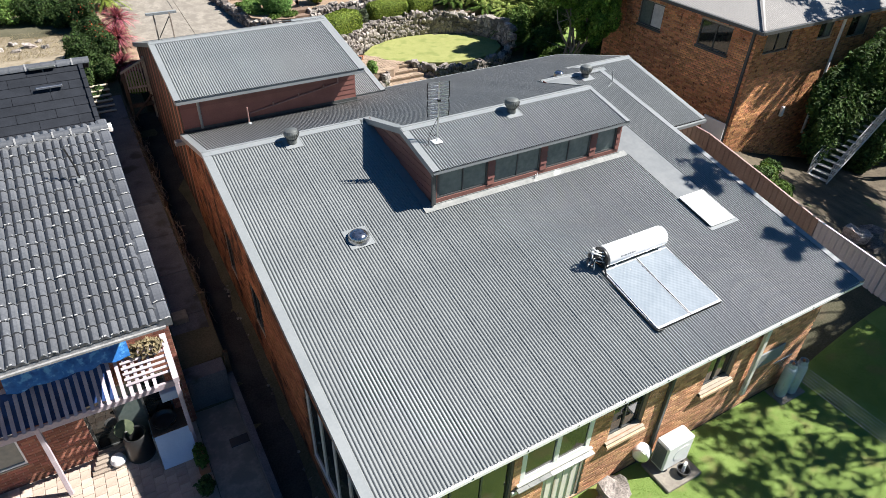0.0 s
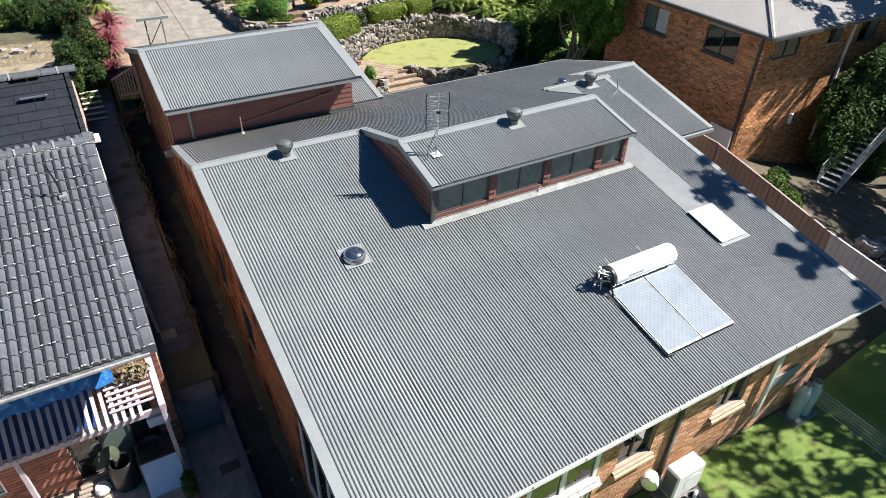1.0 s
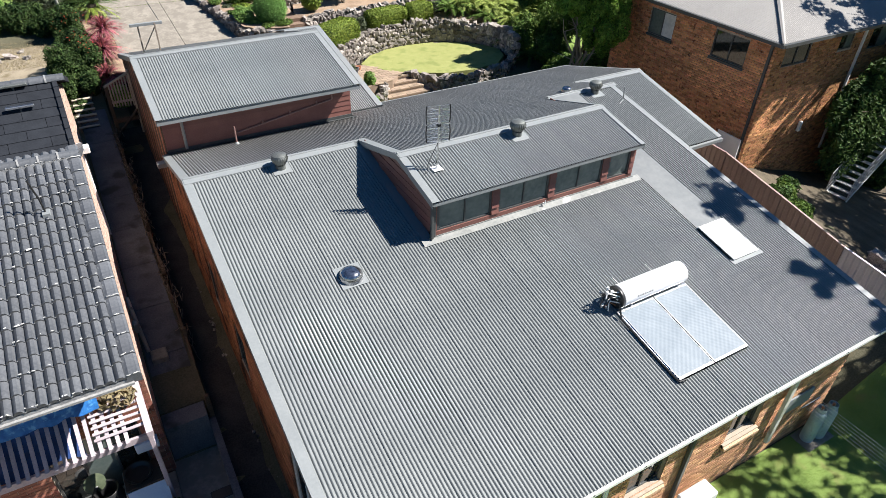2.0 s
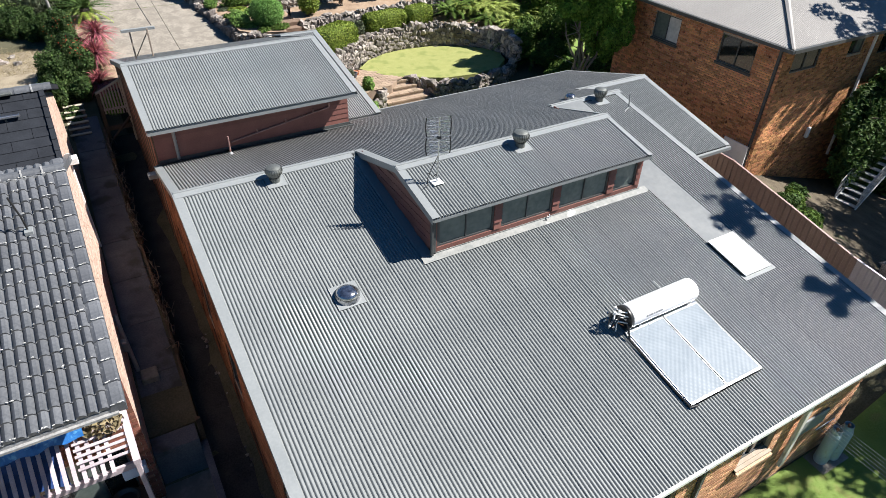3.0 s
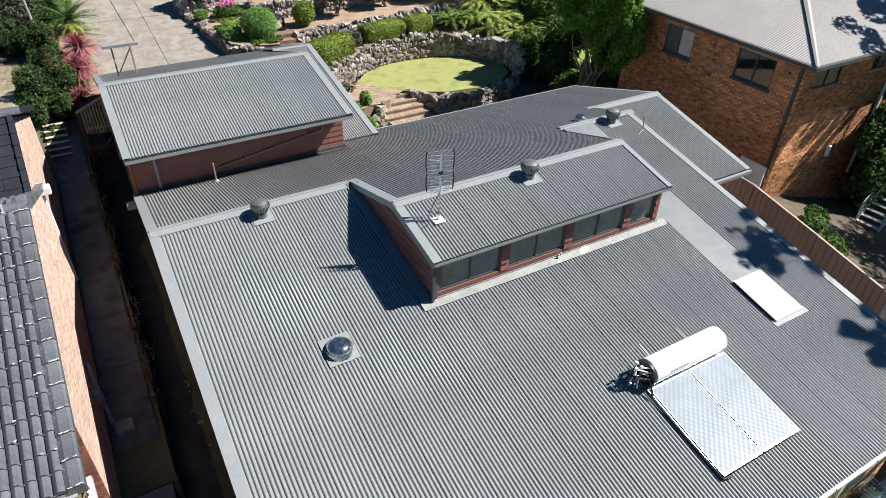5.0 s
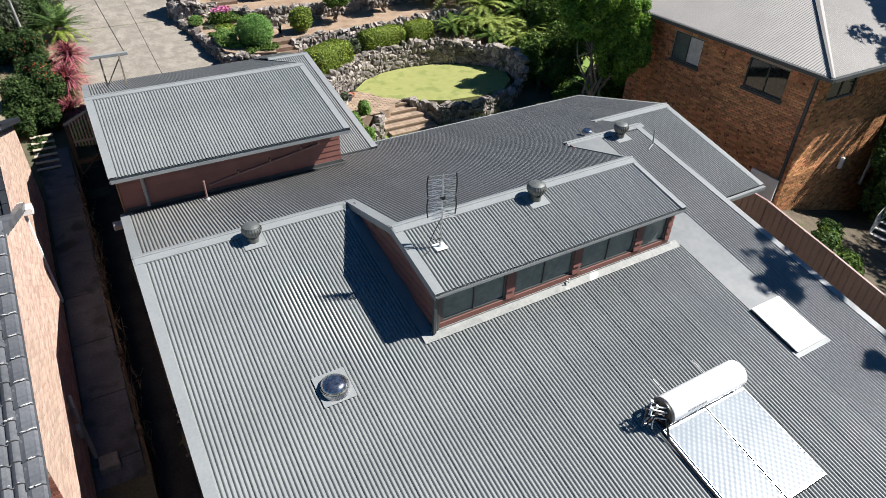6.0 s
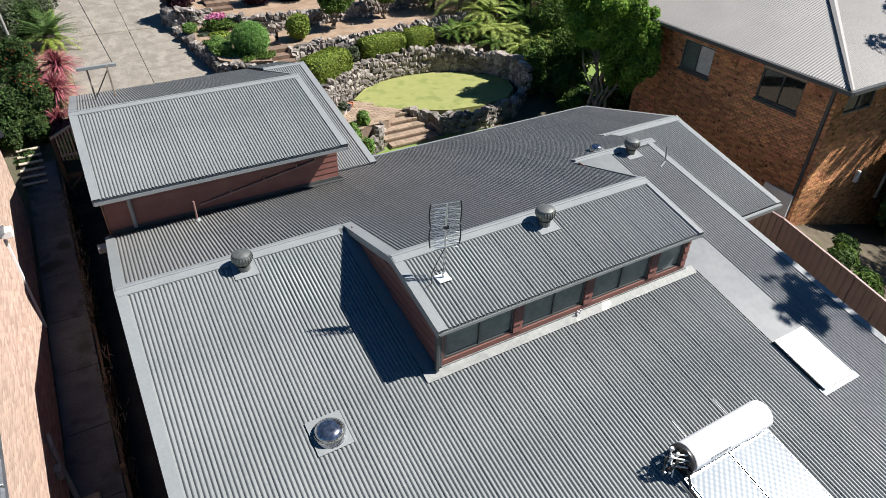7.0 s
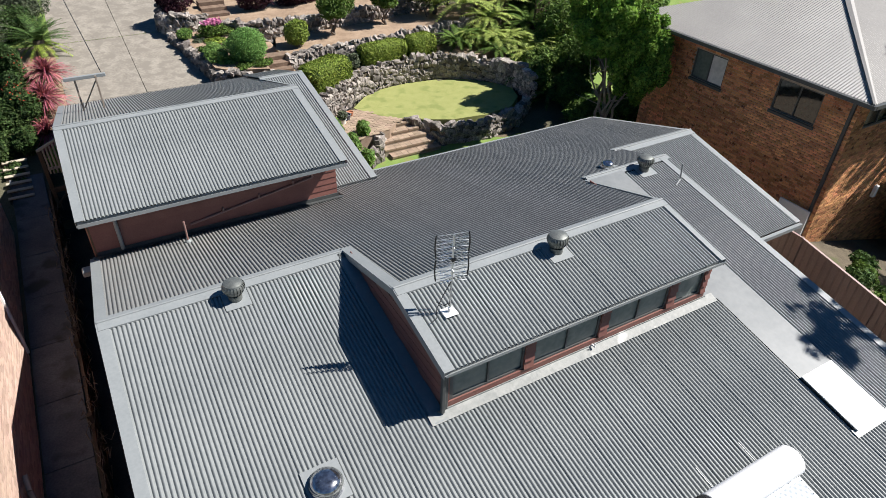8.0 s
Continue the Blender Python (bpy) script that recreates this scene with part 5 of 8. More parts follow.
part("clamp", Shape().soft(pk + Vector((-0.04, -0.05, 1.11)), pk + Vector((0.04, 0.05, 1.17)), 0.008), BLACK, an)
part("cable", Shape().pipe([pk + Vector((-0.02, -0.01, 0.7)), pk + Vector((-0.15, 0.02, 0.42)), pk + Vector((-0.26, 0.04, 0.14)), pk + Vector((-0.3, -0.05, 0.03)), (AX - 0.42, AY - 0.1, az + 0.02)], 0.008, 5), BLACK, an)
part("cable", Shape().pipe([pk + Vector((-0.26, 0.04, 0.3)), pk + Vector((-0.12, 0.02, 0.18)), pk + Vector((-0.06, 0, 0.24)), pk + Vector((-0.02, -0.01, 0.14))], 0.008, 5), BLACK, an)
pp = thing("bent_vent_pipe", (16.75, 15.3, front_z(15.3)), "small bent grey pipe on the roof", "vent pipe")
part("pipe", Shape().pipe([(16.55, 15.1, front_z(15.1) + 0.03), (16.85, 15.25, front_z(15.2) + 0.05), (16.85, 15.3, front_z(15.3) + 0.45)], 0.02), TRIM, pp)

# ---- front wall things ----
ac = thing("air_conditioner", (11.27, 5.55, 0.15), "white outdoor air conditioner unit with side grille", "air conditioner")
part("case", Shape().soft((10.84, 5.32, 0.17), (11.72, 5.73, 1.06), 0.03), WHITE, ac)
part("grille", Shape().lathe([(0.05, 0.0), (0.27, 0.003), (0.27, 0.008), (0.25, 0.009)], n=32, m=Matrix.Translation((11.4, 5.322, 0.6)) @ pose(0, 0, 0, 90, 0, 0)), WHITE, ac, "round fan guard")
part("grille_backing", Shape().soft((10.832, 5.37, 0.24), (10.845, 5.69, 0.98), 0.004), BLACK, ac, "dark grille recess")
for k in range(15):
    part("louvre", Shape().soft((10.822, 5.37, 0.25 + k * 0.05), (10.835, 5.69, 0.27 + k * 0.05), 0.004), TRIM, ac)
for k in range(5):
    part("louvre", Shape().soft((10.82, 5.4 + k * 0.065, 0.24), (10.832, 5.412 + k * 0.065, 0.98), 0.004), TRIM, ac)
for x in (10.95, 11.55):
    part("foot", Shape().soft((x, 5.31, 0.12), (x + 0.08, 5.75, 0.18), 0.01), BLACK, ac)
solo("concrete_slab", Shape().soft((10.62, 4.86, -0.05), (11.78, 5.78, 0.12), 0.02), CONCRETE, "weathered concrete slab on the lawn", "slab")
bk = thing("bucket", (11.32, 5.08, 0.12), "black plastic tub holding a white pipe end", "bucket")
part("tub", Shape().lathe([(0.13, 0.0), (0.16, 0.16), (0.175, 0.17), (0.15, 0.17), (0.12, 0.03)], (11.32, 5.08, 0.12), 20), BLACK, bk)
part("pipe_end", Shape().pipe([(11.34, 5.1, 0.15), (11.38, 5.12, 0.36), (11.46, 5.16, 0.36)], 0.04), WHITE, bk)
hr = thing("hose_reel", (10.45, 5.8, 0.3), "white wall-mounted hose reel with cover", "hose reel")
part("cover", Shape().lathe([(0.02, 0), (0.2, 0.01), (0.22, 0.06), (0.22, 0.24), (0.2, 0.28), (0.02, 0.29)], n=24, m=Matrix.Translation((10.4, 5.74, 0.62)) @ pose(0, 0, 0, 0, 90, 30)), WHITE, hr, smooth=True)
part("hose", Shape().lathe([(0.16, -0.03), (0.19, -0.02), (0.19, 0.0), (0.16, 0.0)], n=24, m=Matrix.Translation((10.4, 5.74, 0.62)) @ pose(0, 0, 0, 0, 90, 30)), STEEL, hr)
part("bracket", Shape().soft((10.42, 5.75, 0.3), (10.52, 5.94, 0.62), 0.01), DARKPAINT, hr)
for i, (x, y, s) in enumerate(((9.35, 5.45, 0.75), (9.75, 5.6, 0.45), (8.9, 5.3, 0.5))):
    o = new("boulder", ROCKS[i])
    o.location, o.scale, o.rotation_euler = (x, y, s * 0.28), (s * 1.2, s, s * 0.8), (0.1, 0.2, i)
    tagged(o, "rough pale sandstone boulder beside the wall", "rock", "boulders by the wall")
for i, (x, y) in enumerate(((15.75, 5.62), (16.12, 5.56))):
    t = thing("gas_bottle", (x, y, 0.06), "tall grey-green steel gas bottle standing by the wall", "gas bottle", "gas bottles by the wall")
    part("cylinder", Shape().lathe([(0.15, 0.0), (0.165, 0.04), (0.165, 0.98), (0.14, 1.07), (0.06, 1.13)], (x, y, 0.06), 24), GASM, t, smooth=True)
    part("collar", Shape().lathe([(0.115, 1.06), (0.115, 1.22), (0.105, 1.22), (0.105, 1.06)], (x, y, 0.06), 20), GASM, t)
    part("valve", Shape().lathe([(0.03, 1.15), (0.04, 1.22), (0.02, 1.25)], (x, y, 0.06), 10), COPPER, t)
solo("concrete_slab", Shape().soft((15.45, 5.3, -0.05), (16.5, 5.9, 0.06), 0.02), CONCRETE, "small concrete pad under the gas bottles", "slab")
cl = thing("clothes_line", (15.5, 5.6, 1.6), "fold-down clothes line with thin pale wires", "clothes line")
part("arm", Shape().rod((15.2, 5.86, 1.32), (15.95, 5.86, 1.32), 0.015).rod((15.2, 0.4, 1.32), (15.95, 0.4, 1.32), 0.015), STEEL, cl)
for k in range(6):
    part("wire", Shape().rod((15.3 + 0.11 * k, 5.86, 1.33), (15.3 + 0.11 * k, 0.4, 1.33), 0.004, n=4), WHITE, cl)
part("post", Shape().rod((15.2, 0.4, 0.0), (15.2, 0.4, 1.34), 0.02).rod((15.95, 0.4, 0.0), (15.95, 0.4, 1.34), 0.02), STEEL, cl)
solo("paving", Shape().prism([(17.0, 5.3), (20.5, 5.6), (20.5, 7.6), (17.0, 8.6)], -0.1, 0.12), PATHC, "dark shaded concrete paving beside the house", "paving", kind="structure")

# ---- side passage ----
TERR = (1.096, Vector((-0.117, -0.001, -1.324)))
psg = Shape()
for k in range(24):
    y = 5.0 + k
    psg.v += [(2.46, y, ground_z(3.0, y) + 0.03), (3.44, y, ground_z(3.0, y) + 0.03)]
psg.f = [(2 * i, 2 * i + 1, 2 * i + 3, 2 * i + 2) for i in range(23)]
solo("passage", psg, SHADED_EARTH, "earth side passage with its deep shade in the colour", "path", kind="structure")
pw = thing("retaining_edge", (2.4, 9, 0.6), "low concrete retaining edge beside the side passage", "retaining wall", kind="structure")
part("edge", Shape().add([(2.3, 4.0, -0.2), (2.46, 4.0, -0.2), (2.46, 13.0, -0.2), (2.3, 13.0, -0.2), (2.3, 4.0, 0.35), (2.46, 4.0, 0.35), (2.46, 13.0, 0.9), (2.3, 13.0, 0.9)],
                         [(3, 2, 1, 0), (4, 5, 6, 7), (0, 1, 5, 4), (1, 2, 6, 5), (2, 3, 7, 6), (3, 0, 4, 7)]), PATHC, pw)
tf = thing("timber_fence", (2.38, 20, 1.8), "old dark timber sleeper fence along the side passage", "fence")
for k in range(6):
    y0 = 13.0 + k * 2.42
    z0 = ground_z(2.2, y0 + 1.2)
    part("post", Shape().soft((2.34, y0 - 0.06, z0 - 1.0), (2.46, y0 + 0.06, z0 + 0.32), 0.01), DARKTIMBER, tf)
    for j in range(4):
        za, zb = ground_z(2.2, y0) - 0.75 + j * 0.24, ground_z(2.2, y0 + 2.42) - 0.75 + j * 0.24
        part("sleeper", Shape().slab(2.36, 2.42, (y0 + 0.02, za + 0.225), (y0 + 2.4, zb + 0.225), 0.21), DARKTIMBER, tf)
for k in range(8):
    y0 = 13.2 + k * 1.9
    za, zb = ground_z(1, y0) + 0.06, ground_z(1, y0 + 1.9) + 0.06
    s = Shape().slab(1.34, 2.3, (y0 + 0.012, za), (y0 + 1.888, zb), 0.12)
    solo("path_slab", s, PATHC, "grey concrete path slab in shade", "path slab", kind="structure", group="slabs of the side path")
LIE[:] = TERR
solo("path_slab", Shape().soft((1.25, 8.2, 1.0), (2.28, 11.58, 1.32), 0.015), CONCRETE, "cracked concrete slab beside the patio", "path slab", kind="structure")
solo("drain_grate", Shape().soft((1.78, 10.15, 1.3), (2.22, 10.42, 1.335), 0.01), BLACK, "dark drain opening in the slab", "drain")
LIE[:] = (1.0, Vector((0, 0, 0)))
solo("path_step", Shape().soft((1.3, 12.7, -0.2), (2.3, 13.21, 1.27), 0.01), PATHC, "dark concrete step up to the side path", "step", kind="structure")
rb = Shape()
for k in range(60):
    y = random.uniform(7.5, 18)
    z = ground_z(3.0, y) + 0.03
    q = random.choice(_rocks)
    rb.add(q.v, q.f, Matrix.LocRotScale((3.28 + random.uniform(-0.12, 0.05), y, z), Euler((random.random(), random.random(), random.random())), (0.09, 0.09, 0.07)))
solo("gravel", rb, ROCK, "scattered pale rubble along the wall foot", "gravel", kind="stuff")

# ---- neighbour house with tiles ----
nb = thing("tiled_house", (-3, 15, 1.2), "pale brick house with charcoal tiled roof", "house")
NX, NE, NR = 1.3, (10.95, 4.88), (16.85, 6.55)
NB = (20.7, 5.02)
NS = (NR[1] - NE[1]) / (NR[0] - NE[0])
NF = (NB[1] - NR[1]) / (NB[0] - NR[0])
holes_n = [(-0.85, 0.9, 1.35, 3.15), (-4.0, -2.1, 1.85, 2.85)]
LIE[:] = TERR
nwf = part("wall", wall_shape("x", 11.4, 0.24, -9, NX - 0.02, 0.8, 5.4, holes_n), MORTAR, nb)
bricks(nwf, "x", 11.4, -1, -9, NX - 0.02, 1.22, 5.4, BRICK_RED, holes_n, near=lambda a, z: a > -2.2 and z < 3.3)
LIE[:] = (1.0, Vector((0, 0, 0)))


def nside(y):
    return NE[1] - 0.1 + NS * (y - NE[0]) if y < NR[0] else NR[1] - 0.1 + NF * (y - NR[0])


nws = part("wall", wall_shape("y", NX - 0.02, -0.24, 12.5, NR[0], -0.3, nside), MORTAR, nb)
bricks(nws, "y", NX - 0.02, 1, 12.5, NR[0], 0.0, nside, BRICK_PALE, near=lambda a, z: z > 3.4 and a < 16)
nwr = part("wall", wall_shape("y", NX - 0.02, -0.24, NR[0], NB[0], 0.0, nside), MORTAR, nb)
bricks(nwr, "y", NX - 0.02, 1, NR[0], NB[0], 0.6, nside, BRICK_PALE)
LIE[:] = TERR
window(nb, "x", 11.4, -1, -4.0, -2.1, 1.85, 2.85, WHITE, [DARKGLASS, PANE], 2, deep=0.05)
window(nb, "x", 11.4, -1, -0.85, 0.9, 1.35, 3.15, DARKPAINT, [DARKGLASS, PANE], 3, deep=0.1, name="sliding_door")
LIE[:] = (1.0, Vector((0, 0, 0)))
nroof = part("roof", Shape().slab(-9, NX + 0.02, (NE[0] + 0.03, NE[1] - 0.04), (NR[0], NR[1] - 0.04), 0.06).slab(-9, NX + 0.02, (NR[0], NR[1] - 0.04), (NB[0], NB[1] - 0.04), 0.06), UNDER, nb)
TW, TL = 0.356, 0.342


def tile_shape():
    """An interlocking tile with two rounded rolls and a thick lower edge."""
    s = Shape()
    prof = [(0.0, -0.004), (0.016, 0.034), (0.066, 0.062), (0.124, 0.05), (0.156, -0.004), (0.178, -0.004), (0.194, 0.034), (0.244, 0.062), (0.302, 0.05), (0.356, -0.004)]
    n = len(prof)
    for y, dz in ((0.0, 0.036), (TL + 0.04, 0.0)):
        s.v += [(x, y, z + dz + NS * y) for x, z in prof]
    s.f = [(i, i + 1, n + i + 1, n + i) for i in range(n - 1)]
    k = len(s.v)
    s.v += [(x, 0.0, z * 0.4 - 0.0) for x, z in prof]
    s.f += [(k + i, k + i + 1, i + 1, i) for i in range(n - 1)]
    return s


tshape = tile_shape()
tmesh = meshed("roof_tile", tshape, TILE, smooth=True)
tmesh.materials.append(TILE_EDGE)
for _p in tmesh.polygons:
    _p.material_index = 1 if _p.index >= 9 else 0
rest = Shape()
rt = random.Random(2)
ncol, nrow = 24, int((NR[0] - NE[0]) / TL) + 1
ty_list = []
for c in range(ncol):
    for r in range(nrow):
        x, y = NX - 0.16 - (c + 1) * TW, NE[0] - 0.05 + r * TL
        ty_list.append((x, y))
for i, (x, y) in enumerate(ty_list):
    z = NE[1] + NS * (y - NE[0]) + rt.uniform(-0.004, 0.006)
    if i < 290:
        piece("roof_tile", tmesh, nroof, (x, y, z))
    else:
        rest.add(tshape.v, tshape.f, Matrix.Translation((x, y, z)))
for c in range(ncol):
    for r in range(int((NB[0] - NR[0]) / TL)):
        x, y = NX - 0.16 - (c + 1) * TW, NB[0] - r * TL
        rest.add([(TW - u, v, w - NS * v - NF * v) for u, v, w in tshape.v], tshape.f, Matrix.Translation((x, y, NB[1] + NF * (y - NB[0]))) @ Matrix.Diagonal((1, -1, 1, 1)))
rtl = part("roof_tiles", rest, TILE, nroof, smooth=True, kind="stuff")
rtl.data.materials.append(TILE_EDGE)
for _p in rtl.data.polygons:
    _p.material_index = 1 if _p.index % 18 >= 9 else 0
chips = Shape()
for k in range(420):
    x, r = NX - 0.2 - rt.uniform(0, 5.5), rt.randrange(0, nrow)
    y = NE[0] - 0.05 + r * TL
    w = rt.uniform(0.012, 0.036) * (2.0 if k % 19 == 0 else 1.0)
    q = rt.choice(_rocks)
    chips.add(q.v, q.f, Matrix.LocRotScale((x, y + rt.uniform(-0.01, 0.03), NE[1] + NS * (y - NE[0]) + 0.095), Euler((0, 0, rt.uniform(-0.4, 0.4))), (w * 1.8, w * 0.7, 0.03)))
for r in range(14):
    y = NE[0] - 0.05 + r * 0.445
    for _ in range(3):
        q = rt.choice(_rocks)
        chips.add(q.v, q.f, Matrix.LocRotScale((NX - 0.12 + rt.uniform(0, 0.17), y + rt.uniform(-0.008, 0.012), NE[1] + NS * (y - NE[0]) + 0.098), Euler((0, 0, rt.uniform(-0.2, 0.2))), (rt.uniform(0.04, 0.13), 0.02, 0.02)))
part("chipped_edges", chips, BED, nroof, "white chipped tile edges", kind="stuff")
# verge and ridge capping tiles
vt = Shape().add([(-0.02, 0, -0.1), (-0.02, 0, 0.06), (0.05, 0, 0.1), (0.2, 0, 0.1), (0.24, 0, 0.06), (0.24, 0, -0.12)] + [(-0.02, 0.44, -0.1 + NS * 0.44), (-0.02, 0.44, 0.035 + NS * 0.44), (0.05, 0.44, 0.07 + NS * 0.44), (0.2, 0.44, 0.07 + NS * 0.44), (0.24, 0.44, 0.035 + NS * 0.44), (0.24, 0.44, -0.12 + NS * 0.44)],
                 [(i, i + 1, i + 7, i + 6) for i in range(5)] + [(0, 5, 4, 3, 2, 1), (6, 7, 8, 9, 10, 11)])
vmesh = meshed("verge_tile", vt, TILE)
for r in range(14):
    y = NE[0] - 0.05 + r * 0.445
    piece("verge_tile", vmesh, nroof, (NX - 0.16, y, NE[1] + NS * (y - NE[0])))
for r in range(9):
    y = NB[0] - r * 0.43
    vm = Shape().slab(NX - 0.18, NX + 0.08, (y - 0.45, NB[1] + NF * (y - 0.45 - NB[0]) + 0.075), (y, NB[1] + NF * (y - NB[0]) + 0.1), 0.18)
    part("verge_tile", vm, TILE, nroof)
rc = Shape()
n = 8
for i, x in enumerate((0.0, 0.42)):
    rr = 0.13 - 0.012 * i
    rc.v += [(x, rr * math.cos(math.pi * k / n), rr * math.sin(math.pi * k / n)) for k in range(n + 1)]
rc.f = [(k, k + 1, n + 2 + k, n + 1 + k) for k in range(n)] + [tuple(range(n + 1))]
rmesh = meshed("ridge_tile", rc, TILE, smooth=True)
for i in range(20):
    piece("ridge_tile", rmesh, nroof, (NX - 0.35 - i * 0.4, NR[0], NR[1] + 0.02))
jm = Shape()
for x in (-0.02, 0.02):
    jm.v += [(x, 0.137 * math.cos(math.pi * k / 8), 0.137 * math.sin(math.pi * k / 8)) for k in range(9)]
jm.f = [(k, k + 1, 10 + k, 9 + k) for k in range(8)]
jmesh = meshed("mortar_joint", jm, JOINT)
for i in range(20):
    piece("mortar_joint", jmesh, nroof, (NX - 0.35 - i * 0.4, NR[0], NR[1] + 0.02))
part("ridge_bedding", Shape().box((-9, NR[0] - 0.14, NR[1] - 0.06), (NX - 0.02, NR[0] + 0.14, NR[1] + 0.035)), JOINT, nroof, "pale mortar bedding")
part("gutter", Shape().box((-9, NE[0] - 0.14, NE[1] - 0.09), (NX - 0.06, NE[0] - 0.132, NE[1] - 0.05)).box((-9, NE[0] - 0.14, NE[1] - 0.1), (NX - 0.06, NE[0] - 0.03, NE[1] - 0.09)).box((-9, NE[0] - 0.04, NE[1] - 0.14), (NX - 0.06, NE[0] - 0.02, NE[1] - 0.02)), JOINT, nb, "dull grey-white eaves gutter")
part("soffit", Shape().box((-9, NE[0], NE[1] - 0.16), (NX - 0.05, 12.55, NE[1] - 0.12)), CREAM, nb)
na = thing("roof_bracket", (0.48, 15.2, 6.1), "thin black bent rod on a small foot on the tiles", "bracket")
part("wire", Shape().pipe([(0.48, 15.2, 6.1), (0.45, 15.22, 6.5), (0.36, 15.26, 6.95)], 0.02, 6), BLACK, na)
part("foot", Shape().soft((0.4, 15.1, 6.0), (0.56, 15.3, 6.2), 0.01), TRIM, na)
# rear part of the tiled house
R0, R1 = (19.1, 5.68), (21.4, 6.78)
RS = (R1[1] - R0[1]) / (R1[0] - R0[0])
RB = -0.365
nb2 = thing("brick_cottage", (-3, 21, 2), "rear wing with dark flat-tiled roof and pale brick gable", "house")
rw = part("wall", wall_shape("y", NX - 0.08, -0.24, R0[0], R1[0], 1.2, lambda y: R0[1] + RS * (y - R0[0])), BRICK_PALE, nb2)
rw2 = part("wall", wall_shape("y", NX - 0.08, -0.24, R1[0], 26.0, 1.2, lambda y: R1[1] - 0.12 + RB * (y - R1[0])), MORTAR, nb2)
bricks(rw, "y", NX - 0.08, 1, R0[0], R1[0], 1.5, lambda y: R0[1] + RS * (y - R0[0]), BRICK_PALE)
bricks(rw2, "y", NX - 0.08, 1, R1[0], 26.0, 1.5, lambda y: R1[1] - 0.12 + RB * (y - R1[0]), BRICK_PALE)
part("wall", wall_shape("x", 26.0, -0.24, -9, NX - 0.32, 1.2, 4.9), BRICK_PALE, nb2)
rroof = part("roof", Shape().slab(-9, NX - 0.1, (R0[0] - 0.3, R0[1] - 0.19), (R1[0], R1[1] - 0.04), 0.06).slab(-9, NX - 0.1, (R1[0], R1[1] - 0.04), (26.3, R1[1] - 0.04 + RB * 4.9), 0.06), UNDER, nb2)
for r in range(12):
    y = R1[0] + r * 0.4
    part("verge_tile", Shape().slab(NX - 0.2, NX + 0.14, (y, R1[1] + RB * r * 0.4 + 0.07), (y + 0.42, R1[1] + RB * (r * 0.4 + 0.42) + 0.1), 0.14), TILEFLAT, rroof)
rows = 8
for r in range(rows):
    ya, yb = R0[0] - 0.12 + r * 0.3, R0[0] - 0.12 + (r + 1.1) * 0.3
    for c in range(10):
        off = 0.47 if r % 2 else 0.0
        xl, xr = NX - 1.05 - c * 0.98 - off, min(NX - 0.12, NX - 0.075 - c * 0.98 - off)
        za, zb = R0[1] + RS * (ya - R0[0]) + 0.04, R0[1] + RS * (yb - R0[0]) + 0.018
        if r % 2 and c == 0:
            part("flat_tile", Shape().slab(NX - 0.54, NX - 0.126, (ya, za), (yb, zb), 0.03), TILEFLAT, rroof)
        part("flat_tile", Shape().slab(xl, xr - 0.006, (ya, za), (yb, zb), 0.03), TILEFLAT, rroof)
for i in range(20):
    piece("ridge_tile", rmesh, rroof, (NX - 0.3 - i * 0.4, R1[0], R1[1] + 0.0), size=(1.1, 1.2, 1.1))
    if i % 3 == 0:
        piece("mortar_joint", jmesh, rroof, (NX - 0.3 - i * 0.4, R1[0], R1[1] + 0.0), size=(1.1, 1.2, 1.1))
for r in range(7):
    y = R0[0] - 0.1 + r * 0.34
    part("verge_tile", Shape().slab(NX - 0.16, NX - 0.04, (y, R0[1] + RS * (y - R0[0]) + 0.1), (y + 0.37, R0[1] + RS * (y + 0.37 - R0[0]) + 0.075), 0.16), TILEFLAT, rroof)
for x, y in ((0.26, 20.5), (0.21, 21.2)):
    t = thing("roof_hatch_bar", (x, y, 6.2), "short pale steel bar on a small stand", "roof bar", "bars on the dark roof")
    z = R0[1] + RS * (y - R0[0])
    part("bar", Shape().soft((x - 0.34, y - 0.06, z + 0.12), (x + 0.34, y + 0.06, z + 0.19), 0.015), STEEL if y < 20.8 else VENTM, t)
    part("stand", Shape().rod((x, y, z), (x, y, z + 0.15), 0.025), DARKPAINT, t)
part("downpipe", Shape().soft((NX - 0.06, 20.58, 2.0), (NX + 0.04, 20.68, 4.9), 0.01).soft((NX - 0.04, 20.46, 4.86), (NX + 0.22, 20.72, 5.06), 0.02).soft((NX - 0.3, 20.62, 4.98), (NX + 0.06, 20.74, 5.12), 0.02), WHITE, nb2, "white rainwater head and pipe")
part("waste_pipe", Shape().pipe([(NX + 0.04, 16.0, 2.85), (NX + 0.06, 15.75, 2.7), (NX + 0.14, 15.3, 1.5)], 0.05).soft((NX - 0.01, 15.3, 2.2), (NX + 0.12, 15.5, 2.5), 0.02), ROOFPALE, nb, "pale grey plastic waste pipe")
solo("concrete_block", Shape().soft((NX + 0.16, 14.85, 1.36), (NX + 0.56, 15.25, 1.56), 0.02), CONCRETE, "pale concrete block at the foot of the pipe", "block")
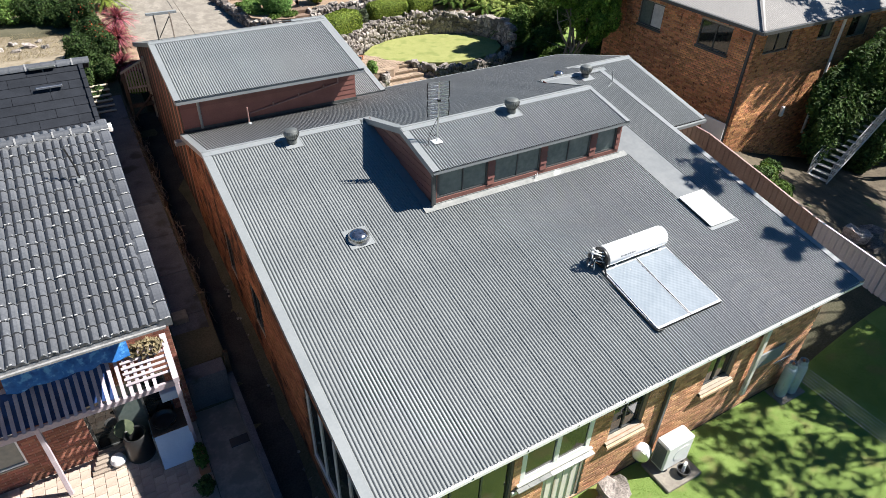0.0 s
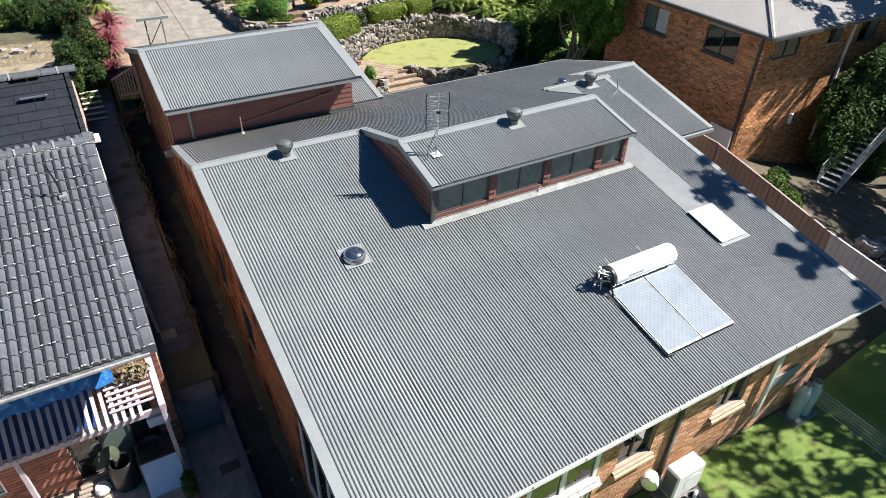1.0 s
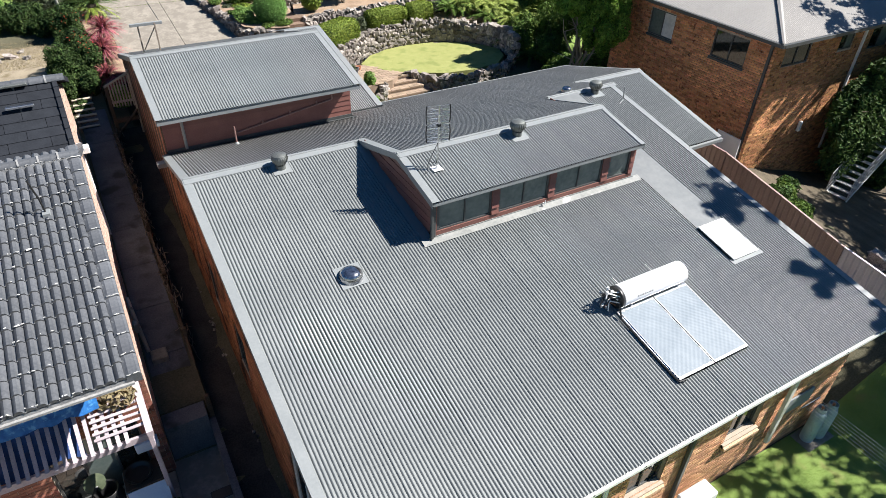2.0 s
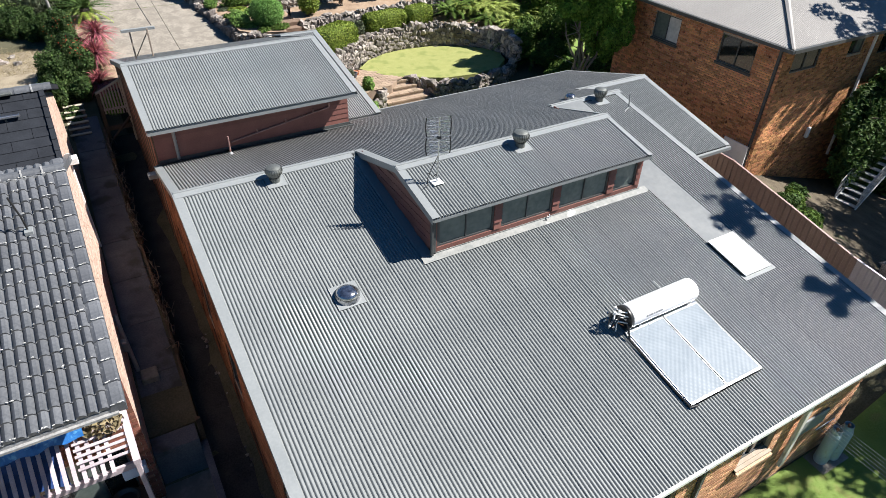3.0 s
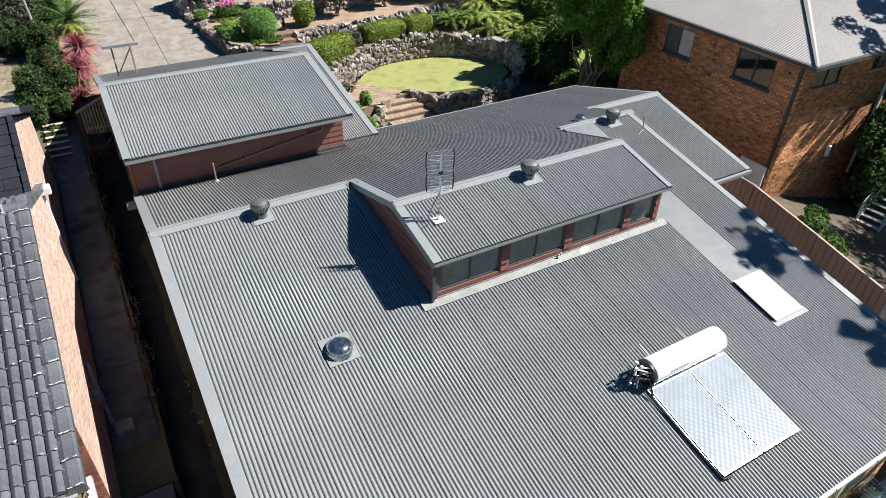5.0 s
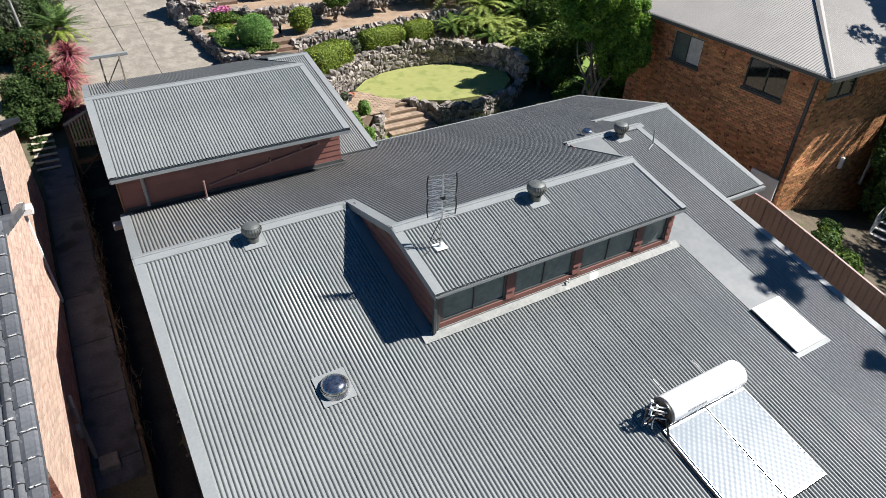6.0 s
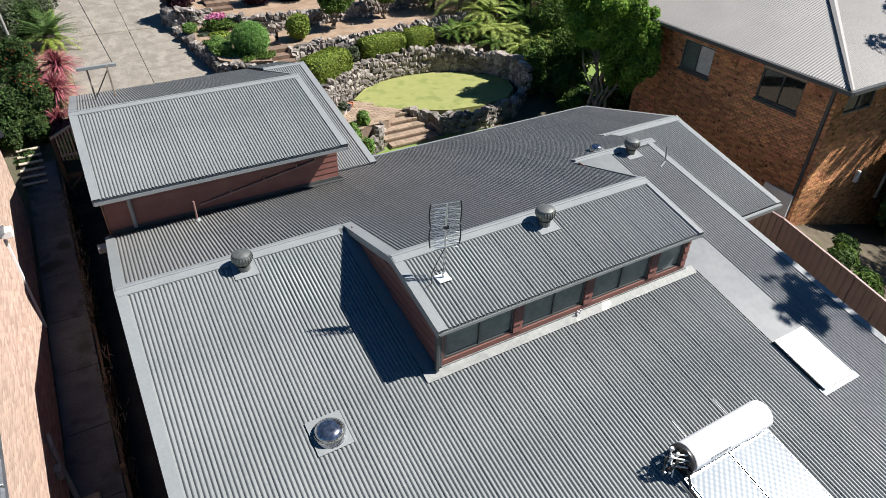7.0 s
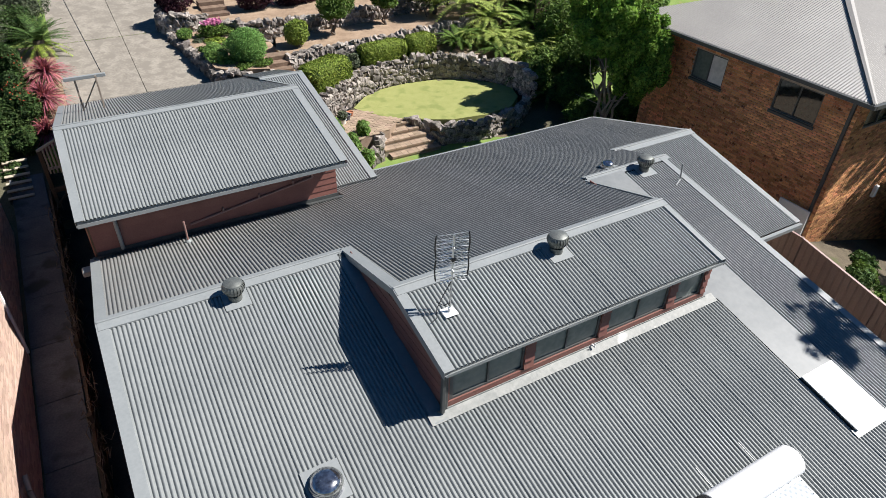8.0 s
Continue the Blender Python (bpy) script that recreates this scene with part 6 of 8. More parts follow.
# patio, lower than the side path
LIE[:] = TERR
patio = solo("patio", Shape().box((-9, 7.0, 0.9), (1.24, 11.38, 1.27)), MORTAR, "sandy clay paved patio", "patio", kind="structure")
pm = meshed("paver", Shape().soft((0, 0, 0), (0.222, 0.222, 0.05), 0.006), PAVER)
AT[patio] = Vector((0, 0, 0))
cnt = 0
prest = Shape()
for i in range(46):
    for j in range(19):
        x, y = 1.0 - i * 0.23, 11.14 - j * 0.23 - (0.115 if i % 2 else 0)
        if x > -2.4 and cnt < 300 and y > 8.2:
            piece("paver", pm, patio, (x, y, 1.245 + random.uniform(-0.002, 0.003)))
            cnt += 1
        else:
            prest.soft((x, y, 1.245), (x + 0.222, y + 0.222, 1.295), 0.006)
part("pavers", prest, PAVER, patio, kind="stuff")
pg = thing("pergola", (-1, 11, 1.3), "faded pinkish white timber pergola with slats and lattice", "pergola")
BY, BZ = 10.66, 3.5
part("beam", Shape().soft((-5.2, BY - 0.03, BZ - 0.16), (1.16, BY + 0.03, BZ + 0.0), 0.006), PINKWOOD, pg)
SLAT_UP = 0.62
part("beam", Shape().soft((-5.2, 11.3, BZ + SLAT_UP - 0.16), (1.16, 11.36, BZ + SLAT_UP - 0.03), 0.006), PINKWOOD, pg)
part("rafter", Shape().slab(1.06, 1.18, (BY - 0.12, BZ + 0.14), (11.36, BZ + SLAT_UP + 0.1), 0.12), PINKWOOD, pg)
for x in (1.1, -1.5, -4.1):
    part("post", Shape().soft((x - 0.045, BY - 0.045, 1.27), (x + 0.045, BY + 0.045, BZ - 0.02), 0.008), PINKWOOD, pg)
for k in range(40):
    x = 0.72 - k * 0.15
    part("slat", Shape().slab(x - 0.035, x + 0.035, (BY - 0.1, BZ + 0.03), (11.34, BZ + SLAT_UP), 0.025), PINKWOOD, pg)
for k in range(7):
    y = 10.72 + k * 0.09
    part("lattice_slat", Shape().slab(0.2, 1.06, (y, BZ + 0.075 + (y - 10.56) * 0.79), (y + 0.035, BZ + 0.075 + (y - 10.52) * 0.79), 0.015), PINKWOOD, pg)
tp = Shape()
for j in range(9):
    for i in range(31):
        x = -1.75 + 2.2 * i / 30
        q = j / 8
        tp.v.append((x, 11.3 - 0.25 * q + 0.02 * math.sin(i * 1.1 + j), 4.66 - 0.5 * q + 0.025 * math.sin(i * 0.8 + 2 * q)))
tp.f = [(j * 31 + i, j * 31 + i + 1, (j + 1) * 31 + i + 1, (j + 1) * 31 + i) for j in range(8) for i in range(30)]
solo("tarpaulin", Shape().add([(-2.6 + 0.2 * i, y + 0.03 * math.sin(i * 1.3), z + 0.04 * math.sin(i * 0.9 + y)) for y, z in ((11.25, 4.05), (11.0, 3.72), (10.78, 3.42)) for i in range(14)],
                              [(14 * j + i, 14 * j + i + 1, 14 * j + i + 15, 14 * j + i + 14) for j in (0, 1) for i in range(13)]), TARP_SHADED, "blue tarpaulin under the pergola slats, shade put into its colour", "tarpaulin", smooth=True)
solo("tarpaulin", tp, TARP, "crumpled blue tarpaulin hung under the eaves", "tarpaulin", smooth=True)
lt = leaf_cloud([(0.75, 11.2, 4.1, 0.35, 0.18, 0.22)], 260, 0.09, 9)
solo("dry_vine", lt, DRYGRASS, "dry brown vine leaves above the pergola", "plant", kind="stuff")
bn = thing("compost_bin", (-0.02, 11.05, 1.3), "black round plastic bin with open top", "bin")
part("body", Shape().lathe([(0.3, 0.0), (0.32, 0.1), (0.25, 0.68), (0.23, 0.7), (0.2, 0.68), (0.2, 0.3)], (-0.02, 11.02, 1.29), 28), BLACK, bn, smooth=True)
part("lid", Shape().lathe([(0.02, 0.0), (0.2, 0.0), (0.21, 0.02), (0.05, 0.05)], n=24, m=Matrix.Translation((-0.2, 11.24, 2.02)) @ pose(0, 0, 0, 60, 20, 0)), LEAF_GREY, bn, "pale grey-green lid")
pt = thing("round_pot", (-0.5, 10.95, 1.29), "white round watering pot lying on the paving", "pot")
part("pot", Shape().lathe([(0.05, 0.0), (0.13, 0.05), (0.165, 0.14), (0.13, 0.24), (0.06, 0.28)], (-0.5, 10.95, 1.295), 20), WHITE, pt, smooth=True)
part("spout", Shape().pipe([(-0.58, 10.92, 1.38), (-0.85, 10.86, 1.34)], 0.02), TIMBER, pt)
tb = thing("outdoor_bench", (0.75, 11.0, 1.29), "pale blue-grey bench cabinet with a black round grill", "bench")
part("top", Shape().soft((0.32, 10.72, 1.95), (1.08, 11.3, 2.0), 0.01), DARKTIMBER, tb)
part("front_panel", Shape().slab(0.34, 1.08, (10.3, 1.33), (10.7, 1.97), 0.03), PALEBLUE, tb, "pale blue-grey front panel")
part("side_panel", Shape().soft((0.3, 10.7, 1.3), (0.34, 11.3, 1.95), 0.008), TRIM, tb)
part("grill", Shape().lathe([(0.2, 0.0), (0.26, 0.06), (0.28, 0.12), (0.25, 0.12), (0.2, 0.05)], (0.62, 11.02, 2.0), 28), BLACK, tb, "black round grill bowl", smooth=True)
hb = thing("wall_box", (0.95, 11.3, 2.5), "pale blue service box on the brick wall", "box")
part("case", Shape().soft((0.7, 11.24, 2.35), (1.15, 11.39, 2.62), 0.015), PALEBLUE, hb)
wd = thing("plank_pile", (-0.75, 11.1, 1.3), "pile of loose timber planks against the door", "planks")
for k in range(5):
    part("plank", Shape().soft((-1.05 + 0.05 * k, 10.85 + 0.08 * k, 1.31 + 0.05 * k), (-0.35 + 0.03 * k, 10.97 + 0.08 * k, 1.355 + 0.05 * k), 0.006), TIMBER, wd)
pl = thing("planter_box", (1.12, 10.3, 1.29), "terracotta trough with low green plants", "planter")
part("trough", Shape().soft((1.0, 9.75, 1.3), (1.22, 10.5, 1.5), 0.015), TERRA, pl)
part("plants", leaf_cloud([(1.11, 10.12, 1.55, 0.14, 0.36, 0.14)], 500, 0.06, 4), LEAF_MID, pl, kind="stuff")
bush("shrub", (1.05, 9.35, 1.28), (0.22, 0.25, 0.2), 600, 0.06, LEAF_DARK, "small dark green shrub beside the patio", 31)
LIE[:] = (1.0, Vector((0, 0, 0)))
for k in range(6):
    y = 27.38 + k * 0.31
    z = ground_z(1.8, y + 0.1) + 0.14
    gs = thing("garden_step", (1.58, y, z - 0.2), "weathered timber garden step with a pale tread on the bank", "step", "timber steps")
    # Dark riser stands in for the shaded gap below the tread.
    part("riser", Shape().box((1.26, y + 0.03, z - 0.22), (1.95, y + 0.12, z - 0.012)), BARK, gs, "riser dark as the shaded gap under the tread")
    # Tread paler than the timber, with the sun on it in the colour.
    part("tread", Shape().soft((1.24, y, z - 0.012), (1.97, y + 0.14, z + 0.03), 0.01), PALEWOOD, gs)
pf = thing("picket_gate", (3.0, 27.2, 3.3), "pale weathered timber picket gate across the side passage", "gate")
for k in range(8):
    x = 2.6 + k * 0.1
    part("picket", Shape().soft((x, 27.18, 3.4 - 0.01 * k), (x + 0.05, 27.21, 4.24 + 0.045 * k), 0.008), PALEWOOD, pf)
part("rail", Shape().slab(2.52, 3.4, (27.215, 3.6), (27.25, 3.6), 0.08), PALEWOOD, pf)
part("rail", Shape().add([(2.46, 27.15, 4.18), (3.43, 27.15, 4.62), (3.43, 27.22, 4.62), (2.46, 27.22, 4.18), (2.46, 27.15, 4.26), (3.43, 27.15, 4.7), (3.43, 27.22, 4.7), (2.46, 27.22, 4.26)],
                         [(3, 2, 1, 0), (4, 5, 6, 7), (0, 1, 5, 4), (1, 2, 6, 5), (2, 3, 7, 6), (3, 0, 4, 7)]), PALEWOOD, pf)
part("post", Shape().soft((2.46, 27.15, 2.2), (2.58, 27.27, 4.22), 0.01), DARKTIMBER, pf)
part("post", Shape().soft((3.36, 27.15, 2.2), (3.43, 27.25, 4.75), 0.01), PALEWOOD, pf)
part("brace", Shape().slab(2.56, 3.38, (27.1, 2.9), (27.14, 2.95), 0.12).rod((2.58, 27.12, 2.4), (3.38, 27.12, 3.2), 0.05, n=6), DARKTIMBER, pf, "dark low timber bars")
bush("shrub", (2.95, 28.0, 3.0), (0.42, 0.35, 0.5), 1500, 0.08, LEAF_BRIGHT, "bright green plant behind the picket gate", 261)
vine = Shape()
rvn = random.Random(33)
for k in range(150):
    y = rvn.uniform(15.0, 26.8)
    z = ground_z(2.2, y) + rvn.uniform(-0.3, 0.45)
    p = Vector((2.4 + rvn.uniform(-0.06, 0.1), y, z))
    for _ in range(3):
        q = p + Vector((rvn.uniform(-0.12, 0.12), rvn.uniform(-0.35, 0.35), rvn.uniform(-0.22, 0.24)))
        vine.rod(p, q, 0.012, 0.007, n=4, caps=False)
        p = q
solo("dry_vine", vine, BARK, "tangle of dry brown vine stems along the timber fence", "plant", kind="stuff")

# ---- right boundary fence ----
FX = 20.6


def fence_top(y):
    return ramp(y, (2, 2.0), (6.4, 2.25), (8.3, 2.45), (13.4, 3.5), (16, 3.6))


fe = thing("steel_fence", (FX, 9, 0.8), "pinkish brown ribbed steel fence along the boundary", "fence")
for k in range(6):
    y0 = 1.6 + k * 2.4
    tz_, step = fence_top(y0 + 1.2), 2.4 / 12
    pn = Shape()
    pts = []
    for i in range(13):
        y = y0 + i * step
        for dy, dx in ((0.0, 0.0), (step * 0.6, 0.0), (step * 0.7, 0.03), (step * 0.9, 0.03)):
            if i < 12:
                pts.append((FX + dx, y + dy))
    pts.append((FX, y0 + 2.4))
    ta, tb_ = fence_top(y0), fence_top(y0 + 2.4)
    for (xa, ya), (xb, yb) in zip(pts, pts[1:]):
        za, zb = ta + (tb_ - ta) * (ya - y0) / 2.4, ta + (tb_ - ta) * (yb - y0) / 2.4
        pn.add([(xa, ya, za - 1.9), (xb, yb, zb - 1.9), (xb, yb, zb), (xa, ya, za)], [(0, 1, 2, 3)])
    steel = FENCE_PALE if k < 3 else FENCE
    part("panel", pn, steel, fe, "pale lilac-grey panel" if k < 3 else "")
    part("rail", Shape().slab(FX - 0.02, FX + 0.05, (y0, ta + 0.03), (y0 + 2.4, tb_ + 0.03), 0.05), steel, fe)
    part("post", Shape().box((FX - 0.025, y0 - 0.03, ta - 2.0), (FX + 0.055, y0 + 0.03, ta + 0.04)), steel, fe)

yard = Shape()
yx, yy_ = line_steps((20.7, 40.0, 0.7)), line_steps((0.0, 15.05, 0.7))
for b in yy_:
    for a in yx:
        yard.v.append((a, b, ground_z(a, b) + 0.06))
nyx = len(yx)
yard.f = [(j * nyx + i, j * nyx + i + 1, (j + 1) * nyx + i + 1, (j + 1) * nyx + i) for j in range(len(yy_) - 1) for i in range(nyx - 1)]
solo("yard", yard, EARTH, "bare brown yard with leaf litter in dappled shade", "yard", kind="structure", smooth=True)
for i, (x, y, r) in enumerate(((23.0, 13.6, 0.4), (23.6, 13.0, 0.5), (24.5, 13.2, 0.5), (22.4, 12.4, 0.4), (23.2, 11.8, 0.5), (25.6, 13.8, 0.5), (22.6, 11.2, 0.35), (24.0, 12.2, 0.4))):
    bush("shrub", (x, y, ground_z(x, y) - 0.1), (r, r, r * 0.5), 900, 0.1, LEAF_DARK if i % 2 else LEAF_MID, "low leafy plant behind the steel fence", 130 + i)
for i, (x, y, s) in enumerate(((23.3, 8.6, 0.9), (23.9, 8.9, 0.7), (24.6, 8.7, 0.8), (23.6, 8.0, 0.6))):
    o = new("boulder", ROCKS[i])
    o.location, o.scale, o.rotation_euler = (x, y, ground_z(x, y) + s * 0.2), (s * 1.3, s, s * 0.8), (0.1, 0.2, i)
    tagged(o, "rough grey garden rock in the shaded yard", "rock", "rocks in the yard")

# ---- brick house behind the fence ----
CURTAIN = mat("pale_curtained_glass", (0.45, 0.48, 0.49), (0.66, 0.68, 0.67), scale=1.2, fine=6, rough=0.1)
rh = thing("two_storey_house", (28, 19, 1), "two-storey orange brick house with pale grey hipped steel roof", "house")
RX, RY, RZ1 = 23.96, 15.1, 6.62
h_w = [(16.25, 17.85, 5.1, 6.15), (19.9, 21.3, 5.05, 6.1)]
rwl = part("wall", wall_shape("y", RX, 0.24, RY, 22.1, -0.6, RZ1, h_w), MORTAR, rh)
bricks(rwl, "y", RX, -1, RY, 22.1, 0.2, 6.5, BRICK, h_w, near=lambda a, z: a < 18.6 and z > 3.6)
h_f = [(24.5, 26.05, 5.4, 6.5), (27.85, 28.75, 5.55, 6.4), (29.95, 31.3, 5.3, 6.4)]
rwf = part("wall", wall_shape("x", RY, 0.24, RX + 0.24, 36, -2.0, RZ1, h_f), MORTAR, rh)
bricks(rwf, "x", RY, -1, RX + 0.0, 36, -1.4, 6.5, BRICK, h_f, near=lambda a, z: a < 27.5 and z > 2.6)
rwb = part("wall", wall_shape("y", RX + 0.35, 0.24, 22.1, 23.7, 0.2, RZ1), MORTAR, rh)
bricks(rwb, "y", RX + 0.35, -1, 22.1, 23.7, 1.2, 6.5, BRICK)
part("wall", wall_shape("x", 23.7, -0.24, RX + 0.59, 36, 0, RZ1), MORTAR, rh)
for (a0, a1, z0, z1), pm_ in zip(h_w, ([DARKGLASS, DARKGLASS], [PANE, CURTAIN])):
    window(rh, "y", RX, -1, a0, a1, z0, z1, DARKPAINT, pm_[::-1], 2, deep=0.06)
    part("window_sill", Shape().soft((RX - 0.06, a0 - 0.04, z0 - 0.11), (RX + 0.05, a1 + 0.04, z0 - 0.01), 0.01), DARKPAINT, rh)
part("curtain", Shape().box((RX + 0.09, 19.95, 5.1), (RX + 0.11, 20.55, 6.05)), WHITE, rh)
for a0, a1, z0, z1 in h_f:
    window(rh, "x", RY, -1, a0, a1, z0, z1, DARKPAINT, [DARKGLASS, PANE] if a0 > 26 else [DARKGLASS], 2, deep=0.06)
part("downpipe", Shape().soft((RX - 0.1, RY + 0.12, 0.3), (RX - 0.012, RY + 0.22, 6.55), 0.01), DARKPAINT, rh, "dark brown downpipe")
part("downpipe", Shape().soft((29.3, RY - 0.1, 1.0), (29.4, RY - 0.012, 6.5), 0.01), WHITE, rh, "white downpipe")
part("wall_light", Shape().soft((27.05, RY - 0.14, 2.3), (27.2, RY - 0.012, 2.75), 0.02), WHITE, rh, "white wall light")
# hipped roof
EX, EY, EZ, BACK_Y = 23.2, 14.45, 6.67, 24.3
HR, HZ = 5.0, 8.65
rroof2 = part("roof", Shape().add([(EX, EY, EZ - 0.05), (37, EY, EZ - 0.05), (37, BACK_Y, EZ - 0.05), (EX, BACK_Y, EZ - 0.05), (EX + 4.2, EY + 4.2, EZ + 1.55), (34, EY + 4.2, EZ + 1.55)],
                                  [(0, 1, 5, 4), (3, 4, 5, 2), (0, 4, 3), (1, 2, 5), (3, 2, 1, 0)]), ROOFPALE, rh)
K = 1.6 / 4.2


def hip_sheet(side):
    """One roof face of corrugated steel, its sheets cut along the hips."""
    s = Shape()
    p = 0.1
    if side == "west":
        n = int((BACK_Y - EY) / p * 4)
        for i in range(n + 1):
            y = EY + (BACK_Y - EY) * i / n
            run = max(0.02, min(y - EY, BACK_Y - y, 4.2))
            dz = 0.011 * math.cos(2 * math.pi * (y - EY) / p)
            s.v += [(EX, y, EZ + dz), (EX + run, y, EZ + K * run + dz)]
    else:
        n = int((37 - EX) / p * 4)
        for i in range(n + 1):
            x = EX + (37 - EX) * i / n
            run = max(0.02, min(x - EX, 4.2))
            dz = 0.011 * math.cos(2 * math.pi * (x - EX) / p)
            s.v += [(x, EY, EZ + dz), (x, EY + run, EZ + K * run + dz)]
    s.f = [(2 * i, 2 * i + 1, 2 * i + 3, 2 * i + 2) if side == "west" else (2 * i, 2 * i + 2, 2 * i + 3, 2 * i + 1) for i in range(n)]
    return part("roof_face", s, ROOFPALE, rroof2, smooth=True)


hip_sheet("west")
hip_sheet("front")
hc = Shape()
hc.add([(EX - 0.02, EY - 0.1, EZ + 0.03), (EX - 0.1 + 0.0, EY - 0.02, EZ + 0.03), (EX + 4.1, EY + 4.3, EZ + 1.62), (EX + 4.3, EY + 4.1, EZ + 1.62), (EX + 0.0, EY + 0.0, EZ + 0.07), (EX + 4.2, EY + 4.2, EZ + 1.67)],
       [(0, 4, 5, 3), (4, 1, 2, 5)])
part("hip_capping", hc, ROOFPALE, rroof2)
part("gutter", Shape().box((EX - 0.11, EY - 0.1, EZ - 0.13), (EX - 0.0, BACK_Y, EZ - 0.01)).box((EX, EY - 0.11, EZ - 0.13), (37, EY, EZ - 0.01)), DARKPAINT, rroof2, "dark brown gutter")
part("soffit", Shape().box((EX, EY, EZ - 0.12), (RX + 0.05, BACK_Y, EZ - 0.09)).box((RX + 0.05, EY, EZ - 0.12), (37, RY + 0.05, EZ - 0.09)), CREAM, rh)
solo("metal_sheet", Shape().soft((23.55, 15.1, 1.2), (23.62, 16.2, 2.65), 0.01), WHITE, "pale grey-white sheet leaning by the brick wall", "panel")

# outside stair
GALV = mat("galvanised_steel", (0.5, 0.5, 0.49), (0.6, 0.6, 0.59), scale=4, fine=30, rough=0.5, metal=0.2)
BALUSTER = meshed("baluster", Shape().rod((0, 0, 0), (0, 0, 0.93), 0.008, n=4), GALV)
st = thing("metal_stair", (29, 13, 0), "galvanised steel outdoor stair with mesh sides", "stair")
S0, S1 = Vector((28.15, 13.0, -0.15)), Vector((33.0, 13.5, 3.1))
dd = (S1 - S0)
sd_ = Vector((-dd.y, dd.x, 0)).normalized()
for k in range(18):
    c = S0 + dd * (k + 0.5) / 18
    part("tread", Shape().soft((-0.11, -0.42, -0.02), (0.11, 0.42, 0.02), 0.006, Matrix.Translation(c) @ pose(0, 0, 0, 0, 0, math.degrees(math.atan2(dd.y, dd.x)))), GALV, st)
for sg in (-1, 1):
    o = sd_ * 0.45 * sg
    part("stringer", Shape().rod(S0 + o, S1 + o, 0.032, n=6), GALV, st)
    part("handrail", Shape().rod(S0 + o + Vector((0, 0, 0.95)), S1 + o + Vector((0, 0, 0.95)), 0.017, n=8).rod(S0 + o, S0 + o + Vector((0, 0, 0.95)), 0.017, n=8), GALV, st)
    for k in range(64):
        c = S0 + dd * k / 64 + o
        piece("baluster", BALUSTER, st, c)
    for z in (0.3, 0.6):
        part("mid_rail", Shape().rod(S0 + o + Vector((0, 0, z)), S1 + o + Vector((0, 0, z)), 0.01, n=4), GALV, st)

for i, (x, y, r) in enumerate(((33.4, 14.0, 1.5), (35.6, 13.9, 1.7), (37.8, 13.6, 1.8), (30.6, 14.3, 1.0))):
    bush("shrub", (x, y, ground_z(x, y) - 0.1), (r, 0.85, r * 1.3), 7000, 0.14, LEAF_DARK, "tall dark evergreen shrub beside the metal stair", 230 + i, n=14)
tree("tree", (29.6, 14.1, -0.4), [(28.8, 14.0, 4.0), (30.2, 13.8, 4.8), (31.8, 14.1, 4.0)], lumps((31.2, 14.0, 3.0), (4.0, 0.9, 3.3), 60, 5, 0.3), 60000, 0.13, LEAF_DARK, "dense dark green tree against the brick house", 0.13, 7)
# tall trees behind and beside the camera whose shade falls on lawn and roof
for i, (x, y, z, rx, rz, n) in enumerate(((25.1, 7.6, 14.4, 1.75, 0.7, 18), (24.8, 4.55, 13.9, 1.0, 0.6, 16), (25.35, 2.65, 13.6, 0.7, 0.5, 16), (24.1, 3.1, 9.6, 1.1, 1.0, 8), (38.0, 9.8, 9.4, 3.0, 1.8, 24), (26.9, 2.0, 9.6, 2.5, 2.0, 30), (23.2, 0.7, 11.2, 3.0, 1.4, 60), (34.2, 13.2, 13.6, 2.8, 2.2, 30), (34.0, 8.0, 9.6, 3.4, 1.8, 34), (32.0, 4.6, 9.8, 3.2, 1.8, 44))):
    b = (x + 0.5, y - 0.6, ground_z(x, y) - 0.2)
    tree("tree", b, [(x - 0.8, y, z), (x + 0.9, y + 0.6, z + 0.6), (x, y - 0.9, z + 0.3)], lumps((x, y, z), (rx, rx, rz), n, 60 + i, 0.12 if n == 60 else 0.17 if z > 10 else 0.28), 1300 if n == 60 else 2800 if n == 30 and z > 10 else 800 if z > 10 else 5600, 0.2, LEAF_MID, "tall broad-leaved tree that shades lawn and roof", 0.09, 20 + i)

# ---- driveway and terraces ----
dv = thing("driveway", (6, 34, 4), "pale weathered concrete driveway with joints", "driveway", kind="structure")


def drive_z(y):
    return 3.95 + 0.075 * (y - 32)


yj = [29.75, 31.4, 37.2, 60]
for a, b in zip(yj, yj[1:]):
    for x0, x1 in ((3.55, 6.25), (6.27, 8.75)):
        part("slab", Shape().slab(x0, x1, (a + 0.012, drive_z(a)), (b - 0.012, drive_z(b)), 0.3), CONCRETE, dv)
part("joint_grass", blades(lambda r: (r.uniform(3.9, 8.4), 37.2 + r.uniform(-0.03, 0.03), drive_z(37.2) - 0.02), 900, 0.05, 12), GRASSB, dv, kind="stuff")


for x0, x1, mm, nm, lab in ((1.6, 3.54, SOIL, "verge_strip", "mulched strip beside the driveway"), (8.76, 12.0, SOIL, "verge_strip", "mulched ground beside the driveway")):
    solo(nm, Shape().slab(x0, x1, (29.75, drive_z(29.75) - 0.01), (37.3, drive_z(37.3) - 0.01), 0.4), mm, lab, "garden bed", kind="structure")
solo("lawn", Shape().slab(-6, 3.54, (37.32, drive_z(37.3)), (60, drive_z(60)), 0.4), LAWN, "bright green lawn beside the driveway", "lawn", kind="structure")


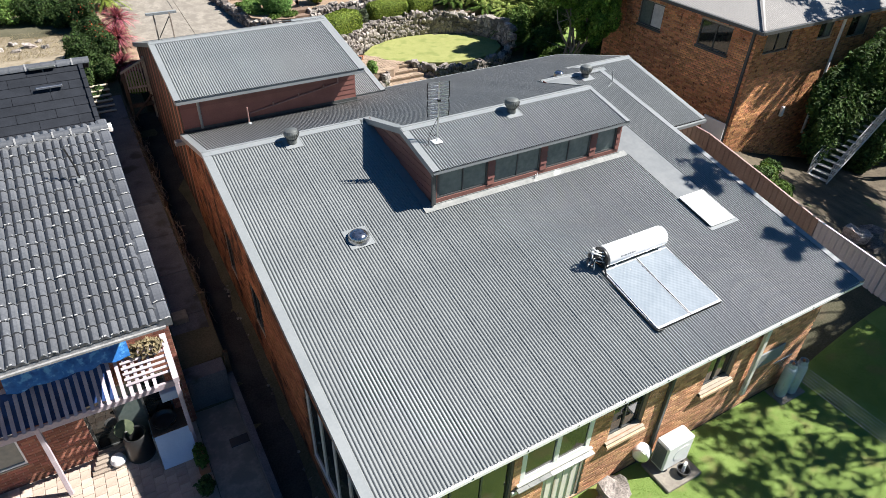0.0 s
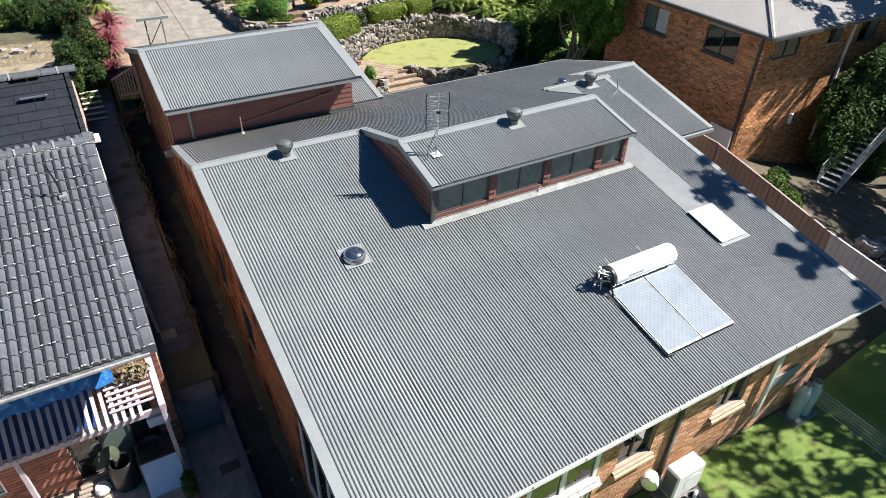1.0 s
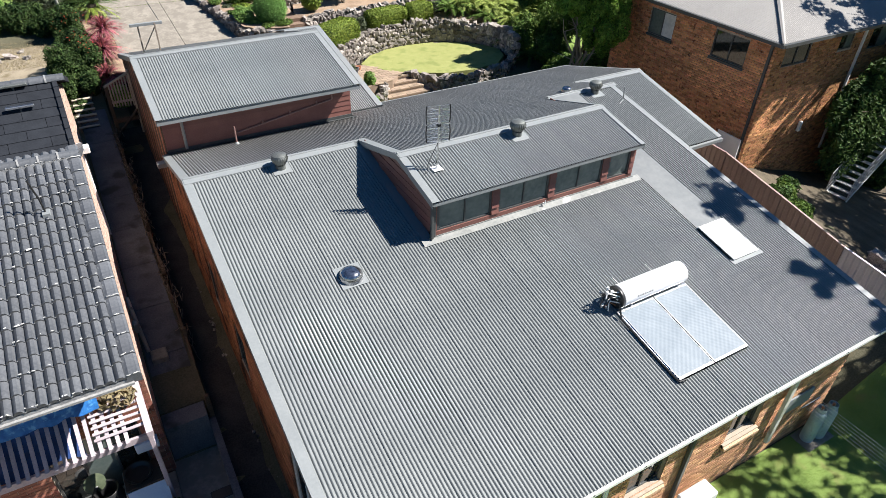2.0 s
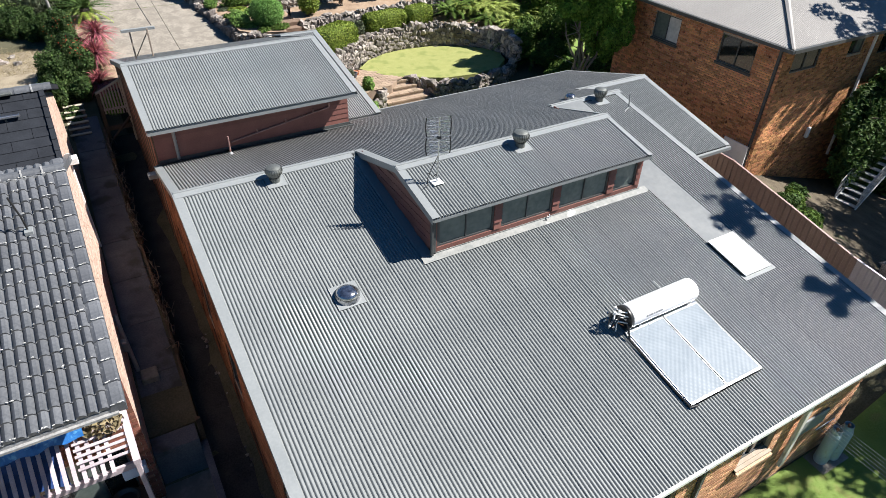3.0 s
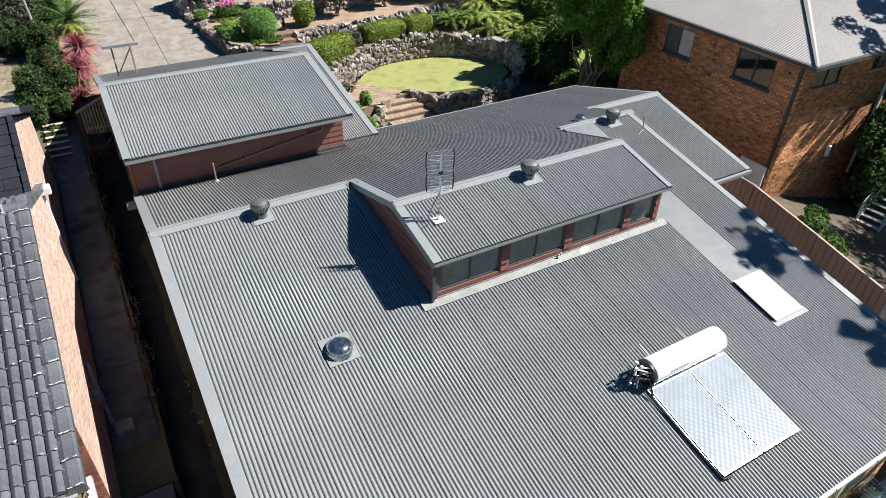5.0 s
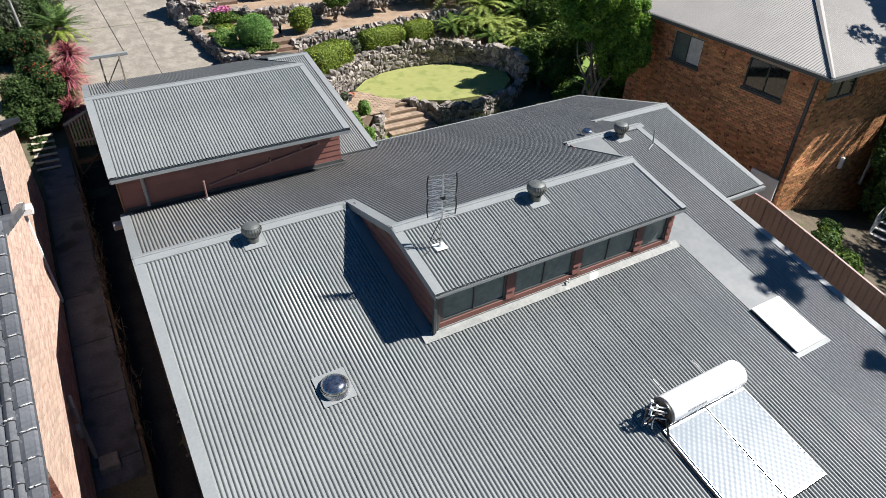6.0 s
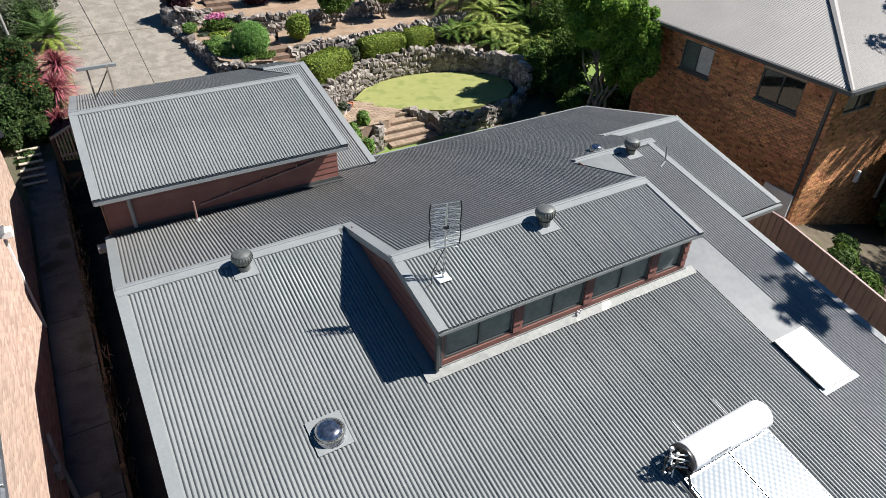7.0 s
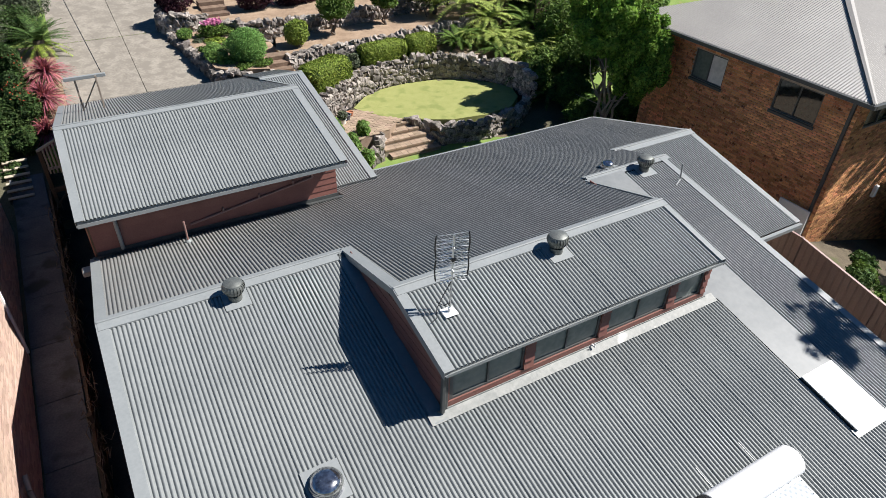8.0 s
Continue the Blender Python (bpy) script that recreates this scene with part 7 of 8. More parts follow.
def terrace(name, poly, z0, z1, material, label, category="terrace"):
    return solo(name, Shape().prism(poly, z0, z1), material, label, category, kind="structure")


lawn_edge = [(13.9, 29.8), (14.6, 28.6), (15.1, 28.1), (16.0, 27.5), (17.1, 26.95), (18.6, 26.75), (20.1, 27.0), (21.0, 27.8), (21.3, 28.7), (20.9, 29.6), (20.0, 30.5), (18.8, 31.1), (17.3, 31.35), (16.0, 31.25), (14.8, 30.7)]
terrace("lawn_terrace", lawn_edge, 1.2, 2.4, LAWN_PALE, "small oval lawn held by stone walls", "lawn")


def inside(x, y, poly):
    c = False
    for (xa, ya), (xb, yb) in zip(poly, poly[1:] + poly[:1]):
        if (ya > y) != (yb > y) and x < (xb - xa) * (y - ya) / (yb - ya) + xa:
            c = not c
    return c


def oval(r):
    x, y = r.uniform(13.8, 21.4), r.uniform(26.7, 31.4)
    return (x, y, 2.4) if inside(x, y, lawn_edge) else None


solo("grass", blades(oval, 9000, 0.012, 6), GRASSB, "short grass blades of the oval lawn", "grass", kind="stuff")
solo("paved_landing", Shape().prism([(12.3, 26.9), (14.4, 27.3), (15.2, 28.0), (13.9, 29.7), (12.6, 29.4)], 1.2, 2.38), STEPB, "dusty brick paved landing at the top of the steps", "paving", kind="structure")
land = thing("landing_bricks", (13.6, 28.3, 2.38), "worn sandy bricks laid on the landing", "paving", kind="structure")
LB = meshed("brick", Shape().soft((0, 0, 0), (0.3, 0.148, 0.03), 0.006), STEPB)
rl = random.Random(3)
for j in range(24):
    for i in range(10):
        x, y = 12.2 + i * 0.31 + (0.15 if j % 2 else 0.0), 26.95 + j * 0.158
        if inside(x + 0.15, y + 0.08, [(12.3, 26.9), (14.4, 27.3), (15.2, 28.0), (13.9, 29.7), (12.6, 29.4)]):
            piece("brick", LB, land, (x, y, 2.365 + rl.uniform(0, 0.01)))
wall1 = [(11.6, 28.7), (12.5, 29.3), (13.6, 30.1), (14.6, 30.85), (15.9, 31.4), (17.3, 31.55), (18.9, 31.35), (20.2, 30.7), (21.2, 29.7), (21.6, 28.5), (21.4, 27.4)]
stone_wall("stone_wall", wall1, 2.35, 3.45, "grey basalt rubble retaining wall behind the lawn", 11)
terrace("hedge_terrace", wall1[:8] + [(22.5, 31.0), (22.5, 33.3), (20.2, 33.0), (15.5, 32.5), (11.7, 32.0), (10.9, 30.0)], 2.2, 3.4, SOIL, "mulched garden terrace with hedges")
wall2 = [(11.9, 31.75), (13.3, 32.2), (15.4, 32.3), (17.3, 32.5), (20.2, 32.9), (22.5, 33.2)]
stone_wall("stone_wall", wall2, 3.4, 4.35, "grey basalt rubble retaining wall of the upper terrace", 12)
terrace("upper_terrace", wall2 + [(24, 36.2), (17.5, 35.4), (12.3, 34.6), (11.8, 33.0)], 3.2, 4.25, SOIL, "dry mulched upper terrace with small trees")
wall3 = [(9.9, 35.6), (10.9, 35.0), (12.0, 34.7), (14.0, 34.8), (15.6, 34.95), (18.0, 35.3), (22.0, 36.2)]
stone_wall("stone_wall", wall3, 4.1, 4.95, "dark basalt rubble wall at the top of the garden", 13)
terrace("top_terrace", wall3 + [(24, 44), (10, 44)], 3.6, 4.85, SOIL, "upper garden ground behind the stone walls")
# lower walls beside the steps
stone_wall("stone_wall", [(16.5, 26.75), (17.1, 26.7), (18.6, 26.5), (20.2, 26.75), (21.4, 27.6)], 1.35, 2.3, "dark basalt wall below the oval lawn", 14, stone=0.27)
stone_wall("stone_wall", [(12.9, 26.3), (13.5, 26.6), (13.9, 27.2), (14.2, 27.6)], 1.4, 2.2, "pale rough stones beside the brick steps", 15, stone=0.34)
stone_wall("stone_wall", [(15.55, 27.85), (16.1, 27.4), (16.6, 26.8)], 1.5, 2.3, "mixed rough stones beside the brick steps", 16, stone=0.27)
grass_back = Shape()
for j in range(9):
    for i in range(15):
        grass_back.v.append((11.2 + i * 0.9, 21.6 + j * 0.72, 1.5 + 0.02 * math.sin(i * 2.1 + j)))
grass_back.f = [(j * 15 + i, j * 15 + i + 1, (j + 1) * 15 + i + 1, (j + 1) * 15 + i) for j in range(8) for i in range(14)]
solo("lawn", grass_back, LAWN, "strip of grass behind the house", "lawn", kind="structure")
sb = thing("brick_steps", (15, 26.8, 1.4), "broad weathered brick garden steps", "steps")
for k in range(5):
    z = 1.55 + k * 0.17
    y0 = 26.35 + k * 0.34
    o = k * -0.16
    fl = part("flight", Shape().box((14.05 + o, y0 + 0.02, 1.2), (16.25 + o, y0 + 0.5, z + 0.09)), MORTAR, sb)
    for i in range(9):
        part("brick", Shape().soft((14.05 + o + i * 0.244, y0, z + 0.02), (14.05 + o + i * 0.244 + 0.236, y0 + 0.16, z + 0.105), 0.008), STEPB, fl)
        part("brick", Shape().soft((14.05 + o + i * 0.244, y0 + 0.17, z + 0.02), (14.05 + o + i * 0.244 + 0.236, y0 + 0.36, z + 0.1), 0.008), STEPB, fl)
us = thing("upper_steps", (11.3, 31, 3.4), "narrow brown brick steps between the garden beds", "steps")
for k in range(6):
    z, y0 = 3.45 + k * 0.17, 30.1 + k * 0.36
    part("step", Shape().soft((10.75 + 0.03 * k, y0, z - 0.4), (11.85 + 0.03 * k, y0 + 0.5, z + 0.05), 0.015), STEPD, us)
us2 = thing("upper_steps", (9.7, 36, 4.6), "dark shaded steps at the top of the garden", "steps")
for k in range(5):
    z, y0 = 4.6 + k * 0.17, 35.8 + k * 0.4
    part("step", Shape().soft((9.75, y0, z - 0.5), (10.9, y0 + 0.5, z + 0.05), 0.015), STEPD, us2)
# raised bed by the driveway
bed = [(8.85, 31.2), (9.3, 30.7), (10.7, 30.2), (10.9, 31.6), (11.2, 33.2), (10.6, 34.8), (9.9, 35.9), (8.3, 36.2), (8.6, 34.0), (8.8, 32.0)]
terrace("garden_bed", bed, 3.3, 4.5, SOIL, "raised garden bed beside the driveway", "garden bed")
stone_wall("stone_wall", [(10.8, 30.25), (9.9, 30.45), (9.3, 30.75), (8.85, 31.2), (8.75, 32.0)], 3.7, 4.38, "pale stone edging of the raised bed", 17, singles=140, stone=0.22)
stone_wall("stone_wall", [(8.75, 32.0), (8.5, 33.9), (8.15, 36.1)], 4.0, 4.4, "grey stone wall along the driveway", 18, singles=160, stone=0.2)
stone_wall("stone_wall", [(9.7, 36.6), (9.0, 36.2), (8.3, 36.4), (8.0, 37.3), (8.3, 38.4), (9.2, 39.0)], 4.3, 5.15, "round stone planter wall beside the driveway", 19, singles=200, stone=0.26)
solo("garden_bed", Shape().prism([(9.7, 36.6), (9.0, 36.2), (8.3, 36.4), (8.0, 37.3), (8.3, 38.4), (9.2, 39.0), (9.8, 38.5)][::-1], 4.2, 5.05), SOIL, "planted bed inside the round stone wall", "garden bed", kind="structure")
bush("shrub", (8.9, 37.5, 5.0), (0.8, 0.8, 0.7), 4500, 0.09, LEAF_PURPLE, "dark purple-leaved shrub in the round bed", 201)
bush("shrub", (8.6, 35.2, 4.45), (0.35, 0.35, 0.28), 1600, 0.06, LEAF_BRIGHT, "feathery bright green plant in the bed", 202)

# ---- garden plants ----
hedge((13.0, 30.35, 3.4), 2.3, 1.15, 1.0, 28, 9000, LEAF_HEDGE, "clipped rounded green hedge on the stone terrace", 1)
hedge((16.3, 31.95, 3.4), 2.3, 0.95, 0.85, 8, 8000, LEAF_HEDGE, "clipped box-shaped green hedge above the wall", 2)
hedge((18.3, 32.15, 3.4), 1.5, 0.95, 0.85, 10, 6000, LEAF_HEDGE, "short clipped green hedge above the wall", 3)
bush("shrub", (14.65, 31.5, 3.4), (0.42, 0.4, 0.38), 1800, 0.07, LEAF_GREY, "grey-green loose shrub between hedges", 4)
bush("ball_shrub", (10.25, 31.5, 4.42), (0.74, 0.72, 0.68), 20000, 0.045, LEAF_FEATHER, "bright green feathery ball shrub in the bed", 5, n=0)
bush("ball_shrub", (12.75, 33.0, 4.25), (0.6, 0.6, 0.62), 7000, 0.06, LEAF_HEDGE, "olive-yellow rounded shrub on the terrace", 6, n=3)
for i, (x, y) in enumerate(((14.8, 33.75), (17.6, 34.2), (20.0, 34.5))):
    z = 4.25
    tree("small_tree", (x, y, z), [(x - 0.3, y + 0.1, z + 1.1), (x + 0.3, y - 0.1, z + 1.2), (x, y + 0.3, z + 1.0)], lumps((x, y, z + 1.35), (0.75, 0.75, 0.62), 12, 30 + i, 0.5), 5200, 0.08, LEAF_MID, "small round-headed tree on the mulched terrace", 0.05, 40 + i, group="small terrace trees")
bush("flower_bush", (9.7, 35.1, 4.5), (0.75, 0.5, 0.3), 2600, 0.07, LEAF_MID, "low green bush with pink flowers", 8)
solo("flowers", leaf_cloud([(9.75, 35.1, 5.1, 0.5, 0.3, 0.14)], 260, 0.09, 8, shell=0.2), PETAL, "clusters of pink flowers on the bush", "flowers", kind="stuff")
bush("shrub", (9.2, 32.3, 4.45), (0.5, 0.8, 0.3), 2600, 0.08, LEAF_BRIGHT, "pale green leafy plants along the bed", 9)
bush("shrub", (10.6, 30.75, 4.45), (0.5, 0.3, 0.14), 1200, 0.06, LEAF_MID, "low ground cover at the bed edge", 10)
for i, (x, y) in enumerate(((12.3, 37.0), (14.2, 37.2), (16.5, 37.6))):
    bush("shrub", (x, y, 4.85), (1.1, 0.7, 0.75), 4200, 0.1, LEAF_PURPLE, "dark purple-leaved shrub on the top terrace", 50 + i, n=12)
for i, (x, y, r, m_) in enumerate(((9.1, 33.3, 0.4, LEAF_MID), (9.6, 34.2, 0.4, LEAF_HEDGE), (10.2, 33.4, 0.5, LEAF_BRIGHT), (10.6, 32.6, 0.45, LEAF_MID), (9.4, 31.6, 0.4, LEAF_BRIGHT), (10.5, 34.3, 0.4, LEAF_MID), (9.0, 34.6, 0.3, LEAF_GREY), (9.9, 30.9, 0.35, LEAF_MID))):
    bush("shrub", (x, y, 4.42), (r, r, r * 0.3), 1000, 0.08, m_, "low leafy plant filling the raised bed", 210 + i, group="low plants of the raised bed")
# pots and plants by the landing
pp2 = thing("flower_pot", (12.9, 28.6, 2.38), "white round garden pot with a small plant", "pot")
part("pot", Shape().lathe([(0.12, 0.0), (0.17, 0.2), (0.19, 0.22), (0.16, 0.22)], (12.9, 28.6, 2.38), 20), WHITE, pp2)
part("plant", leaf_cloud([(12.9, 28.6, 2.75, 0.2, 0.2, 0.2)], 260, 0.08, 3), LEAF_GREY, pp2, kind="stuff")
for x, y, s, mm, lab in ((13.5, 29.2, 0.14, TERRA, "small terracotta pot"), (13.2, 28.9, 0.2, PATHC, "grey stone trough pot"), (12.55, 28.8, 0.16, BLACK, "black plastic plant pot")):
    solo("flower_pot", Shape().lathe([(s * 0.7, 0.0), (s, s * 1.1), (s * 1.08, s * 1.2), (s * 0.85, s * 1.2), (s * 0.8, s * 0.9)], (x, y, 2.38), 18), mm, lab + " on the paved landing", "pot", group="pots on the landing")
for i, (x, y, z) in enumerate(((12.6, 26.9, 2.0), (12.9, 26.2, 1.6), (13.3, 27.4, 2.2), (12.3, 27.9, 2.3))):
    bush("shrub", (x, y, z), (0.32, 0.32, 0.4), 900, 0.11, LEAF_BRIGHT, "upright bright green leafy plant", 60 + i)


def palm(name, base, n, length, droop, leaf, label, seed, trunk=0.5, up=0.6, pairs=18, width=0.14, r=0.13):
    t = thing(name, base, label, "palm" if name == "palm" else "fern")
    top = (base[0], base[1], base[2] + trunk)
    part("trunk", Shape().rod(base, top, r, r * 0.8, n=10), BARK, t)
    part("fronds", fronds(top, n, length, 0, droop, leaf, seed, width, pairs, up), leaf, t, kind="stuff")
    return t


rf = random.Random(17)
for k, (x, y, z, ln, tr, m_, lab) in enumerate((
        (20.2, 31.9, 3.4, 1.5, 0.45, LEAF_MID, "dark green cycad palm above the wall"), (20.9, 32.2, 3.4, 1.4, 0.3, LEAF_MID, "dark green cycad palm above the wall"),
        (21.4, 33.4, 3.8, 2.0, 1.3, LEAF_YELLOW, "tree fern with yellow-green fronds"), (22.4, 32.6, 3.4, 1.8, 1.1, LEAF_YELLOW, "tree fern with yellow-green fronds"),
        (23.6, 33.4, 3.5, 2.0, 1.5, LEAF_YELLOW, "tree fern with yellow-green fronds"), (22.5, 31.2, 3.2, 1.6, 0.7, LEAF_YELLOW, "bright sunlit fern above the lawn"),
        (23.4, 31.0, 3.0, 1.7, 0.7, LEAF_YELLOW, "bright sunlit fern above the lawn"), (21.7, 30.6, 3.2, 1.3, 0.4, LEAF_MID, "mid-green fern on the terrace"),
        (23.0, 29.8, 2.9, 1.6, 0.6, LEAF_YELLOW, "bright sunlit fern above the lawn"), (24.4, 32.0, 3.2, 1.8, 1.0, LEAF_MID, "mid-green fern on the terrace"),
        (22.2, 29.0, 2.8, 1.4, 0.3, LEAF_MID, "mid-green fern on the terrace"), (24.0, 29.2, 2.6, 1.5, 0.5, LEAF_MID, "mid-green fern on the terrace"),
        (21.2, 32.0, 3.5, 1.3, 0.5, LEAF_YELLOW, "bright sunlit fern above the lawn"), (22.9, 34.6, 4.1, 1.8, 1.2, LEAF_YELLOW, "tree fern with yellow-green fronds"), (21.9, 31.6, 3.4, 1.3, 0.6, LEAF_YELLOW, "bright sunlit fern above the lawn"), (23.8, 30.2, 2.9, 1.4, 0.7, LEAF_YELLOW, "bright sunlit fern above the lawn"),
        (24.8, 34.6, 3.9, 2.0, 1.4, LEAF_YELLOW, "tree fern with yellow-green fronds"), (20.6, 34.8, 4.2, 1.5, 0.6, LEAF_YELLOW, "tree fern with yellow-green fronds"),
        (22.6, 27.6, 1.8, 1.5, 0.4, LEAF_MID, "shaded fern beside the stone wall"), (24.2, 26.0, 1.7, 1.6, 0.4, LEAF_BRIGHT, "shaded fern under the trees"), (23.2, 25.2, 1.6, 1.5, 0.3, LEAF_MID, "shaded fern beside the stone wall"))):
    palm("palm" if tr > 0.9 else "fern", (x, y, z - 0.1), 34, ln, rf.uniform(0.4, 0.6), m_, lab, k + 1, tr, rf.uniform(0.55, 0.8), 18, 0.11)
# Dark shrubs added to fill the deep shade at the garden's end.
for i, (x, y) in enumerate(((26.5, 33.0), (28.3, 31.6), (29.6, 29.6), (26.0, 35.6), (28.6, 34.2), (31.0, 32.0))):
    bush("shrub", (x, y, ground_z(x, y) - 0.1), (1.5, 1.4, 1.5), 5200, 0.16, LEAF_DARK, "tall dark shrub added for shade at the garden's end", 170 + i, n=14)
for i, (x, y, z, r, h) in enumerate(((22.6, 28.8, 2.0, 1.0, 1.1), (23.4, 27.0, 1.8, 0.9, 0.8), (24.6, 28.2, 2.0, 1.2, 1.3), (24.9, 30.5, 2.6, 1.2, 1.4), (23.0, 25.6, 1.6, 0.9, 0.6), (25.6, 25.0, 1.6, 1.2, 1.0), (27.6, 25.6, 1.6, 1.3, 1.4))):
    bush("shrub", (x, y, z), (r, r, h), 4200, 0.12, LEAF_MID, "dense green shrub in shade", 70 + i, n=12)
tree("tree", (24.7, 26.2, 1.7), [(23.5, 25.8, 5.0), (24.3, 26.5, 6.0), (25.0, 25.6, 5.9), (25.6, 26.3, 5.4)], lumps((24.5, 25.9, 6.6), (2.1, 1.5, 2.5), 50, 8, 0.24), 24000, 0.12, LEAF_MID, "dark broad evergreen tree that shades the oval lawn", 0.1, 9)
tree("tree", (22.9, 24.2, 1.6), [(21.4, 24.0, 5.2), (22.0, 23.6, 6.2), (22.8, 23.2, 6.6), (23.2, 22.9, 5.6), (22.3, 24.4, 5.8), (21.8, 23.2, 5.4)], lumps((21.7, 23.7, 6.9), (1.7, 1.6, 1.7), 34, 8, 0.2) + lumps((22.75, 22.8, 5.7), (1.2, 1.3, 2.3), 40, 9, 0.24), 40000, 0.1, LEAF_TREE, "multi-stemmed evergreen tree with pale bark and sunlit leaves", 0.075, 9, bark=PALEBARK)
tree("tree", (26.6, 26.2, 1.7), [(26.0, 25.8, 4.6), (27.2, 26.3, 5.4), (26.8, 26.1, 5.0)], lumps((26.6, 26.0, 4.9), (1.6, 1.0, 2.1), 36, 18, 0.34), 20000, 0.12, LEAF_BRIGHT, "sunlit light green tree beside the brick house", 0.09, 19)
tree("tree", (29.2, 33.5, 3.4), [(28.6, 33, 7.2), (30.0, 34, 7.6), (29.0, 34.2, 6.6)], lumps((29.2, 33.5, 7.0), (2.4, 2.2, 1.8), 26, 28, 0.38), 16000, 0.15, LEAF_DARK, "dark evergreen tree at the back of the garden", 0.13, 29)
dp = thing("slatted_gate", (24.6, 31.6, 3.4), "dark slatted timber gate in the shrubbery", "gate")
for k in range(14):
    part("slat", Shape().soft((24.5, 31.6, 3.45 + k * 0.13), (25.2, 31.64, 3.54 + k * 0.13), 0.005), DARKTIMBER, dp)
for x in (24.45, 25.2):
    part("post", Shape().soft((x, 31.58, 3.2), (x + 0.08, 31.68, 5.3), 0.008), DARKTIMBER, dp)
dk = thing("dead_palm", (25.5, 37.5, 4.5), "grey dead palm with a hanging skirt of dry fronds", "palm")
part("skirt", straps((25.5, 37.5, 7.0), 260, 2.6, 0.05, 1.2, 3, up=-0.7), BARK, dk, kind="stuff")
part("trunk", Shape().rod((25.5, 37.5, 4.3), (25.5, 37.5, 7.2), 0.25, 0.2), BARK, dk)
fl = Shape()
for j in range(14):
    for i in range(20):
        x, y = 25.0 + i * 2.4, 27.0 + j * 3.0
        fl.v.append((x, y, ground_z(x, y) + 0.12))
fl.f = [(j * 20 + i, j * 20 + i + 1, (j + 1) * 20 + i + 1, (j + 1) * 20 + i) for j in range(13) for i in range(19)]
solo("far_lawn", fl, LAWN, "bright green lawn beyond the garden", "lawn", kind="structure")

# left bank by the driveway
for i, (x, y, z) in enumerate(((2.95, 31.0, 4.0), (3.2, 32.4, 4.4), (2.75, 29.8, 3.2))):
    t = thing("cordyline", (x, y, z), "crimson strap-leaved cordyline beside the driveway", "plant", "red cordylines")
    part("stem", Shape().rod((x, y, z - 0.2), (x, y, z + 0.55), 0.05, 0.04, n=8), BARK, t)
    part("leaves", straps((x, y, z + 0.4), 320, 1.15, 0.026, 0.5, 60 + i), LEAF_RED, t, kind="stuff")
    part("dry_skirt", straps((x, y, z + 0.35), 90, 0.7, 0.025, 0.3, 70 + i, up=-0.6), DRYGRASS, t, "dry hanging straw-coloured leaves", kind="stuff")
t = thing("cycad", (3.15, 36.2, 4.3), "dark green cycad with stiff arching fronds", "palm")
part("trunk", Shape().rod((3.15, 36.2, 4.0), (3.15, 36.2, 4.9), 0.25, 0.2), BARK, t)
part("fronds", fronds((3.15, 36.2, 4.85), 46, 1.5, 0, 0.35, LEAF_DARK, 77, 0.1, 26, 0.8), LEAF_DARK, t, kind="stuff")
part("lower_fronds", fronds((3.15, 36.2, 4.75), 20, 1.2, 0, 0.6, LEAF_HEDGE, 78, 0.11, 20, 0.25), LEAF_HEDGE, t, "yellowing lower fronds", kind="stuff")
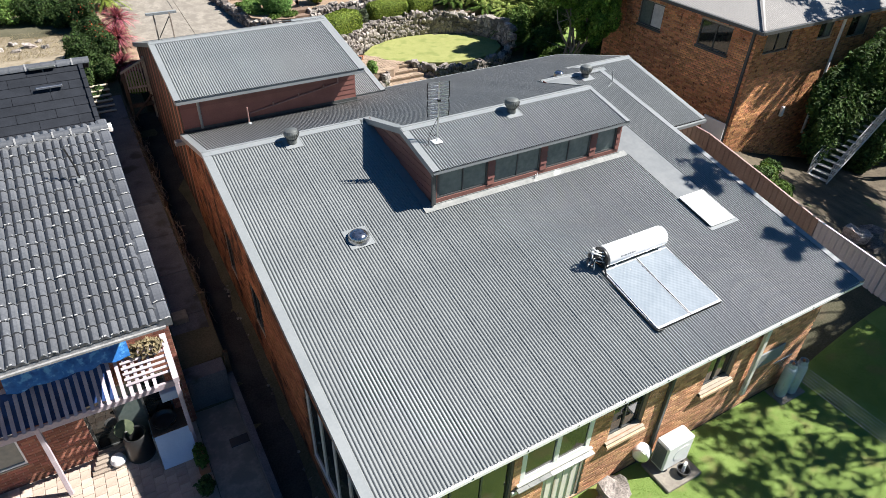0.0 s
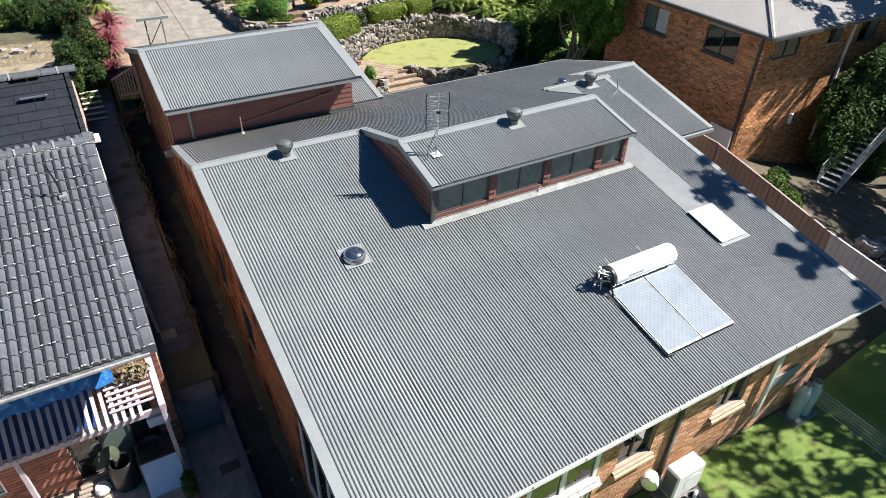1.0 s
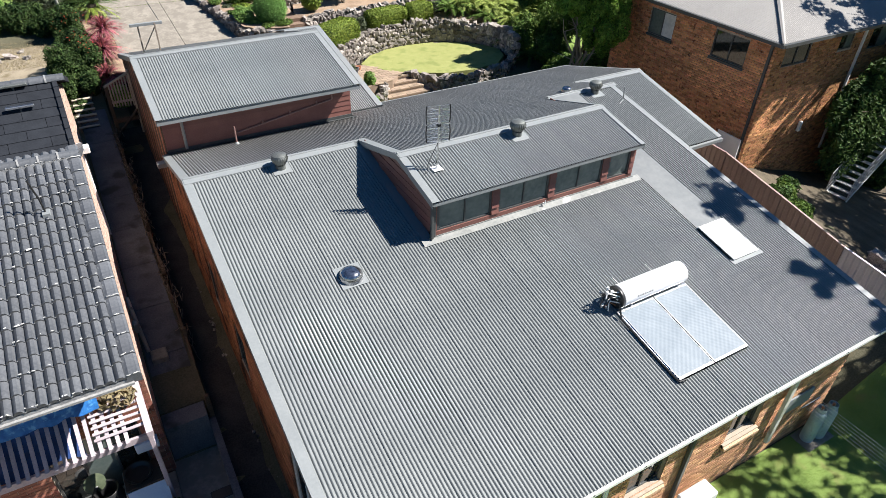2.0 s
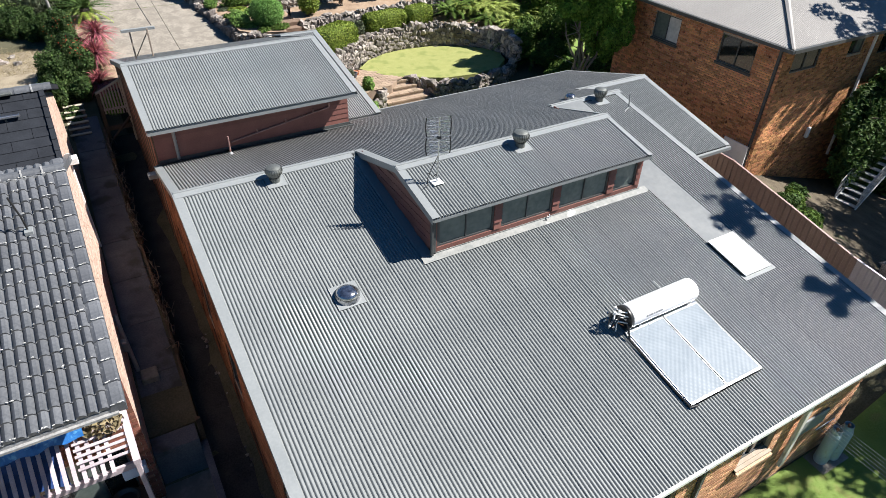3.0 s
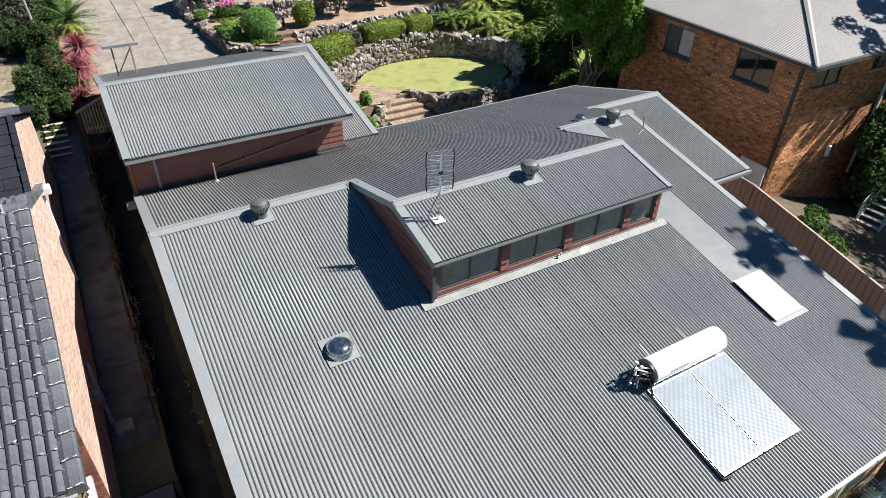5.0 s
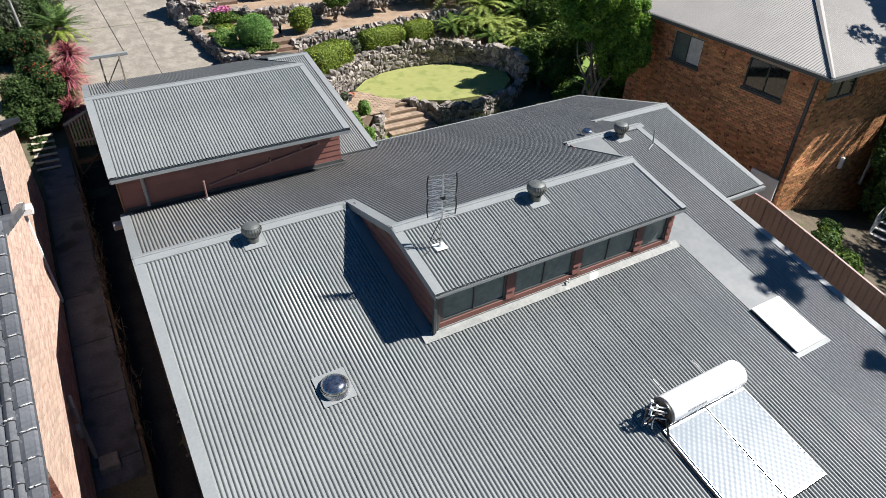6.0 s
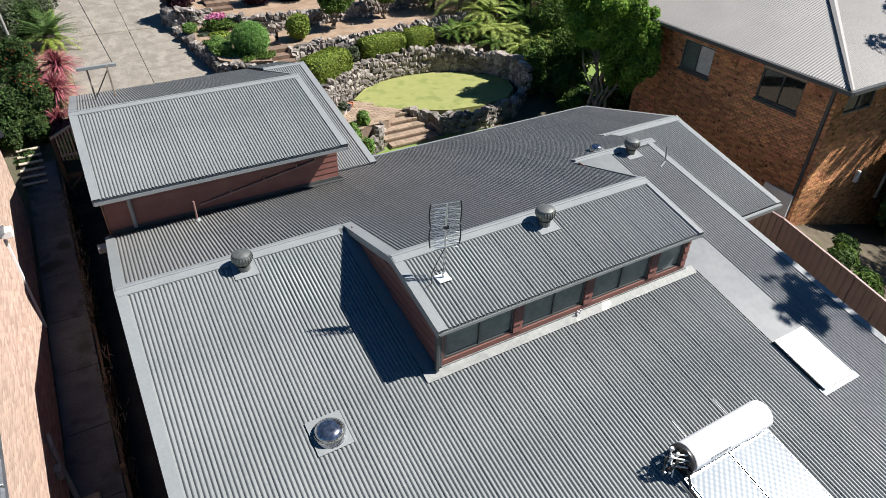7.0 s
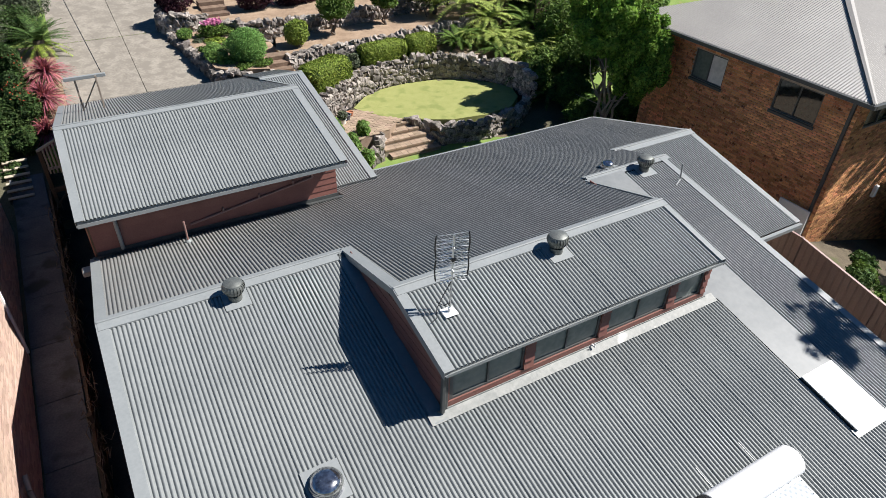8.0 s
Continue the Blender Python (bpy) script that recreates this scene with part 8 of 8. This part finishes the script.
for i, (x, y, z, r, h, m_) in enumerate(((2.2, 30.5, 3.6, 0.7, 0.75, LEAF_SHADE), (1.9, 32.4, 4.0, 0.8, 0.6, LEAF_SHADE), (1.2, 29.6, 3.2, 0.6, 0.6, LEAF_SHADE), (1.4, 30.2, 3.6, 0.7, 0.9, LEAF_SHADE), (1.5, 28.8, 2.6, 0.55, 0.4, LEAF_SHADE), (2.1, 29.4, 3.3, 0.45, 0.5, LEAF_SHADE), (1.2, 35.2, 4.2, 0.9, 0.5, LEAF_SHADE), (0.2, 36.0, 4.2, 0.9, 0.7, LEAF_SHADE), (2.2, 38.2, 4.4, 0.9, 0.9, LEAF_SHADE), (2.6, 40.2, 4.6, 1.0, 1.0, LEAF_GREY), (1.9, 34.0, 4.1, 0.7, 0.8, LEAF_SHADE), (-1.6, 36.6, 4.2, 1.2, 0.9, LEAF_BRIGHT), (-3.6, 36.4, 4.2, 1.5, 1.1, LEAF_BRIGHT), (-5.6, 36.8, 4.2, 1.5, 1.4, LEAF_BRIGHT), (0.9, 38.0, 4.4, 1.3, 1.2, LEAF_GREY))):
    bush("shrub", (x, y, z - 0.15), (r, r, h), int(4200 + 3200 * r), 0.075, m_, "mixed garden shrub on the bank", 90 + i, n=12)
solo("flowers", leaf_cloud([(2.2, 30.5, 4.9, 0.7, 0.7, 0.4), (2.0, 32.2, 5.3, 0.8, 0.8, 0.4)], 60, 0.05, 81, shell=0.7), PETAL_RED, "scattered red flowers in the shrubs", "flowers", kind="stuff")
po = thing("street_pole", (1.87, 35.4, 3.9), "pale grey slender metal pole", "pole")
part("shaft", Shape().rod((1.87, 35.4, 3.9), (1.5, 35.7, 10.5), 0.06, 0.05, n=12), ROOFPALE, po, smooth=True)
part("collar", Shape().rod((1.87, 35.4, 3.95), (1.84, 35.41, 4.25), 0.08, 0.08, n=12), STEEL, po)
for i, (x, y, s) in enumerate(((-0.5, 32.6, 0.6), (-1.1, 33.2, 0.5), (0.1, 32.3, 0.5), (-1.0, 32.2, 0.45), (-0.1, 33.2, 0.4), (-1.7, 32.7, 0.6))):
    o = new("boulder", ROCKS[i])
    o.location, o.scale, o.rotation_euler = (x, y, 4.02 + s * 0.08), (s * 1.0, s * 0.6, s * 0.4), (0.1, 0.2, i)
    tagged(o, "pale sandstone boulder on the dry bank", "rock", "boulders on the bank")
solo("dry_bank", Shape().prism([(-9, 28.5), (0.6, 28.0), (1.0, 31.5), (0.7, 34.4), (-9, 35.6)], 3.2, 4.02), DRYSOIL, "dry straw-coloured bank above the tiled roof", "bank", kind="structure")


def bank_place(r):
    x, y = r.uniform(-4, 0.9), r.uniform(31.0, 34.6)
    return (x, y, 4.02)


solo("dry_grass", blades(bank_place, 9000, 0.09, 15), DRYGRASS, "dry straw grass on the bank", "grass", kind="stuff")
